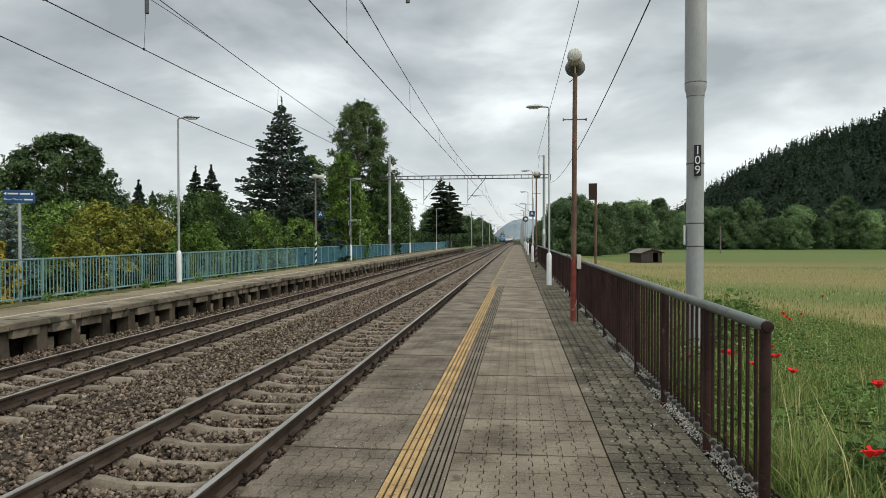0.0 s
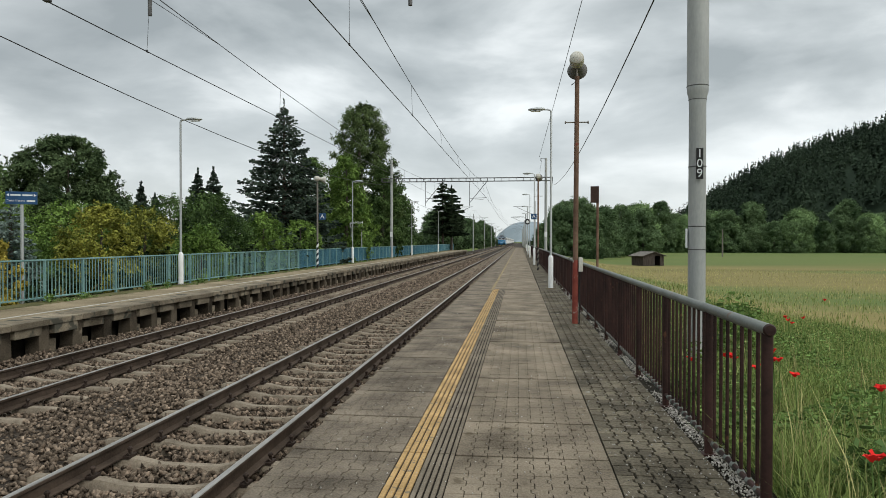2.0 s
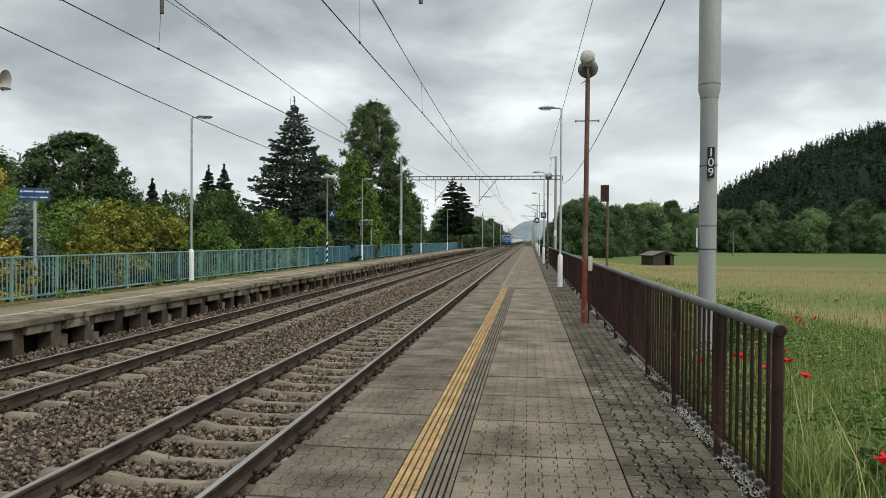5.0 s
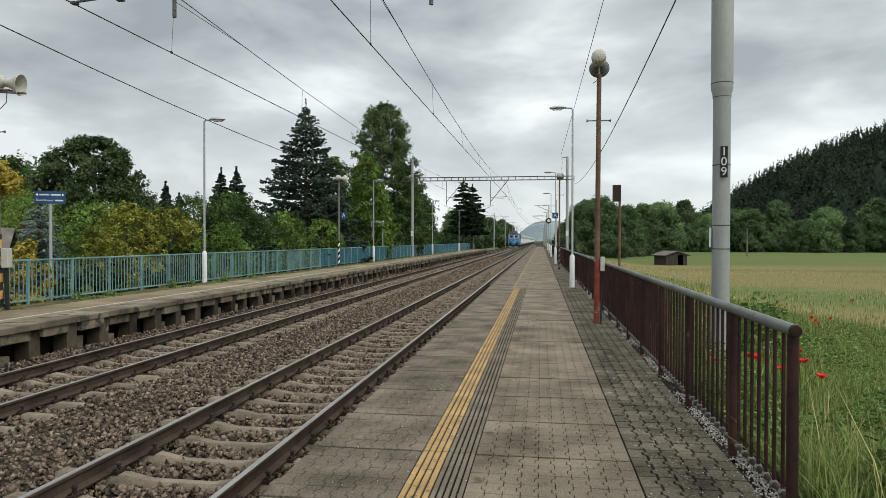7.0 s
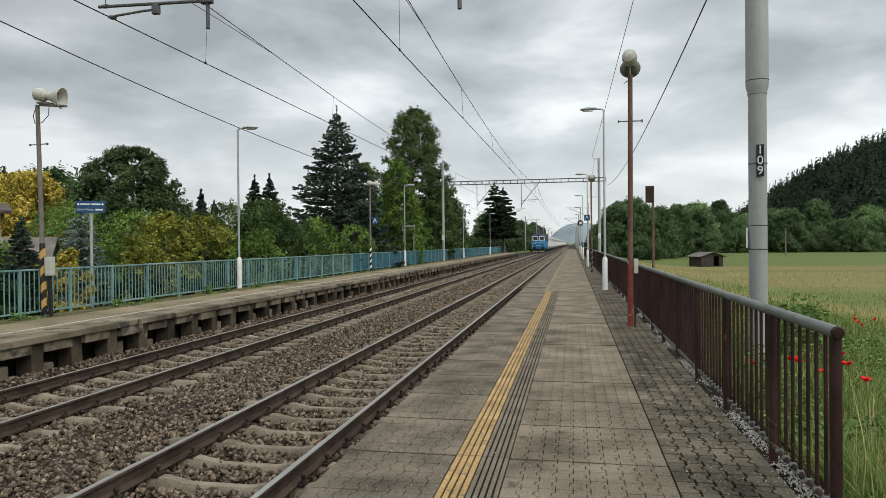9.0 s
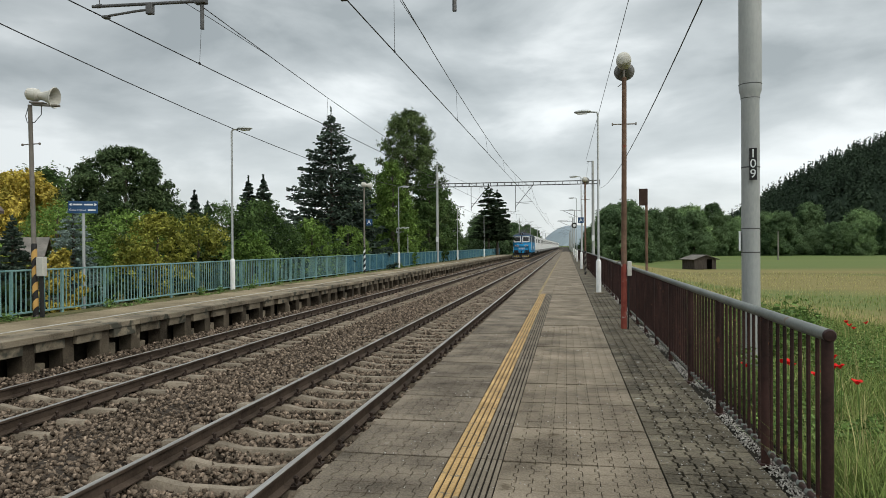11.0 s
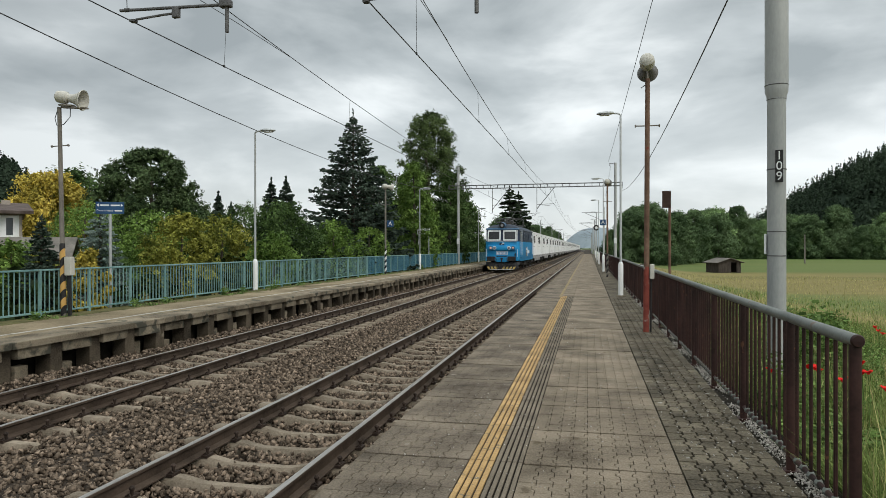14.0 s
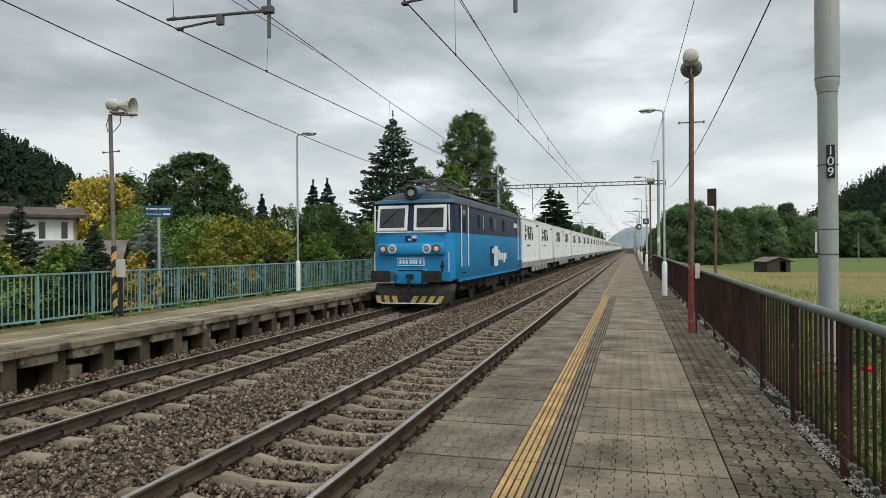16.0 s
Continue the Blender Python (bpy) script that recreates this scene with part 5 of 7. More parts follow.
def build_trees():
    conifer(-16.14, 44.3, -0.9, 12.3, 5.5, SPRUCE, 11, "tall dark blue-green spruce with drooping branches", tiers=34, per=13, size=0.112, dens=62, droop=0.40, power=0.90)
    broadleaf(-15.77, 66, -0.9, 16.35, 4.0, BIRCH, 12, "tall dense birch with small grey-green leaves", n=60000, size=0.085, blobs=150, low=0.06, taper=0.75, br=0.2)
    broadleaf(-13.42, 50.5, -0.9, 9.19, 2.1, GREEN, 13, "bright green broadleaf tree behind the fence", n=16000, size=0.085, blobs=60, low=0.05, br=0.27)
    broadleaf(-18.4, 57, -0.9, 9.82, 2.7, MID, 17, "dark green tree between spruce and birch", n=14000, size=0.10, blobs=50, low=0.05, br=0.26)
    broadleaf(-13.38, 64, -0.9, 10.04, 2.4, MID, 14, "dark green tree behind the gantry mast", n=10000, size=0.10, blobs=30, low=0.05)
    broadleaf(-14.34, 74, -0.9, 9.28, 2.6, MID, 15, "dark green broadleaf tree by the platform's end", n=10000, size=0.11, blobs=30, low=0.05)
    broadleaf(-15.11, 84, -0.9, 8.32, 2.8, MID, 16, "dark green broadleaf tree by the platform's end", n=9000, size=0.12, blobs=28, low=0.05)
    for i, (x, y, h, r) in enumerate(((-12.75, 110, 12.8, 2.0), (-11.5, 112, 12.0, 2.1))):
        conifer(x, y, -0.9, h, r * 1.3, PINE, 20 + i, "tall dark pine with a bare lower trunk", tiers=15, per=9, size=0.24, droop=-0.12, bare=0.3, power=0.55, dens=34, group="pines", name="pine_tree")
    # large locust-like tree and dark firs further back
    x, y = at(36.1, 58)
    broadleaf(x, y, -0.9, 10.35, 5.3, FEATHERY, 31, "large spreading dark green tree with open feathery twigs", n=52000, size=0.105, blobs=230, low=0.06, br=0.135)
    x, y = at(41.3, 66)
    broadleaf(x, y, -0.9, 9.25, 4.2, MID, 32, "dark green tree behind the gardens", n=12000, size=0.14, blobs=30, low=0.1)
    for i, (a, d, h, r) in enumerate(((26.8, 62, 8.9, 2.4), (25.6, 63, 9.1, 2.5), (31.0, 60, 7.4, 1.5), (30.0, 62, 6.6, 1.5), (38.6, 62, 8.2, 1.7), (40.4, 72, 8.6, 2.2), (46.5, 74, 8.0, 2.2))):
        x, y = at(a, d)
        conifer(x, y, -0.9, h, r, SPRUCE, 40 + i, "dark narrow fir in the gardens", tiers=24, per=10, size=0.17, dens=34, power=0.80, group="garden firs")
    # shrubs between fence and gardens
    shrubs = ((-15.8, 32.5, 4.0, 2.3, MID, 12000), (-14.6, 36.8, 3.2, 1.8, GREEN, 8000), (-17.0, 28.5, 3.1, 1.9, YELLOWISH, 9000), (-16.5, 24.6, 3.0, 1.8, YELLOWISH, 9000), (-19.6, 27.0, 3.3, 2.0, GREEN, 9000),
              (-17.6, 21.4, 1.6, 1.6, MID, 8000), (-19.2, 19.2, 1.6, 1.5, YELLOWISH, 8000), (-14.2, 28.4, 2.3, 1.5, GREEN, 6000), (-21.5, 32, 3.6, 2.4, MID, 8000), (-20.5, 37, 4.2, 2.5, MID, 8000), (-14.0, 41.5, 3.0, 1.7, GREEN, 6000),
              (-23.5, 27.5, 3.8, 2.6, GREEN, 8000), (-13.9, 58, 5.0, 1.8, GREEN, 6000), (-17.6, 17.4, 1.8, 1.4, GREEN, 6000), (-18.2, 15.2, 1.9, 1.4, YELLOWISH, 7000), (-16.4, 13.4, 1.7, 1.2, GREEN, 6000), (-16.8, 10.8, 1.8, 1.4, GREEN, 6000))
    for i, (x, y, h, r, m, n) in enumerate(shrubs):
        lab = {YELLOWISH: "yellow-tinged garden shrub behind the fence", GREEN: "leafy green shrub behind the fence", MID: "dense dark green shrub behind the fence"}[m]
        broadleaf(x, y, -0.9, h + 0.9, r, m, 60 + i, lab, n=int(n * 0.8), size=0.062, blobs=44, low=0.16, taper=0.6, group="garden shrubs", cat="shrub", name="shrub", br=0.26)
    broadleaf(-12.9, 15.15, -0.5, 2.11, 0.62, GOLD, 90, "golden-leaved shrub close behind the fence", n=5500, size=0.042, blobs=16, low=0.02, cat="shrub", name="shrub")
    x, y = at(42.8, 60)
    broadleaf(x, y, -0.9, 8.4, 4.4, GOLD, 91, "golden-leaved young garden tree", n=19000, size=0.12, blobs=56, low=0.08, br=0.22)
    conifer(-15.14, 18.3, -0.8, 4.0, 1.3, SPRUCE_BLUE, 92, "young blue spruce behind the fence", tiers=22, per=11, size=0.05, dens=48)
    conifer(-19.74, 17.6, -0.8, 4.27, 1.3, SPRUCE, 93, "young dark spruce in the garden", tiers=22, per=11, size=0.06, dens=46)
    conifer(-15.94, 16.82, -0.8, 3.41, 1.0, SPRUCE, 94, "young dark spruce in the garden", tiers=22, per=11, size=0.055, dens=46)
    conifer(-18.16, 12.8, -0.8, 3.65, 1.2, SPRUCE_BLUE, 95, "young blue-grey spruce in the garden", tiers=16, per=9, size=0.06, dens=22)
    # hedge that closes the gardens beyond
    rng = np.random.default_rng(5)
    bl = [(-13.2 - rng.random() * 3.0, y, 0.1 + rng.random() * 0.8, rng.uniform(0.9, 1.5)) for y in np.arange(25, 122, 0.8)]
    bl += [(-12.9 - rng.random() * 3.0, y, rng.uniform(-0.4, 0.3), rng.uniform(0.5, 0.9)) for y in np.arange(3, 25, 0.4)]
    bl += [(-24 - rng.random() * 8, y, rng.uniform(0, 1.6), rng.uniform(1.6, 3.0)) for y in np.arange(42, 120, 1.2)]
    bl += [(-22 - rng.random() * 10, y, rng.uniform(-0.6, 0.2), rng.uniform(0.8, 1.5)) for y in np.arange(6, 42, 0.7)]
    bl += [(-12.8 - rng.random() * 6.0, y, rng.uniform(-0.4, 1.6), rng.uniform(1.2, 2.6)) for y in np.arange(118, 420, 2.2)]
    bl += [(3.2 + rng.random() * 5.0, y, rng.uniform(-1.4, 0.8), rng.uniform(1.0, 2.2)) for y in np.arange(110, 420, 2.4)]
    # leaf colour is near-black in place of the shade low behind the fence
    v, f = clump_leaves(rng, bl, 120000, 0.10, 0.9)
    tagged(np_part("undergrowth", v, f, SHADELEAF), "tangled undergrowth behind the fence, deep shade put into its leaf colour", "undergrowth", kind="stuff")
    # far trees: a few kinds, copied along the meadow's edge
    kinds = []
    for i, (h, r, m, lab) in enumerate(((15, 6.5, FARLEAF, "tall dark broadleaf tree at the meadow's edge"), (13, 7.0, FARLIGHT, "round grey-green willow at the meadow's edge"), (16, 5.5, FARLEAF, "tall dark broadleaf tree at the meadow's edge"))):
        kinds.append(broadleaf(70 + 15 * i, 212 + i * 3, FIELD_Z, h, r, m, 120 + i, lab, n=26000, size=0.22, blobs=46, low=0.0, br=0.3, group="meadow edge trees"))
    rng = np.random.default_rng(77)
    for i in range(74):
        u = i / 73
        x = 12 + 250 * u + rng.uniform(-3, 3)
        y = 208 - 8 * u + rng.uniform(-7, 12) - max(0, (34 - x)) * 0.6
        kind_ = rng.choice(3, p=(0.36, 0.42, 0.22))
        tall = 15.2 if x < 45 else (11.5 if x < 66 else (8.6 if x < 95 else 10.5))
        copy_thing(kinds[kind_], pose(x, y, FIELD_Z, 0, 0, rng.uniform(0, 360)) @ Matrix.Scale(tall / (15, 13, 16)[kind_] * rng.uniform(0.8, 1.08), 4))
        if i % 2 == 0:
            copy_thing(kinds[(kind_ + 1) % 3], pose(x + 2, y + 20, FIELD_Z, 0, 0, rng.uniform(0, 360)) @ Matrix.Scale(tall / 15 * rng.uniform(0.9, 1.15), 4))
    # nearer trees right of the platform's far end
    for i, (x, y, s) in enumerate(((9.0, 118, 0.60), (8.5, 132, 0.68), (12.5, 126, 0.64), (17, 138, 0.68), (10.5, 150, 0.78), (22, 150, 0.70), (9.5, 168, 0.8), (29, 162, 0.72))):
        copy_thing(kinds[i % 3 if i % 3 != 1 else 0], pose(x, y, FIELD_Z, 0, 0, 50 * i) @ Matrix.Scale(s, 4))
    # left of the far track, beyond the pines
    for i, (x, y, s) in enumerate(((-15, 128, 0.5), (-18, 140, 0.6), (-16, 155, 0.55), (-20, 170, 0.62), (-17, 190, 0.6), (-22, 210, 0.7), (-18, 240, 0.7), (-22, 280, 0.8), (-19, 330, 0.8), (-14, 205, 0.5), (-15, 225, 0.55), (-14.5, 260, 0.6), (-15, 300, 0.65), (-16, 350, 0.7), (-25, 120, 0.62), (-28, 100, 0.6), (-30, 84, 0.5), (-34, 72, 0.4), (-40, 64, 0.42), (-26, 400, 0.9), (14, 330, 0.8), (13, 260, 0.7), (14, 420, 0.9))):
        copy_thing(kinds[i % 3 if i % 3 != 1 else 0], pose(x, y, -0.9, 0, 0, 37 * i) @ Matrix.Scale(s, 4))


def hill_height(x, y, c):
    """A long wooded hill: c holds centre, half-lengths, turn and height."""
    cx, cy, a, b, turn, h = c
    ca, sa = math.cos(turn), math.sin(turn)
    u, w = ((x - cx) * ca + (y - cy) * sa) / a, (-(x - cx) * sa + (y - cy) * ca) / b
    q = u * u + w * w
    return h * max(0, 1 - q) ** 0.8 + (noise.noise((x * 0.012, y * 0.012, 4)) * 5 if q < 1 else 0)


def build_hill(name, label, c, trees, seed, th, leaves, wide=1.0):
    cx, cy, a, b, turn, h = c
    n = 26
    v, f = [], []
    ext = max(a, b)
    ca, sa = math.cos(turn), math.sin(turn)
    for j in range(n):
        for i in range(n):
            u, w = (i / (n - 1) * 2 - 1) * a, (j / (n - 1) * 2 - 1) * b
            x, y = cx + u * ca - w * sa, cy + u * sa + w * ca
            v.append((x, y, FIELD_Z - 0.3 + hill_height(x, y, c)))
    f = [(j * n + i, j * n + i + 1, (j + 1) * n + i + 1, (j + 1) * n + i) for j in range(n - 1) for i in range(n - 1)]
    tagged(part(name, (v, f), leaves), label, "hill", kind="structure")
    if not trees:
        return
    rng = np.random.default_rng(seed)
    u, w = rng.uniform(-1, 1, trees), rng.uniform(-1, 1, trees)
    keep = u * u + w * w < 1
    u, w = u[keep] * a, w[keep] * b
    n = len(u)
    x, y = cx + u * ca - w * sa, cy + u * sa + w * ca
    z = np.array([FIELD_Z - 0.3 + hill_height(p, q, c) for p, q in zip(x, y)])
    hh, r = th * rng.uniform(0.6, 1.3, n), th * rng.uniform(0.14, 0.25, n) * wide
    # each crown: loose sprays over a pointed or rounded outline
    per = 26
    blunt = np.where(rng.random(n) < 0.25, 0.5, 0.95)[:, None]
    t = rng.uniform(0.12, 1.0, (n, per))
    ang = rng.uniform(0, 2 * np.pi, (n, per))
    rad = r[:, None] * (1.02 - t) ** blunt * rng.uniform(0.55, 1.05, (n, per))
    cen = np.stack([x[:, None] + rad * np.cos(ang), y[:, None] + rad * np.sin(ang), z[:, None] + hh[:, None] * t], 2).reshape(-1, 3)
    m = len(cen)
    size = np.repeat(r, per) * (0.13 + 0.30 * (1 - t.reshape(-1)))
    out = np.stack([np.cos(ang).reshape(-1), np.sin(ang).reshape(-1), np.full(m, 0.5)], 1) + 0.55 * unit(rng, m)
    out /= np.linalg.norm(out, axis=1)[:, None]
    p = np.cross(out, unit(rng, m))
    p /= np.linalg.norm(p, axis=1)[:, None]
    o = np.cross(out, p)
    v, f = quads(cen, p * size[:, None], o * size[:, None] * 0.8)
    tagged(np_part(name + "_forest", v, f, leaves), "dense dark forest of conifers covering the hill", "forest", kind="stuff")


def build_hills():
    build_hill("hill_east", "steep hill covered with dark conifers", (302, 330, 262, 110, radians(-42), 80), 15000, 1, 10.0, FORREST)
    build_hill("hill_west", "wooded hill behind the house", (-287, 157, 125, 92, radians(62), 57), 7000, 2, 6.5, FORREST, 1.7)
    # distance haze is mixed into this hill's own colour
    far = mat("hazy_far_hill", (0.20, 0.25, 0.28), (0.27, 0.32, 0.35), scale=0.004, fine=0.03, rough=1.0)
    build_hill("hill_north", "hill far beyond the railway, blue-grey from haze put into its colour", (35, 2900, 150, 200, 0, 92), 0, 3, 14, far)
    build_hill("hill_north_low", "low wooded ridge far beyond the railway", (-330, 1500, 330, 120, 0.1, 26), 0, 4, 14, FORREST)


def build_grass():
    rng = np.random.default_rng(21)
    def blades(n, x0, x1, y0, y1, h, name, material, label, width, power=1.6, lean=0.35, density=None):
        x = x0 + (x1 - x0) * rng.random(n) ** power
        y = y0 + (y1 - y0) * rng.random(n) ** 1.3
        cl = np.array([noise.noise((a * 0.55, b * 0.55, 7)) for a, b in zip(x, y)])
        hh = h * rng.uniform(0.5, 1.25, n) * (1 + 0.75 * cl)
        z = np.array([ground_z(a, b) for a, b in zip(x, y)])
        a = rng.uniform(0, 2 * np.pi, n)
        d = np.stack([np.cos(a), np.sin(a), np.zeros(n)], 1)
        s = np.stack([-np.sin(a), np.cos(a), np.zeros(n)], 1)
        ln = rng.normal(0, lean, n)[:, None] * hh[:, None]
        p = np.stack([x, y, z - 0.02], 1)
        w = (width * rng.uniform(0.6, 1.4, n))[:, None]
        up = np.array([0, 0, 1.0])
        m1 = p + up * hh[:, None] * 0.55 + d * ln * 0.35
        tip = p + up * hh[:, None] + d * ln
        v = np.stack([p - s * w, p + s * w, m1 + s * w * 0.8, m1 - s * w * 0.8, tip + s * w * 0.15, tip - s * w * 0.15], 1).reshape(-1, 3)
        b = (np.arange(n) * 6)[:, None]
        f = np.concatenate([b + np.array([0, 1, 2, 3]), b + np.array([3, 2, 4, 5])], 0)
        tagged(np_part(name, v, f, material), label, "grass", kind="stuff")
    blades(85000, 1.68, 13, 1.0, 24, 0.27, "meadow_grass", BLADE, "tall fresh green meadow grass beside the platform", 0.0045, lean=0.7)
    blades(16000, 1.68, 13, -11, 1.2, 0.27, "meadow_grass_behind", BLADE, "fresh green meadow grass behind the railing's end", 0.006, lean=0.7)
    blades(3500, 1.68, 13, 1.0, 22, 0.5, "seeding_grass", STRAW, "pale seeding grass stalks beside the platform", 0.003)
    blades(22000, 3, 48, 14, 80, 0.20, "meadow_straw_far", STRAW, "straw-coloured grass further out in the meadow", 0.011, power=1.1)
    blades(8000, 2.4, 30, 16, 45, 0.22, "meadow_grass_far", BLADE, "green grass further out in the meadow", 0.012, power=1.2)
    n = 150000
    x, y = 1.68 + 10 * rng.random(n) ** 1.8, 1.0 + 20 * rng.random(n) ** 1.2
    cl = np.array([noise.noise((a * 1.1, b * 0.9, 11)) for a, b in zip(x, y)])
    keep = cl > -0.18
    x, y, cl = x[keep], y[keep], cl[keep]
    n = len(x)
    z = np.array([ground_z(a, b) for a, b in zip(x, y)]) + rng.random(n) * (0.16 + 0.42 * np.clip(cl + 0.1, 0, 1))
    u = unit(rng, n) * np.array([1, 1, 0.6])
    w = np.cross(u, unit(rng, n))
    s = rng.uniform(0.012, 0.03, n)[:, None]
    v, f = quads(np.stack([x, y, z], 1), u * s, w * s * 0.55)
    tagged(np_part("meadow_herbs", v, f, WEED), "leafy green herbs among the meadow grass", "herbs", kind="stuff")
    # weeds along the far fence and a leafy weed by the mast
    n = 1300
    y = 6 + 45 * rng.random(n) ** 1.2
    cl = np.array([noise.noise((0.3, b * 0.9, 2)) for b in y])
    y = y[cl > -0.12]
    n = len(y)
    tufts = np.stack([-11.55 + rng.normal(0, 0.14, n), y, rng.uniform(0.0, 0.10, n)], 1)
    c = np.repeat(tufts, 10, 0) + rng.normal(0, 0.05, (n * 10, 3)) * np.array([1, 1, 0.5])
    c[:, 2] = abs(c[:, 2])
    u, w = unit(rng, n * 10) * 0.022, unit(rng, n * 10) * 0.012
    v, f = quads(c, u, w)
    tagged(np_part("platform_weeds", v, f, WEED), "low weeds along the foot of the teal fence", "weeds", kind="stuff")


def weed(x, y, z, h, r, n, seed, label, mat_=None, size=0.04):
    rng = np.random.default_rng(seed)
    root = thing("weed", label, "weed", pose(x, y, z), "weeds")
    C = []
    for i in range(9):
        a, q = rng.uniform(0, 6.28), rng.random()
        tip = (r * q * math.cos(a), r * q * math.sin(a), h * rng.uniform(0.6, 1.0))
        stems = Mesh().tube([(tip[0] * 0.1, tip[1] * 0.1, 0), (tip[0] * 0.5, tip[1] * 0.5, tip[2] * 0.6), tip], [0.008, 0.006, 0.003], n=4)
        part("stem", stems, WEED, root)
        for _ in range(n // 9):
            t = rng.uniform(0.25, 1.0)
            C.append(np.array(tip) * np.array([t, t, t]) + rng.normal(0, size * 1.4, 3))
    C = np.array(C)
    k = len(C)
    u = unit(rng, k)
    u[:, 2] *= 0.5
    w = np.cross(u, unit(rng, k))
    v, f = quads(C, u * size, w * size * 0.5)
    np_part("leaves", v, f, mat_ or WEED, root)


def poppy(x, y, h, seed):
    rng = np.random.default_rng(seed)
    z = ground_z(x, y)
    root = thing("poppy", "red field poppy in the grass", "flower", pose(x, y, z), "poppies")
    part("stem", Mesh().tube([(0, 0, 0), (0.02, 0.01, h * 0.6), (0, 0, h)], 0.004, n=4), WEED, root)
    m = Mesh()
    for i in range(5):
        a = i * 2 * math.pi / 5 + rng.uniform(-0.2, 0.2)
        pts = []
        for r, zz, wd in ((0.005, 0, 0.4), (0.030, 0.026, 0.8), (0.044, 0.034 + rng.uniform(-0.01, 0.015), 0.62)):
            pts += [(r * math.cos(a - wd), r * math.sin(a - wd), h + zz), (r * math.cos(a), r * math.sin(a), h + zz - 0.006), (r * math.cos(a + wd), r * math.sin(a + wd), h + zz)]
        m.add(pts, [(0, 1, 4, 3), (1, 2, 5, 4), (3, 4, 7, 6), (4, 5, 8, 7)])
    part("petals", m, POPPY, root)
    part("centre", Mesh().lathe([(0.003, 0), (0.010, 0.006), (0.010, 0.014), (0.0, 0.02)], (0, 0, h), n=6), BLACK, root)


def build_weeds():
    weed(2.95, 10.3, ground_z(2.95, 10.3), 1.15, 0.45, 420, 1, "tall leafy green weed by the mast", size=0.045)
    weed(3.5, 10.8, ground_z(3.5, 10.8), 1.0, 0.5, 420, 2, "tall leafy green weed by the mast", size=0.045)
    weed(2.35, 4.5, ground_z(2.35, 4.5), 0.50, 0.30, 420, 3, "broad dark-leaved weed in the grass", MID, size=0.045)
    weed(2.75, 4.9, ground_z(2.75, 4.9), 0.46, 0.30, 420, 4, "broad dark-leaved weed in the grass", MID, size=0.045)
    for i, (y, h) in enumerate(((15.3, 0.32), (16.6, 0.24), (19.6, 0.36), (23.2, 0.28), (20.9, 0.3), (12.1, 0.25), (45.9, 0.45), (25.5, 0.25))):
        weed(-11.6, y, 0.0, h, 0.2, 140, 10 + i, "small green weed at the foot of the fence", size=0.035)
    for i, (x, y, top) in enumerate(((1.98, 6.72, 0.50), (2.02, 6.66, 0.50), (2.06, 6.70, 0.47), (2.35, 6.50, 0.50), (2.38, 6.45, 0.51), (2.52, 7.0, 0.50), (2.26, 5.78, 0.50), (1.66, 6.72, 0.45), (2.68, 5.30, 0.50), (2.72, 5.36, 0.49), (1.84, 3.72, 0.46), (1.90, 3.78, 0.45), (2.06, 6.1, 0.5), (4.69, 12.3, 0.22), (4.83, 12.8, 0.22), (5.1, 12.7, 0.22), (6.5, 15.1, 0.35), (4.6, 11.9, 0.22))):
        h = top - ground_z(x, y)
        poppy(x, y, h, i)


# ---- the train ----
SKY_BLUE = mat("sky_blue_paint", (0.008, 0.205, 0.455), (0.016, 0.285, 0.57), scale=1.2, fine=18, rough=0.42, obj=True, c3=(0.03, 0.12, 0.22), spots=-0.02, spot_scale=3, spec=0.4)
NAVY = mat("navy_paint", (0.006, 0.014, 0.036), (0.014, 0.028, 0.062), scale=1.2, fine=18, rough=0.45, obj=True, spec=0.4)
ROOF_GREY = mat("dusty_roof", (0.022, 0.032, 0.048), (0.068, 0.08, 0.098), scale=1.6, fine=20, rough=0.7, obj=True)
UNDER = mat("grimy_underframe", (0.012, 0.011, 0.010), (0.05, 0.045, 0.04), scale=3, fine=25, rough=0.85, obj=True)
PLOUGH = mat("grey_plough", (0.018, 0.018, 0.019), (0.055, 0.055, 0.055), scale=3, fine=25, rough=0.7, obj=True)
PLOUGH_Y = mat("dirty_yellow", (0.30, 0.21, 0.06), (0.46, 0.36, 0.14), scale=5, fine=25, rough=0.75, obj=True)
FRAME_W = mat("white_trim", (0.62, 0.66, 0.68), (0.78, 0.80, 0.81), scale=4, fine=25, rough=0.45, obj=True)
CAB_GLASS = mat("cab_glass", (0.012, 0.014, 0.015), (0.03, 0.032, 0.034), scale=2, rough=0.06, obj=True, spec=0.55)
CONT_W = mat("white_container", (0.66, 0.675, 0.665), (0.80, 0.81, 0.80), scale=0.9, fine=12, rough=0.55, obj=True, c3=(0.46, 0.45, 0.42), spots=0.03, spot_scale=1.7)
CONT_TXT = mat("container_print", (0.02, 0.02, 0.022), (0.05, 0.05, 0.05), scale=4, rough=0.6, obj=True)
STEEL_W = mat("wheel_steel", (0.05, 0.045, 0.042), (0.13, 0.12, 0.11), scale=6, fine=25, rough=0.5, metal=0.6, obj=True)
WAGON_M = mat("wagon_frame", (0.16, 0.155, 0.15), (0.42, 0.42, 0.41), scale=2.5, fine=20, rough=0.8, obj=True)
LAMP_ON = mat("warm_headlight", (0.70, 0.36, 0.27), (0.85, 0.5, 0.38), scale=9, rough=0.3, obj=True, glow=0.2)
LAMP_OFF = mat("lamp_glass", (0.16, 0.17, 0.18), (0.3, 0.31, 0.32), scale=9, rough=0.15, obj=True, spec=0.6)
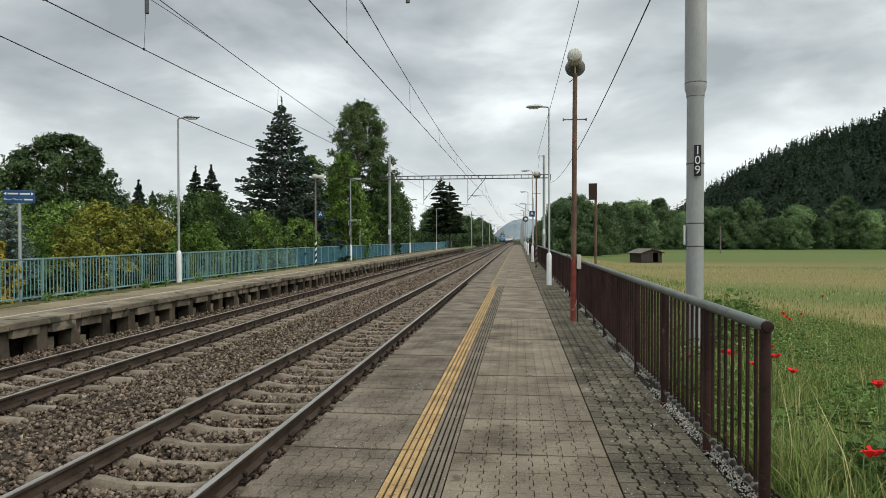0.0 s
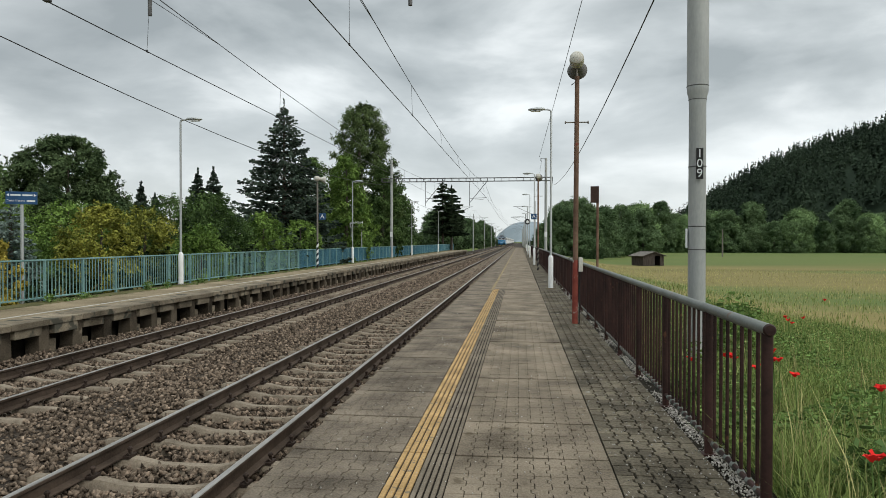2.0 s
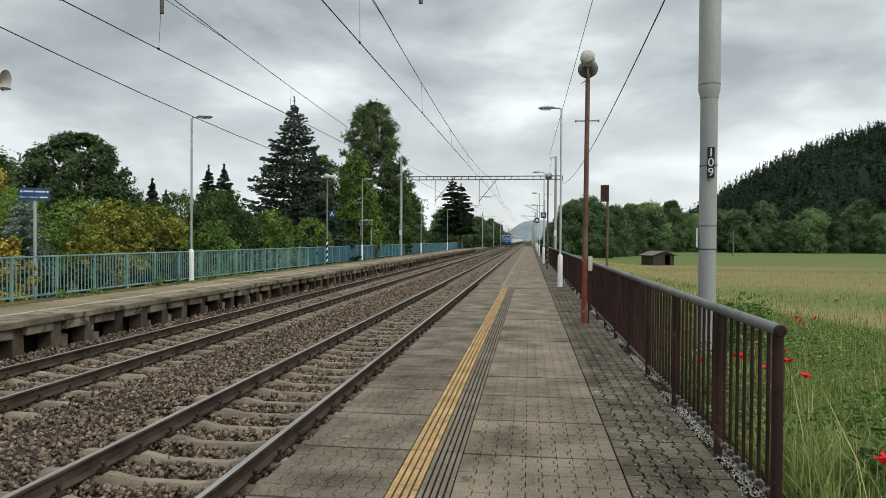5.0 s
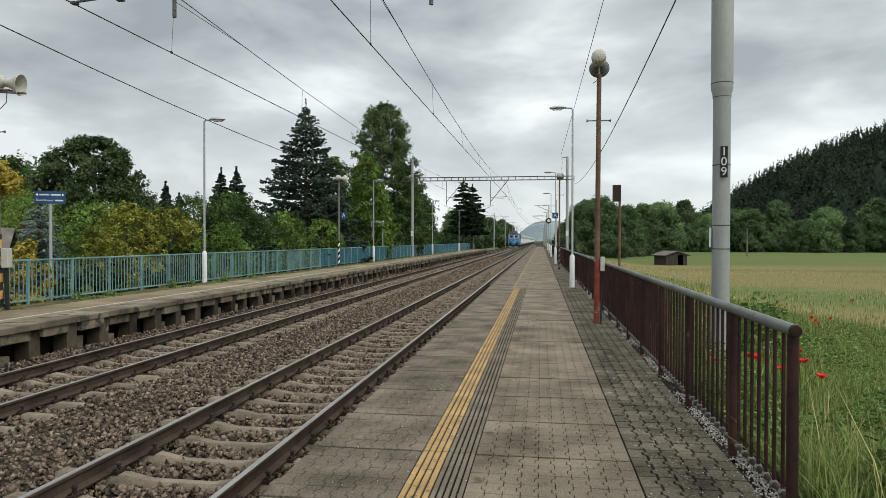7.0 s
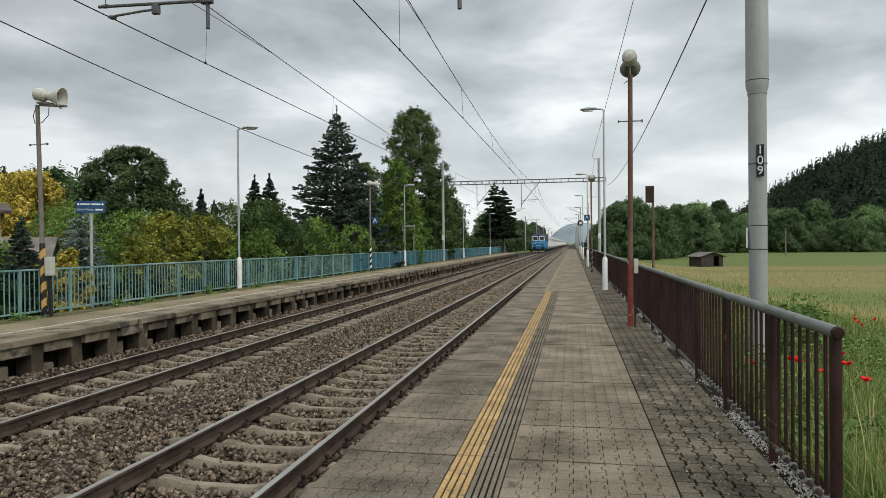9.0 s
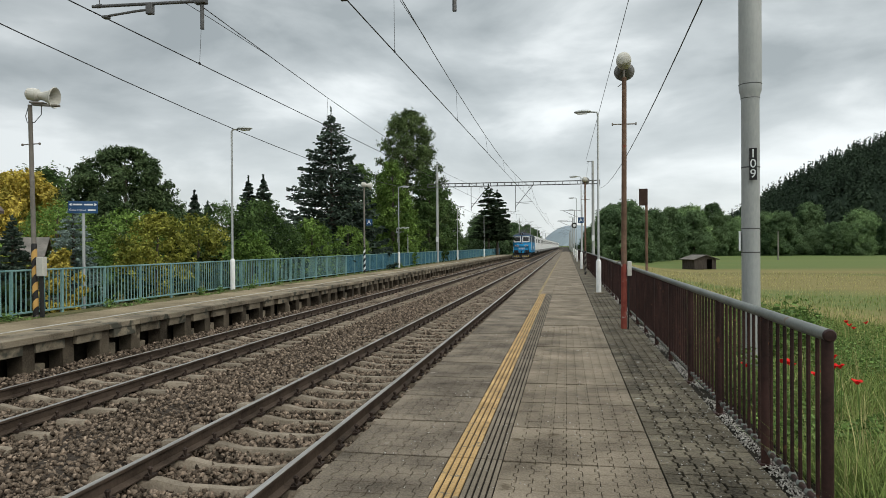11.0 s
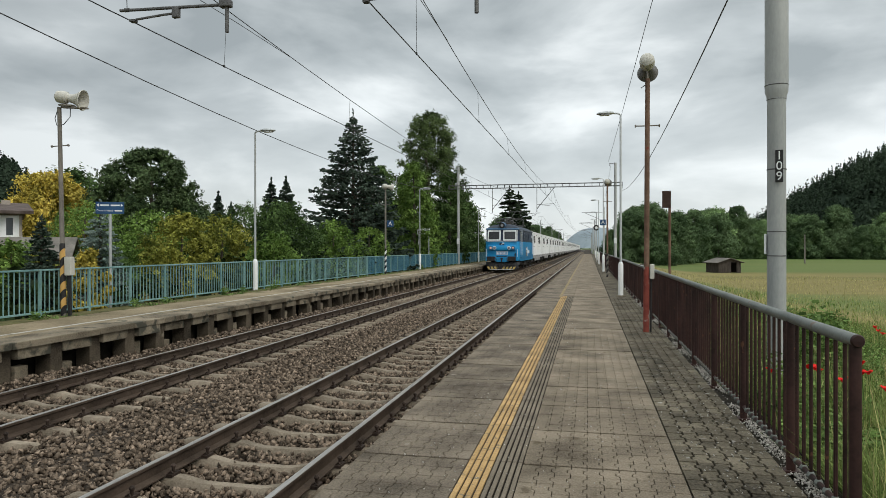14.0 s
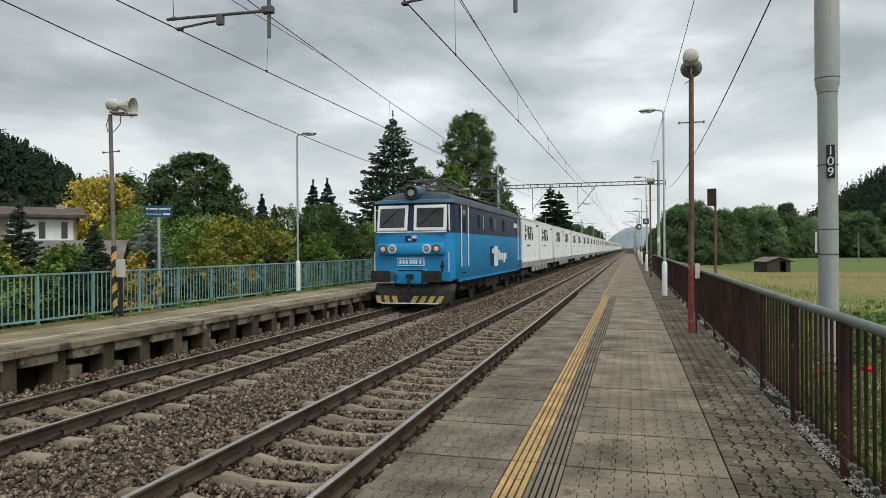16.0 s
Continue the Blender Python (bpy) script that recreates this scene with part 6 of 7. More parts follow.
DEEP_BLUE = mat("deep_blue_paint", (0.010, 0.055, 0.115), (0.02, 0.09, 0.17), scale=1.2, fine=18, rough=0.4, obj=True, spec=0.45)
WHEELS = []


def wheelset(parent, y, r, roll):
    m = Mesh()
    for s in (-1, 1):
        m.lathe([(0.09, -0.07), (r * 0.86, -0.05), (r * 0.9, -0.07), (r, -0.065), (r - 0.012, 0.05), (r + 0.03, 0.055), (r + 0.03, 0.075), (r * 0.85, 0.075), (r * 0.3, 0.03), (0.09, 0.08)] if s > 0 else [(0.09, 0.07), (r * 0.86, 0.05), (r * 0.9, 0.07), (r, 0.065), (r - 0.012, -0.05), (r + 0.03, -0.055), (r + 0.03, -0.075), (r * 0.85, -0.075), (r * 0.3, -0.03), (0.09, -0.08)], (s * 0.76 + s * 0.02, 0, 0), "x", 22)
        for k in range(6):
            a = k * math.pi / 3
            m.tube([(s * 0.83, 0.1 * math.cos(a), 0.1 * math.sin(a)), (s * 0.82, r * 0.8 * math.cos(a), r * 0.8 * math.sin(a))], 0.022, n=4)
    m.tube([(-0.76, 0, 0), (0.76, 0, 0)], 0.085, n=10)
    w = part("wheelset", m, STEEL_W, parent, "pair of spoked steel wheels on an axle", smooth=True)
    w.matrix_basis = pose(0, y, r)
    if roll:
        WHEELS.append((w, y * LOCO_SIZE, r * LOCO_SIZE))
    return w


def rounded(half, r, n=5):
    """Corner arc in the x-y plane for the cab's plan."""
    return [(half - r + r * math.sin(a), r - r * math.cos(a)) for a in (i * math.pi / 2 / n for i in range(n + 1))]


LOCO_SIZE = 1.05


def build_loco():
    """Electric engine; the origin is on rail level under its face."""
    root = thing("locomotive", "sky-blue and navy electric locomotive with white window frames", "locomotive")
    L, hw, r = 14.7, 1.43, 0.36

    def plan(h, inset=0.0, bulge=0.10, front=0.0):
        w = h - inset
        pts = []
        arc = rounded(w, r)
        n = 6
        # front face, slightly bowed, from middle to side
        face = [((w - r) * i / n, front + inset * 0.6 - bulge * (1 - (i / n) ** 2)) for i in range(n)]
        half = face + [(x, y + front + inset * 0.6) for x, y in arc]
        back = [(x, L - (y - 0.0)) for x, y in reversed(half)]
        right = half + back
        left = [(-x, y) for x, y in reversed(right)]
        return right + left

    def shell(levels):
        return Mesh().ring([[(x, y, z) for x, y in plan(hw, ins, bul, fr)] for z, ins, bul, fr in levels])

    part("lower_body", shell([(0.92, 0.03, 0.06, 0.03), (0.96, 0.0, 0.08, 0.0), (2.49, 0.0, 0.10, 0.0)]), SKY_BLUE, root, "sky-blue lower body", smooth=True)
    part("upper_body", shell([(2.49, 0.004, 0.10, 0.0), (2.56, 0.006, 0.10, 0.01), (3.46, 0.05, 0.10, 0.16)]), NAVY, root, "navy upper body", smooth=True)
    roof = shell([(3.46, 0.03, 0.13, 0.13), (3.50, 0.02, 0.14, 0.11), (3.60, 0.08, 0.14, 0.16), (3.78, 0.28, 0.12, 0.26), (3.92, 0.58, 0.10, 0.5), (3.98, 0.95, 0.05, 0.9)])
    part("roof", roof, ROOF_GREY, root, "dusty dark roof", smooth=True)
    def brow(z, ins, bul, fr, reach):
        pts = plan(hw, ins, bul, fr)
        k = len(pts)
        front = [pts[i] for i in list(range(k - 11, k)) + list(range(0, 11))]
        return [(x, y, z) for x, y in front]

    part("front_brow", Mesh().ring([brow(z, a, b, c, 0.42) for z, a, b, c in ((3.475, 0.0, 0.15, 0.10), (3.50, -0.02, 0.17, 0.09), (3.60, 0.03, 0.16, 0.11), (3.62, 0.07, 0.14, 0.14))], closed=False, caps=False), DEEP_BLUE, root, "blue brow over the cab windows", smooth=True)
    # headlight housing on the brow
    part("headlight_housing", Mesh().lathe([(0.30, 0.75), (0.27, 0.3), (0.25, 0.02), (0.23, 0.0)], (0, -0.02, 3.83), "y", 20), DEEP_BLUE, root, smooth=True)
    part("headlight_rim", Mesh().lathe([(0.23, 0.02), (0.235, -0.04), (0.20, -0.05), (0.18, -0.01)], (0, -0.03, 3.83), "y", 20), BLACK, root, smooth=True)
    part("headlight", Mesh().lathe([(0.12, 0.02), (0.11, -0.045), (0.0, -0.055)], (0, -0.03, 3.83), "y", 18), LAMP_OFF, root, "unlit round headlight", smooth=True)
    # windscreens: white frames, dark glass, wipers
    for s in (-1, 1):
        xc = s * 0.66
        f = part("windscreen_frame", Mesh().box(-0.56, 0.56, -0.045, 0.02, -0.44, 0.44, 0.03), FRAME_W, root, "broad white window frame")
        f.matrix_basis = pose(xc, -0.015, 2.99, -9, 0, s * 5)
        g = part("windscreen", Mesh().box(-0.455, 0.455, -0.058, -0.03, -0.33, 0.33, 0.02), CAB_GLASS, f, "dark windscreen")
        part("wiper", Mesh().tube([(0.28, -0.07, 0.33), (-0.1, -0.075, 0.0), (-0.34, -0.07, -0.26)], 0.012, n=5).tube([(-0.36, -0.072, -0.20), (0.0, -0.075, -0.06), (0.05, -0.075, -0.30)], 0.009, n=4), BLACK, f)
        # corner handrail strip and headlights
        part("grab_rail", Mesh().tube([(s * 1.31, 0.0, 2.56), (s * 1.30, -0.01, 3.42)], 0.025, n=6), FRAME_W, root)
        part("grab_rail", Mesh().tube([(s * 1.30, -0.07, 1.22), (s * 1.30, -0.07, 1.85)], 0.018, n=6), FRAME_W, root)
        for x, lit, lab in ((s * 0.93, True, "glowing warm lamp"), (s * 0.60, False, "unlit lamp")):
            part("lamp_rim", Mesh().lathe([(0.15, 0.06), (0.15, -0.03), (0.115, -0.04), (0.11, 0.0)], (x, -0.255, 1.96), "y", 18), FRAME_W if not lit else BAND, root, smooth=True)
            part("lamp", Mesh().lathe([(0.105 if not lit else 0.085, 0.0), (0.07, -0.025), (0.0, -0.04)], (x, -0.26, 1.96), "y", 16), LAMP_ON if lit else LAMP_OFF, root, lab, smooth=True)
    part("lamp_fairing", Mesh().box(-1.18, 1.18, -0.26, 0.05, 1.75, 2.15, 0.10), SKY_BLUE, root, smooth=True)
    part("belt_line", Mesh().box(-1.22, 1.22, -0.115, 0.0, 2.50, 2.545, 0.005), FRAME_W, root, "thin white line under the windows")
    part("badge", Mesh().box(-0.20, 0.0, -0.118, -0.06, 2.20, 2.40).box(0.04, 0.20, -0.118, -0.06, 2.20, 2.30), NAVY, root, "small dark and white emblem")
    part("badge_field", Mesh().box(0.04, 0.20, -0.117, -0.06, 2.31, 2.40).box(-0.08, 0.02, -0.121, -0.06, 2.24, 2.30), FRAME_W, root)
    pl = part("number_board", Mesh().box(-0.47, 0.47, -0.125, -0.05, 1.39, 1.665, 0.01), FRAME_W, root, "framed number board")
    part("board_field", Mesh().box(-0.44, 0.44, -0.13, -0.1, 1.42, 1.635), SKY_BLUE, pl)
    bars = Mesh()
    for i, x in enumerate((-0.36, -0.25, -0.14, 0.0, 0.10, 0.20, 0.34)):
        bars.box(x - 0.035, x + 0.035, -0.135, -0.12, 1.46, 1.60)
    part("figures", bars, FRAME_W, pl, "row of white bars")
    # front beam, buffers, coupling, hoses, plough
    part("buffer_beam", Mesh().box(-1.36, 1.36, -0.12, 0.25, 0.88, 1.22, 0.02), SKY_BLUE, root)
    part("front_skirt", Mesh().box(-0.55, 0.55, -0.16, 0.1, 0.78, 1.30, 0.04), SKY_BLUE, root)
    part("vent_grille", Mesh().box(-0.45, 0.45, -0.17, -0.1, 1.22, 1.27, 0.005), BLACK, root)
    for s in (-1, 1):
        b = part("buffer", Mesh().box(s * 0.87 - 0.34, s * 0.87 + 0.34, -0.66, -0.60, 0.87, 1.25, 0.02), BLACK, root, "black rectangular buffer plate")
        part("buffer_stem", Mesh().lathe([(0.12, -0.61), (0.12, -0.4), (0.15, -0.4), (0.15, -0.1)], (s * 0.87, 0, 1.05), "y", 14), BLACK, b)
    part("coupling", Mesh().tube([(0, -0.1, 1.06), (0, -0.34, 1.04), (0, -0.38, 0.86), (0, -0.32, 0.62)], 0.05, n=6).box(-0.1, 0.1, -0.36, -0.1, 1.0, 1.13, 0.02), BLACK, root, "black screw coupling")
    for x, sw in ((1.0, 0.2), (-0.5, 0.15), (0.42, 0.12)):
        part("brake_hose", Mesh().tube([(x, -0.2, 1.12), (x + 0.05, -0.36, 0.9), (x - sw, -0.40, 0.45), (x - sw * 2, -0.34, 0.5)], 0.028, n=6), BLACK, root)
    part("hose_cock", Mesh().tube([(1.12, -0.2, 1.55), (1.12, -0.24, 1.2)], 0.04, n=6).lathe([(0.07, -0.05), (0.07, 0.05)], (1.12, -0.22, 1.38), "y", 8), BLACK, root)
    part("red_tap", Mesh().tube([(-0.62, -0.2, 1.2), (-0.52, -0.24, 1.1)], 0.03, n=5), RED_OLD, root)
    rings = []
    for z, y, w in ((0.78, 0.05, 1.42), (0.55, -0.12, 1.42), (0.16, -0.30, 1.22)):
        rings.append([(-w, y + 0.35, z), (-w * 0.8, y, z), (w * 0.8, y, z), (w, y + 0.35, z), (w, y + 0.42, z), (-w, y + 0.42, z)])
    part("plough", Mesh().ring(rings), PLOUGH, root, "grey rail guard")
    for i in range(-4, 4):
        a, b = i * 0.29 + 0.03, i * 0.29 + 0.20
        k = 0.10 if i >= 0 else -0.10
        part("warning_stripe", Mesh().ring([[(a, y0, 0.17), (b, y0, 0.17), (b + k, y0 + 0.105, 0.40), (a + k, y0 + 0.105, 0.40)] for y0 in (-0.312, -0.298)]), PLOUGH_Y, root, "dirty yellow warning stripe")
    part("guard_gap", Mesh().box(-0.30, 0.0, -0.318, -0.1, 0.20, 0.62), BLACK, root)
    part("guard_edge", Mesh().box(-1.0, 1.0, -0.318, -0.28, 0.145, 0.175), FRAME_W, root)
    # sides
    for s in (-1, 1):
        x = s * hw
        for yy in (1.45, L - 1.45):
            d = part("cab_door", Mesh().box(x - 0.012, x + 0.012, yy - 0.38, yy + 0.38, 1.3, 3.42, 0.006), SKY_BLUE, root, "cab door")
            part("door_window", Mesh().box(x - 0.02, x + 0.02, yy - 0.24, yy + 0.24, 2.55, 3.3, 0.02), CAB_GLASS, d)
            part("door_top", Mesh().box(x - 0.016, x + 0.016, yy - 0.38, yy + 0.38, 2.49, 3.42), NAVY, d)
            for q in (-0.5, 0.5):
                part("grab_rail", Mesh().tube([(x + s * 0.05, yy + q, 1.35), (x + s * 0.05, yy + q, 3.45)], 0.024, n=6), FRAME_W, root)
            for z in (0.55, 0.8, 1.1):
                part("step", Mesh().box(x - 0.14, x + 0.02, yy - 0.25, yy + 0.25, z, z + 0.04), UNDER, root)
        for yy in (4.3, 6.6, 9.4):
            w = part("side_grille", Mesh().box(x - 0.01, x + s * 0.01 + 0.002, yy - 0.36, yy + 0.36, 2.72, 3.26, 0.01), NAVY, root)
            if yy in (4.3, 6.6):
                part("window_edge", Mesh().box(x - 0.01, x + s * 0.012 + 0.003, yy + 0.36, yy + 0.40, 2.72, 3.26), FRAME_W, root)
        part("white_rail", Mesh().tube([(x + s * 0.02, L - 0.35, 1.4), (x + s * 0.02, L - 0.35, 3.4)], 0.03, n=6), FRAME_W, root)
        part("emblem_block", Mesh().box(x - 0.01, x + s * 0.006 + 0.003, 6.0, 6.75, 1.2, 2.05), NAVY, root, "dark emblem block")
        part("emblem_field", Mesh().box(x - 0.01, x + s * 0.010 + 0.003, 6.8, 7.55, 1.2, 2.05).box(x - 0.01, x + s * 0.010 + 0.003, 6.3, 6.85, 1.75, 1.95), FRAME_W, root, "white emblem field")
        m = Mesh()
        for i, (h, z) in enumerate(((0.42, 1.45), (0.3, 1.45), (0.3, 1.45), (0.42, 1.32), (0.3, 1.45))):
            m.box(x - 0.01, x + s * 0.008 + 0.003, 7.75 + i * 0.4, 8.04 + i * 0.4, z, z + h)
        part("company_mark", m, FRAME_W, root, "row of white shapes")
        part("small_mark", Mesh().box(x - 0.01, x + s * 0.006 - s * 0.03, 11.9, 13.0, 2.98, 3.2), FRAME_W, root)
        part("solebar", Mesh().box(x - 0.10, x - 0.02 + (0.1 if s < 0 else 0), 0.9, L - 0.9, 0.82, 0.96), SKY_BLUE, root)
    part("rear_wall", Mesh().box(-1.3, 1.3, L - 0.12, L + 0.08, 1.0, 3.4, 0.03), NAVY, root)
    # running gear
    for yb in (3.45, L - 3.45):
        b = part("bogie", Mesh().box(-1.16, -0.98, yb - 2.0, yb + 2.0, 0.52, 0.86, 0.03).box(0.98, 1.16, yb - 2.0, yb + 2.0, 0.52, 0.86, 0.03).box(-1.1, 1.1, yb - 0.3, yb + 0.3, 0.45, 0.8), UNDER, root, "grimy bogie frame")
        for q in (-1.6, 1.6):
            for s in (-1, 1):
                part("axle_box", Mesh().box(s * 1.1 - 0.12, s * 1.1 + 0.12, yb + q - 0.2, yb + q + 0.2, 0.42, 0.82, 0.04), UNDER, b)
                part("spring", Mesh().tube([(s * 1.14, yb + q + 0.42, 0.5), (s * 1.14, yb + q + 0.42, 0.88)], 0.09, n=8), UNDER, b)
            wheelset(root, yb + q, 0.605, True)
    part("underfloor_box", Mesh().box(-1.25, 1.25, 6.0, 8.7, 0.35, 0.9, 0.05), UNDER, root)
    part("air_tank", Mesh().tube([(1.1, 5.7, 0.62), (1.1, 6.6, 0.62)], 0.18, n=10), UNDER, root)
    # roof gear
    for x in (-0.62, 0.62):
        part("roof_walkway", Mesh().box(x - 0.14, x + 0.14, 3.4, L - 3.4, 4.02, 4.06), BAND, root)
        for yy in np.arange(3.5, L - 3.4, 1.1):
            part("walkway_leg", Mesh().box(x - 0.02, x + 0.02, yy, yy + 0.04, 3.88, 4.03), BAND, root)
    part("roof_busbar", Mesh().tube([(0, 3.2, 4.28), (0, L - 3.2, 4.28)], 0.022, n=5), BAND, root)
    for yy in np.arange(3.6, L - 3, 1.2):
        part("roof_insulator", Mesh().lathe([(0.08, 0), (0.05, 0.05), (0.08, 0.1), (0.05, 0.16), (0.03, 0.26)], (0, yy, 4.0), n=8), INSUL, root)
    part("roof_box", Mesh().box(-0.5, 0.5, 6.4, 8.2, 3.95, 4.16, 0.04), ROOF_GREY, root)
    part("roof_horn", Mesh().tube([(-0.35, 0.7, 4.12), (-0.35, 1.1, 4.12)], [0.07, 0.03], n=8).tube([(0.3, 0.7, 4.1), (0.3, 1.1, 4.1)], [0.06, 0.03], n=8), BAND, root)
    # pantographs: folded in front, raised behind
    def pantograph(yc, z_head, half, name, lab):
        p = part(name, Mesh().box(-0.75, 0.75, yc - 1.0, yc - 0.94, 4.16, 4.22).box(-0.75, 0.75, yc + 0.94, yc + 1.0, 4.16, 4.22).box(-0.78, -0.72, yc - 1, yc + 1, 4.16, 4.22).box(0.72, 0.78, yc - 1, yc + 1, 4.16, 4.22), BAND, root, lab)
        zm = 4.22 + (z_head - 4.22) * 0.48
        for s in (-1, 1):
            for e in (-1, 1):
                part("arm", Mesh().tube([(s * 0.62, yc + e * 0.5, 4.22), (s * 0.55, yc + e * half, zm), (s * 0.25, yc + e * 0.06, z_head - 0.1)], 0.022, n=5), BAND, p)
        for e in (-1, 1):
            part("cross_tube", Mesh().tube([(-0.55, yc + e * half, zm), (0.55, yc + e * half, zm)], 0.02, n=5), BAND, p)
            part("brace", Mesh().tube([(-0.62, yc + e * 0.5, 4.22), (0.55, yc + e * half, zm)], 0.012, n=4), BAND, p)
        h = Mesh()
        for e in (-0.16, 0.16):
            h.tube([(-0.95, yc + e, z_head - 0.22), (-0.72, yc + e, z_head - 0.03), (-0.6, yc + e, z_head), (0.6, yc + e, z_head), (0.72, yc + e, z_head - 0.03), (0.95, yc + e, z_head - 0.22)], 0.022, n=5)
        h.tube([(-0.25, yc - 0.16, z_head - 0.06), (-0.25, yc + 0.16, z_head - 0.06)], 0.02, n=4).tube([(0.25, yc - 0.16, z_head - 0.06), (0.25, yc + 0.16, z_head - 0.06)], 0.02, n=4)
        part("contact_head", h, BAND, p)
    pantograph(2.6, 4.52, 1.35, "pantograph_folded", "folded pantograph on the front of the roof")
    pantograph(L - 2.6, 5.62, 1.05, "pantograph_raised", "raised pantograph touching the contact wire")
    # drawn at 2.86 m width; the engine is a twentieth larger
    for ob in root.children_recursive:
        ob.data.transform(Matrix.Scale(LOCO_SIZE, 4))
        ob.matrix_basis.translation = ob.matrix_basis.translation * LOCO_SIZE
    return root


def build_wagon():
    """Low container flat wagon, origin on rail level at its front end."""
    r = thing("container_wagon", "low grey container flat wagon", "wagon", group="train wagons")
    W = 17.05
    part("main_frame", Mesh().box(-1.25, -1.05, 0.5, W - 0.5, 0.88, 1.16).box(1.05, 1.25, 0.5, W - 0.5, 0.88, 1.16).box(-1.2, 1.2, 0.45, 0.65, 0.85, 1.2).box(-1.2, 1.2, W - 0.65, W - 0.45, 0.85, 1.2), WAGON_M, r)
    for s in (-1, 1):
        for i in range(5):
            y = 5.2 + i * 1.7
            part("side_pocket", Mesh().box(s * 1.22 - 0.05, s * 1.22 + 0.05, y - 0.55, y + 0.55, 0.55, 0.95, 0.02), WAGON_M, r)
    for yb in (2.4, W - 2.4):
        b = part("bogie", Mesh().box(-1.12, -0.95, yb - 1.3, yb + 1.3, 0.40, 0.72, 0.03).box(0.95, 1.12, yb - 1.3, yb + 1.3, 0.40, 0.72, 0.03).box(-1.0, 1.0, yb - 0.25, yb + 0.25, 0.5, 0.86), UNDER, r, "grimy two-axle bogie")
        for q in (-0.9, 0.9):
            wheelset(r, yb + q, 0.46, False)
    for s in (-0.87, 0.87):
        for y, d in ((0.45, -1), (W - 0.45, 1)):
            part("buffer", Mesh().lathe([(0.1, 0), (0.1, d * 0.4), (0.22, d * 0.42), (0.22, d * 0.46)], (s, y, 1.05), "y", 12), UNDER, r)
    return r


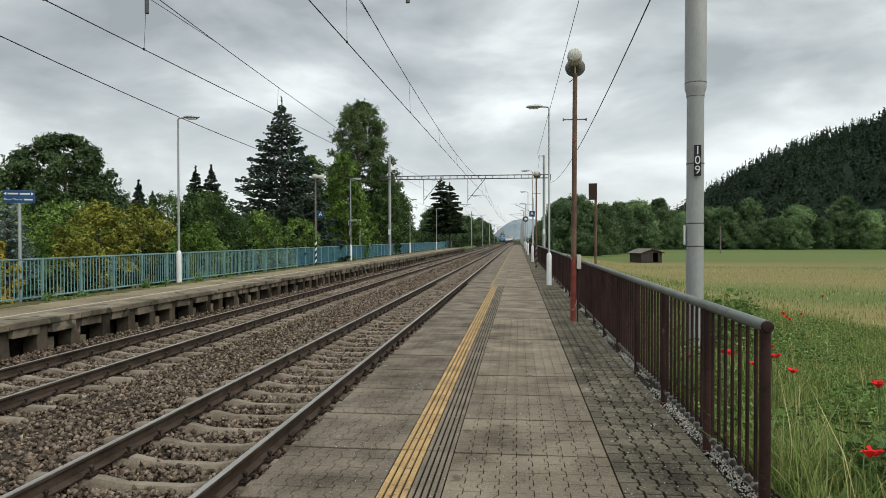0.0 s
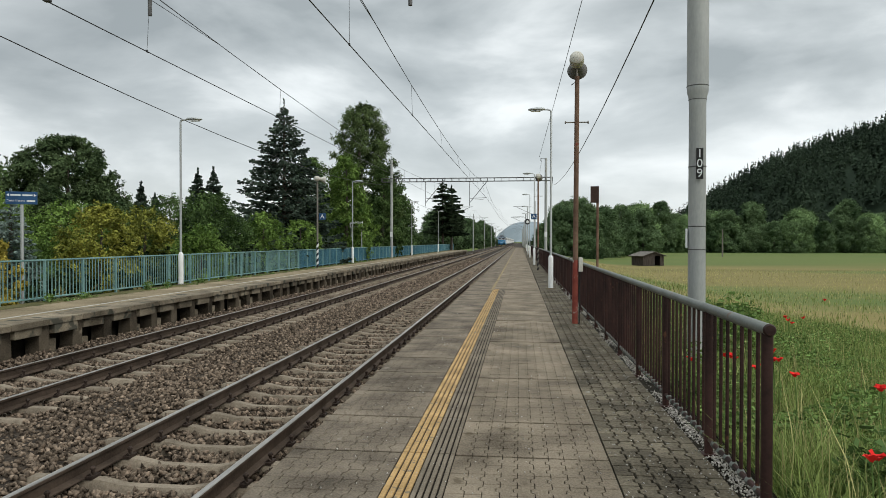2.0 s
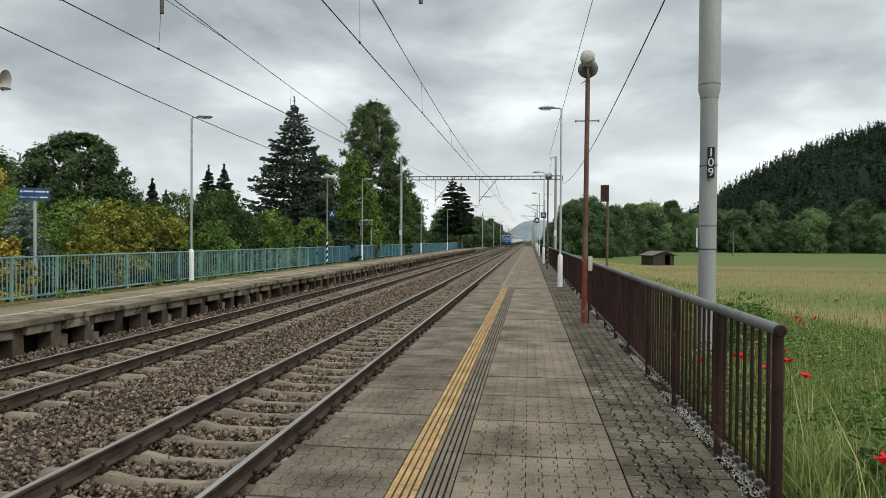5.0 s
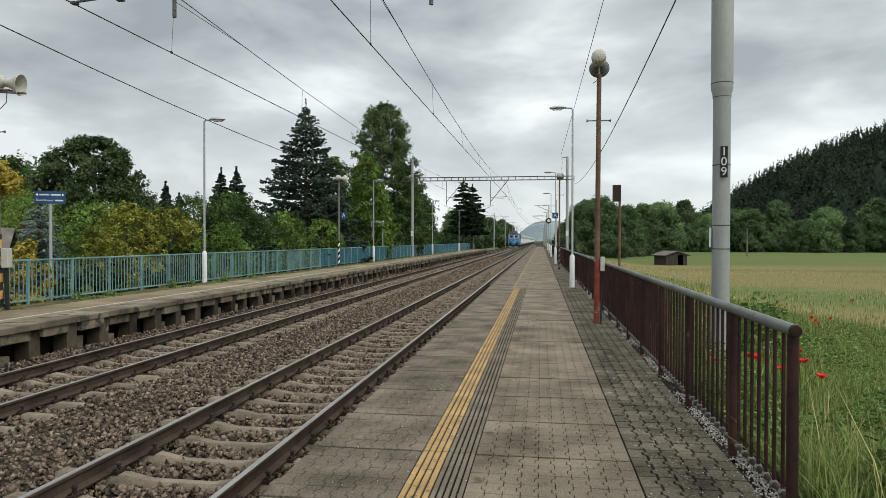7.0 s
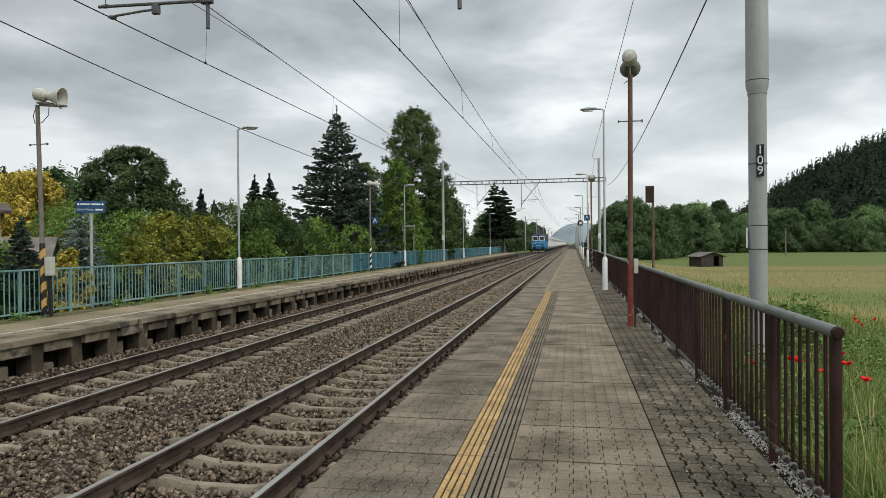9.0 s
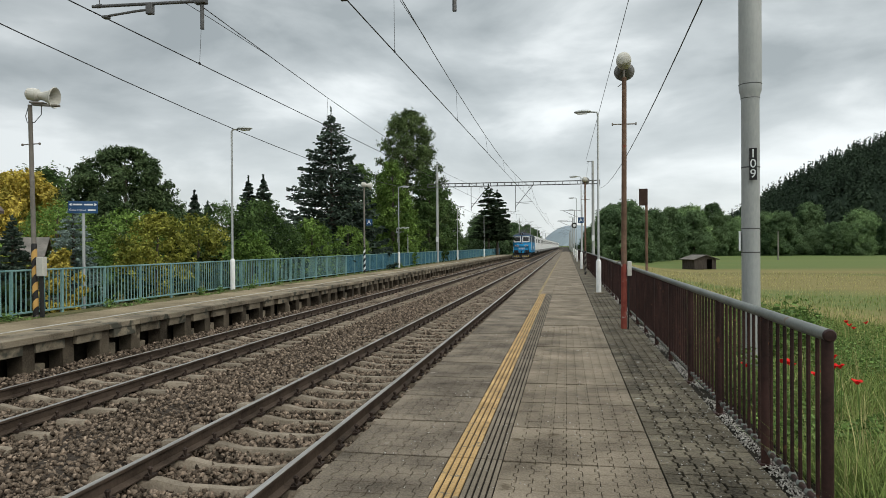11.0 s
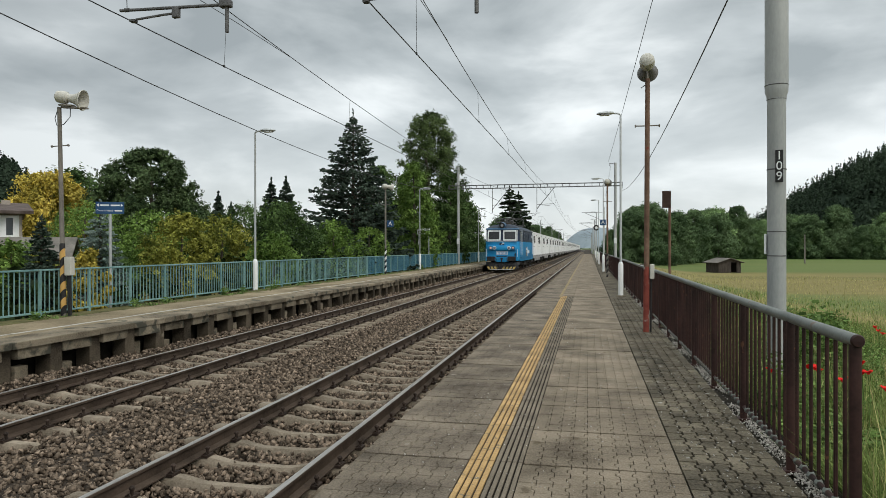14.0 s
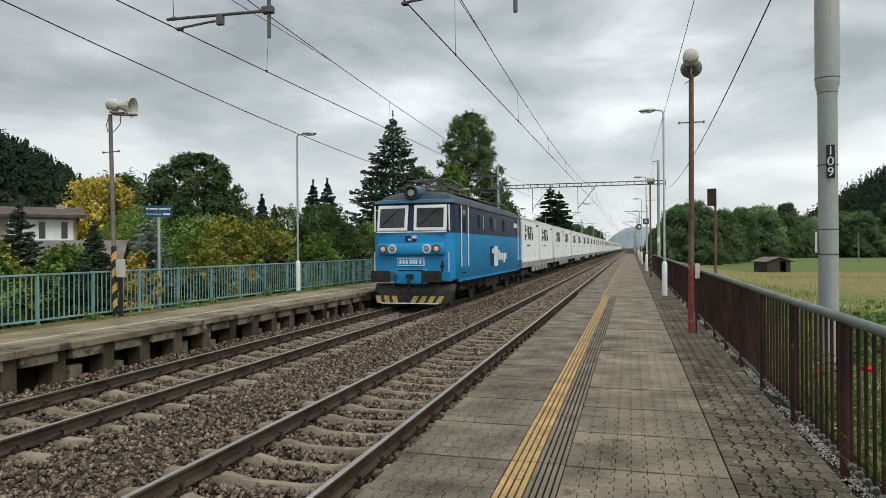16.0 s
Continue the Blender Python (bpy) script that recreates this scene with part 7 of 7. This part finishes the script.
def build_container():
    r = thing("container", "white corrugated freight container with dark printing", "container", group="train containers")
    C, hw, z0, z1 = 7.82, 1.25, 1.18, 3.90
    part("corner_frame", Mesh().box(-hw, hw, 0, 0.12, z0, z0 + 0.16, 0.01).box(-hw, hw, C - 0.12, C, z0, z0 + 0.16, 0.01).box(-hw, -hw + 0.12, 0, C, z0, z0 + 0.16, 0.01).box(hw - 0.12, hw, 0, C, z0, z0 + 0.16, 0.01)
         .box(-hw, -hw + 0.12, 0, 0.14, z0, z1, 0.01).box(hw - 0.12, hw, 0, 0.14, z0, z1, 0.01).box(-hw, -hw + 0.12, C - 0.14, C, z0, z1, 0.01).box(hw - 0.12, hw, C - 0.14, C, z0, z1, 0.01)
         .box(-hw, hw, 0, 0.12, z1 - 0.12, z1, 0.01).box(-hw, hw, C - 0.12, C, z1 - 0.12, z1, 0.01).box(-hw, -hw + 0.1, 0, C, z1 - 0.1, z1, 0.01).box(hw - 0.1, hw, 0, C, z1 - 0.1, z1, 0.01), CONT_W, r)
    n = 34
    for s in (-1, 1):
        pts = []
        for i in range(n):
            a = 0.14 + (C - 0.28) * i / n
            w = (C - 0.28) / n
            pts += [(s * (hw - 0.025), a), (s * (hw - 0.025), a + w * 0.4), (s * (hw - 0.05), a + w * 0.5), (s * (hw - 0.05), a + w * 0.9)]
        v = [(x, y, z) for z in (z0 + 0.16, z1 - 0.1) for x, y in pts]
        k = len(pts)
        part("side_panel", (v, [(i, i + 1, k + i + 1, k + i) for i in range(k - 1)]), CONT_W, r)
        x = s * (hw - 0.012)
        m = Mesh()
        for y, w, a, b in ((1.35, 0.22, 3.05, 3.45), (1.35, 0.3, 2.55, 2.9), (2.0, 0.16, 2.75, 2.9), (2.0, 0.16, 3.1, 3.25), (2.45, 0.5, 2.95, 3.42), (2.75, 0.5, 2.6, 3.0), (3.5, 0.2, 2.6, 3.42), (3.3, 0.6, 3.25, 3.42), (4.2, 0.55, 2.6, 3.0), (4.2, 0.2, 3.0, 3.42)):
            part("printed_mark", Mesh().box(x - 0.012, x + 0.012, y, y + w, a, b), CONT_TXT, r, "dark printed bar")
        for a, b, c, d in ((2.2, 3.4, 2.18, 2.26), (6.3, 7.3, 3.5, 3.6)):
            part("printed_line", Mesh().box(x - 0.011, x + 0.011, a, b, c, d), CONT_TXT, r)
    for y in (0.03, C - 0.06):
        part("end_wall", Mesh().box(-hw + 0.1, hw - 0.1, y, y + 0.03, z0 + 0.1, z1 - 0.1), CONT_W, r)
    part("top_panel", Mesh().box(-hw + 0.1, hw - 0.1, 0.1, C - 0.1, z1 - 0.06, z1 - 0.03), CONT_W, r)
    for x in (-0.75, -0.25, 0.25, 0.75):
        part("lock_rod", Mesh().tube([(x, 0.0, z0 + 0.1), (x, 0.0, z1 - 0.1)], 0.022, n=6), GALV, r)
    return r


SPEED, FRONT_END = 18.0, 22.2
TRAIN = []


def build_train():
    loco = build_loco()
    TRAIN.append((loco, 0.0))
    w0, c0 = build_wagon(), build_container()
    first = 16.3
    for i in range(25):
        y = first + i * 17.25
        w = w0 if i == 0 else copy_thing(w0, Matrix())
        TRAIN.append((w, y - 0.2))
        for j in range(2):
            c = c0 if i == j == 0 else copy_thing(c0, Matrix())
            TRAIN.append((c, y + 0.30 + j * 8.06))


def motions():
    times = [0.0, 0.1] + [0.5 * k for k in range(1, 32)] + [15.9, 16.0]
    for ob, off in TRAIN:
        walk(ob, [(t, pose(TRACK_B, FRONT_END + SPEED * (16.0 - t) + off, RAIL_Z)) for t in times])
    for w, y, r in WHEELS:
        walk(w, [(k / 30, pose(0, y, r, math.degrees(SPEED * k / 30 / r) % 360, 0, 0)) for k in range(0, 481)])


build_ground()
build_hills()
build_track_bed()
build_rails()
build_platform_far()
build_fence_far()
build_lamps()
build_loudspeakers()
build_signs()
build_overhead()
build_shed()
build_house()
build_train()
build_trees()
build_grass()
build_weeds()
build_sleepers()
build_railing_near()
build_platform_near()
motions()
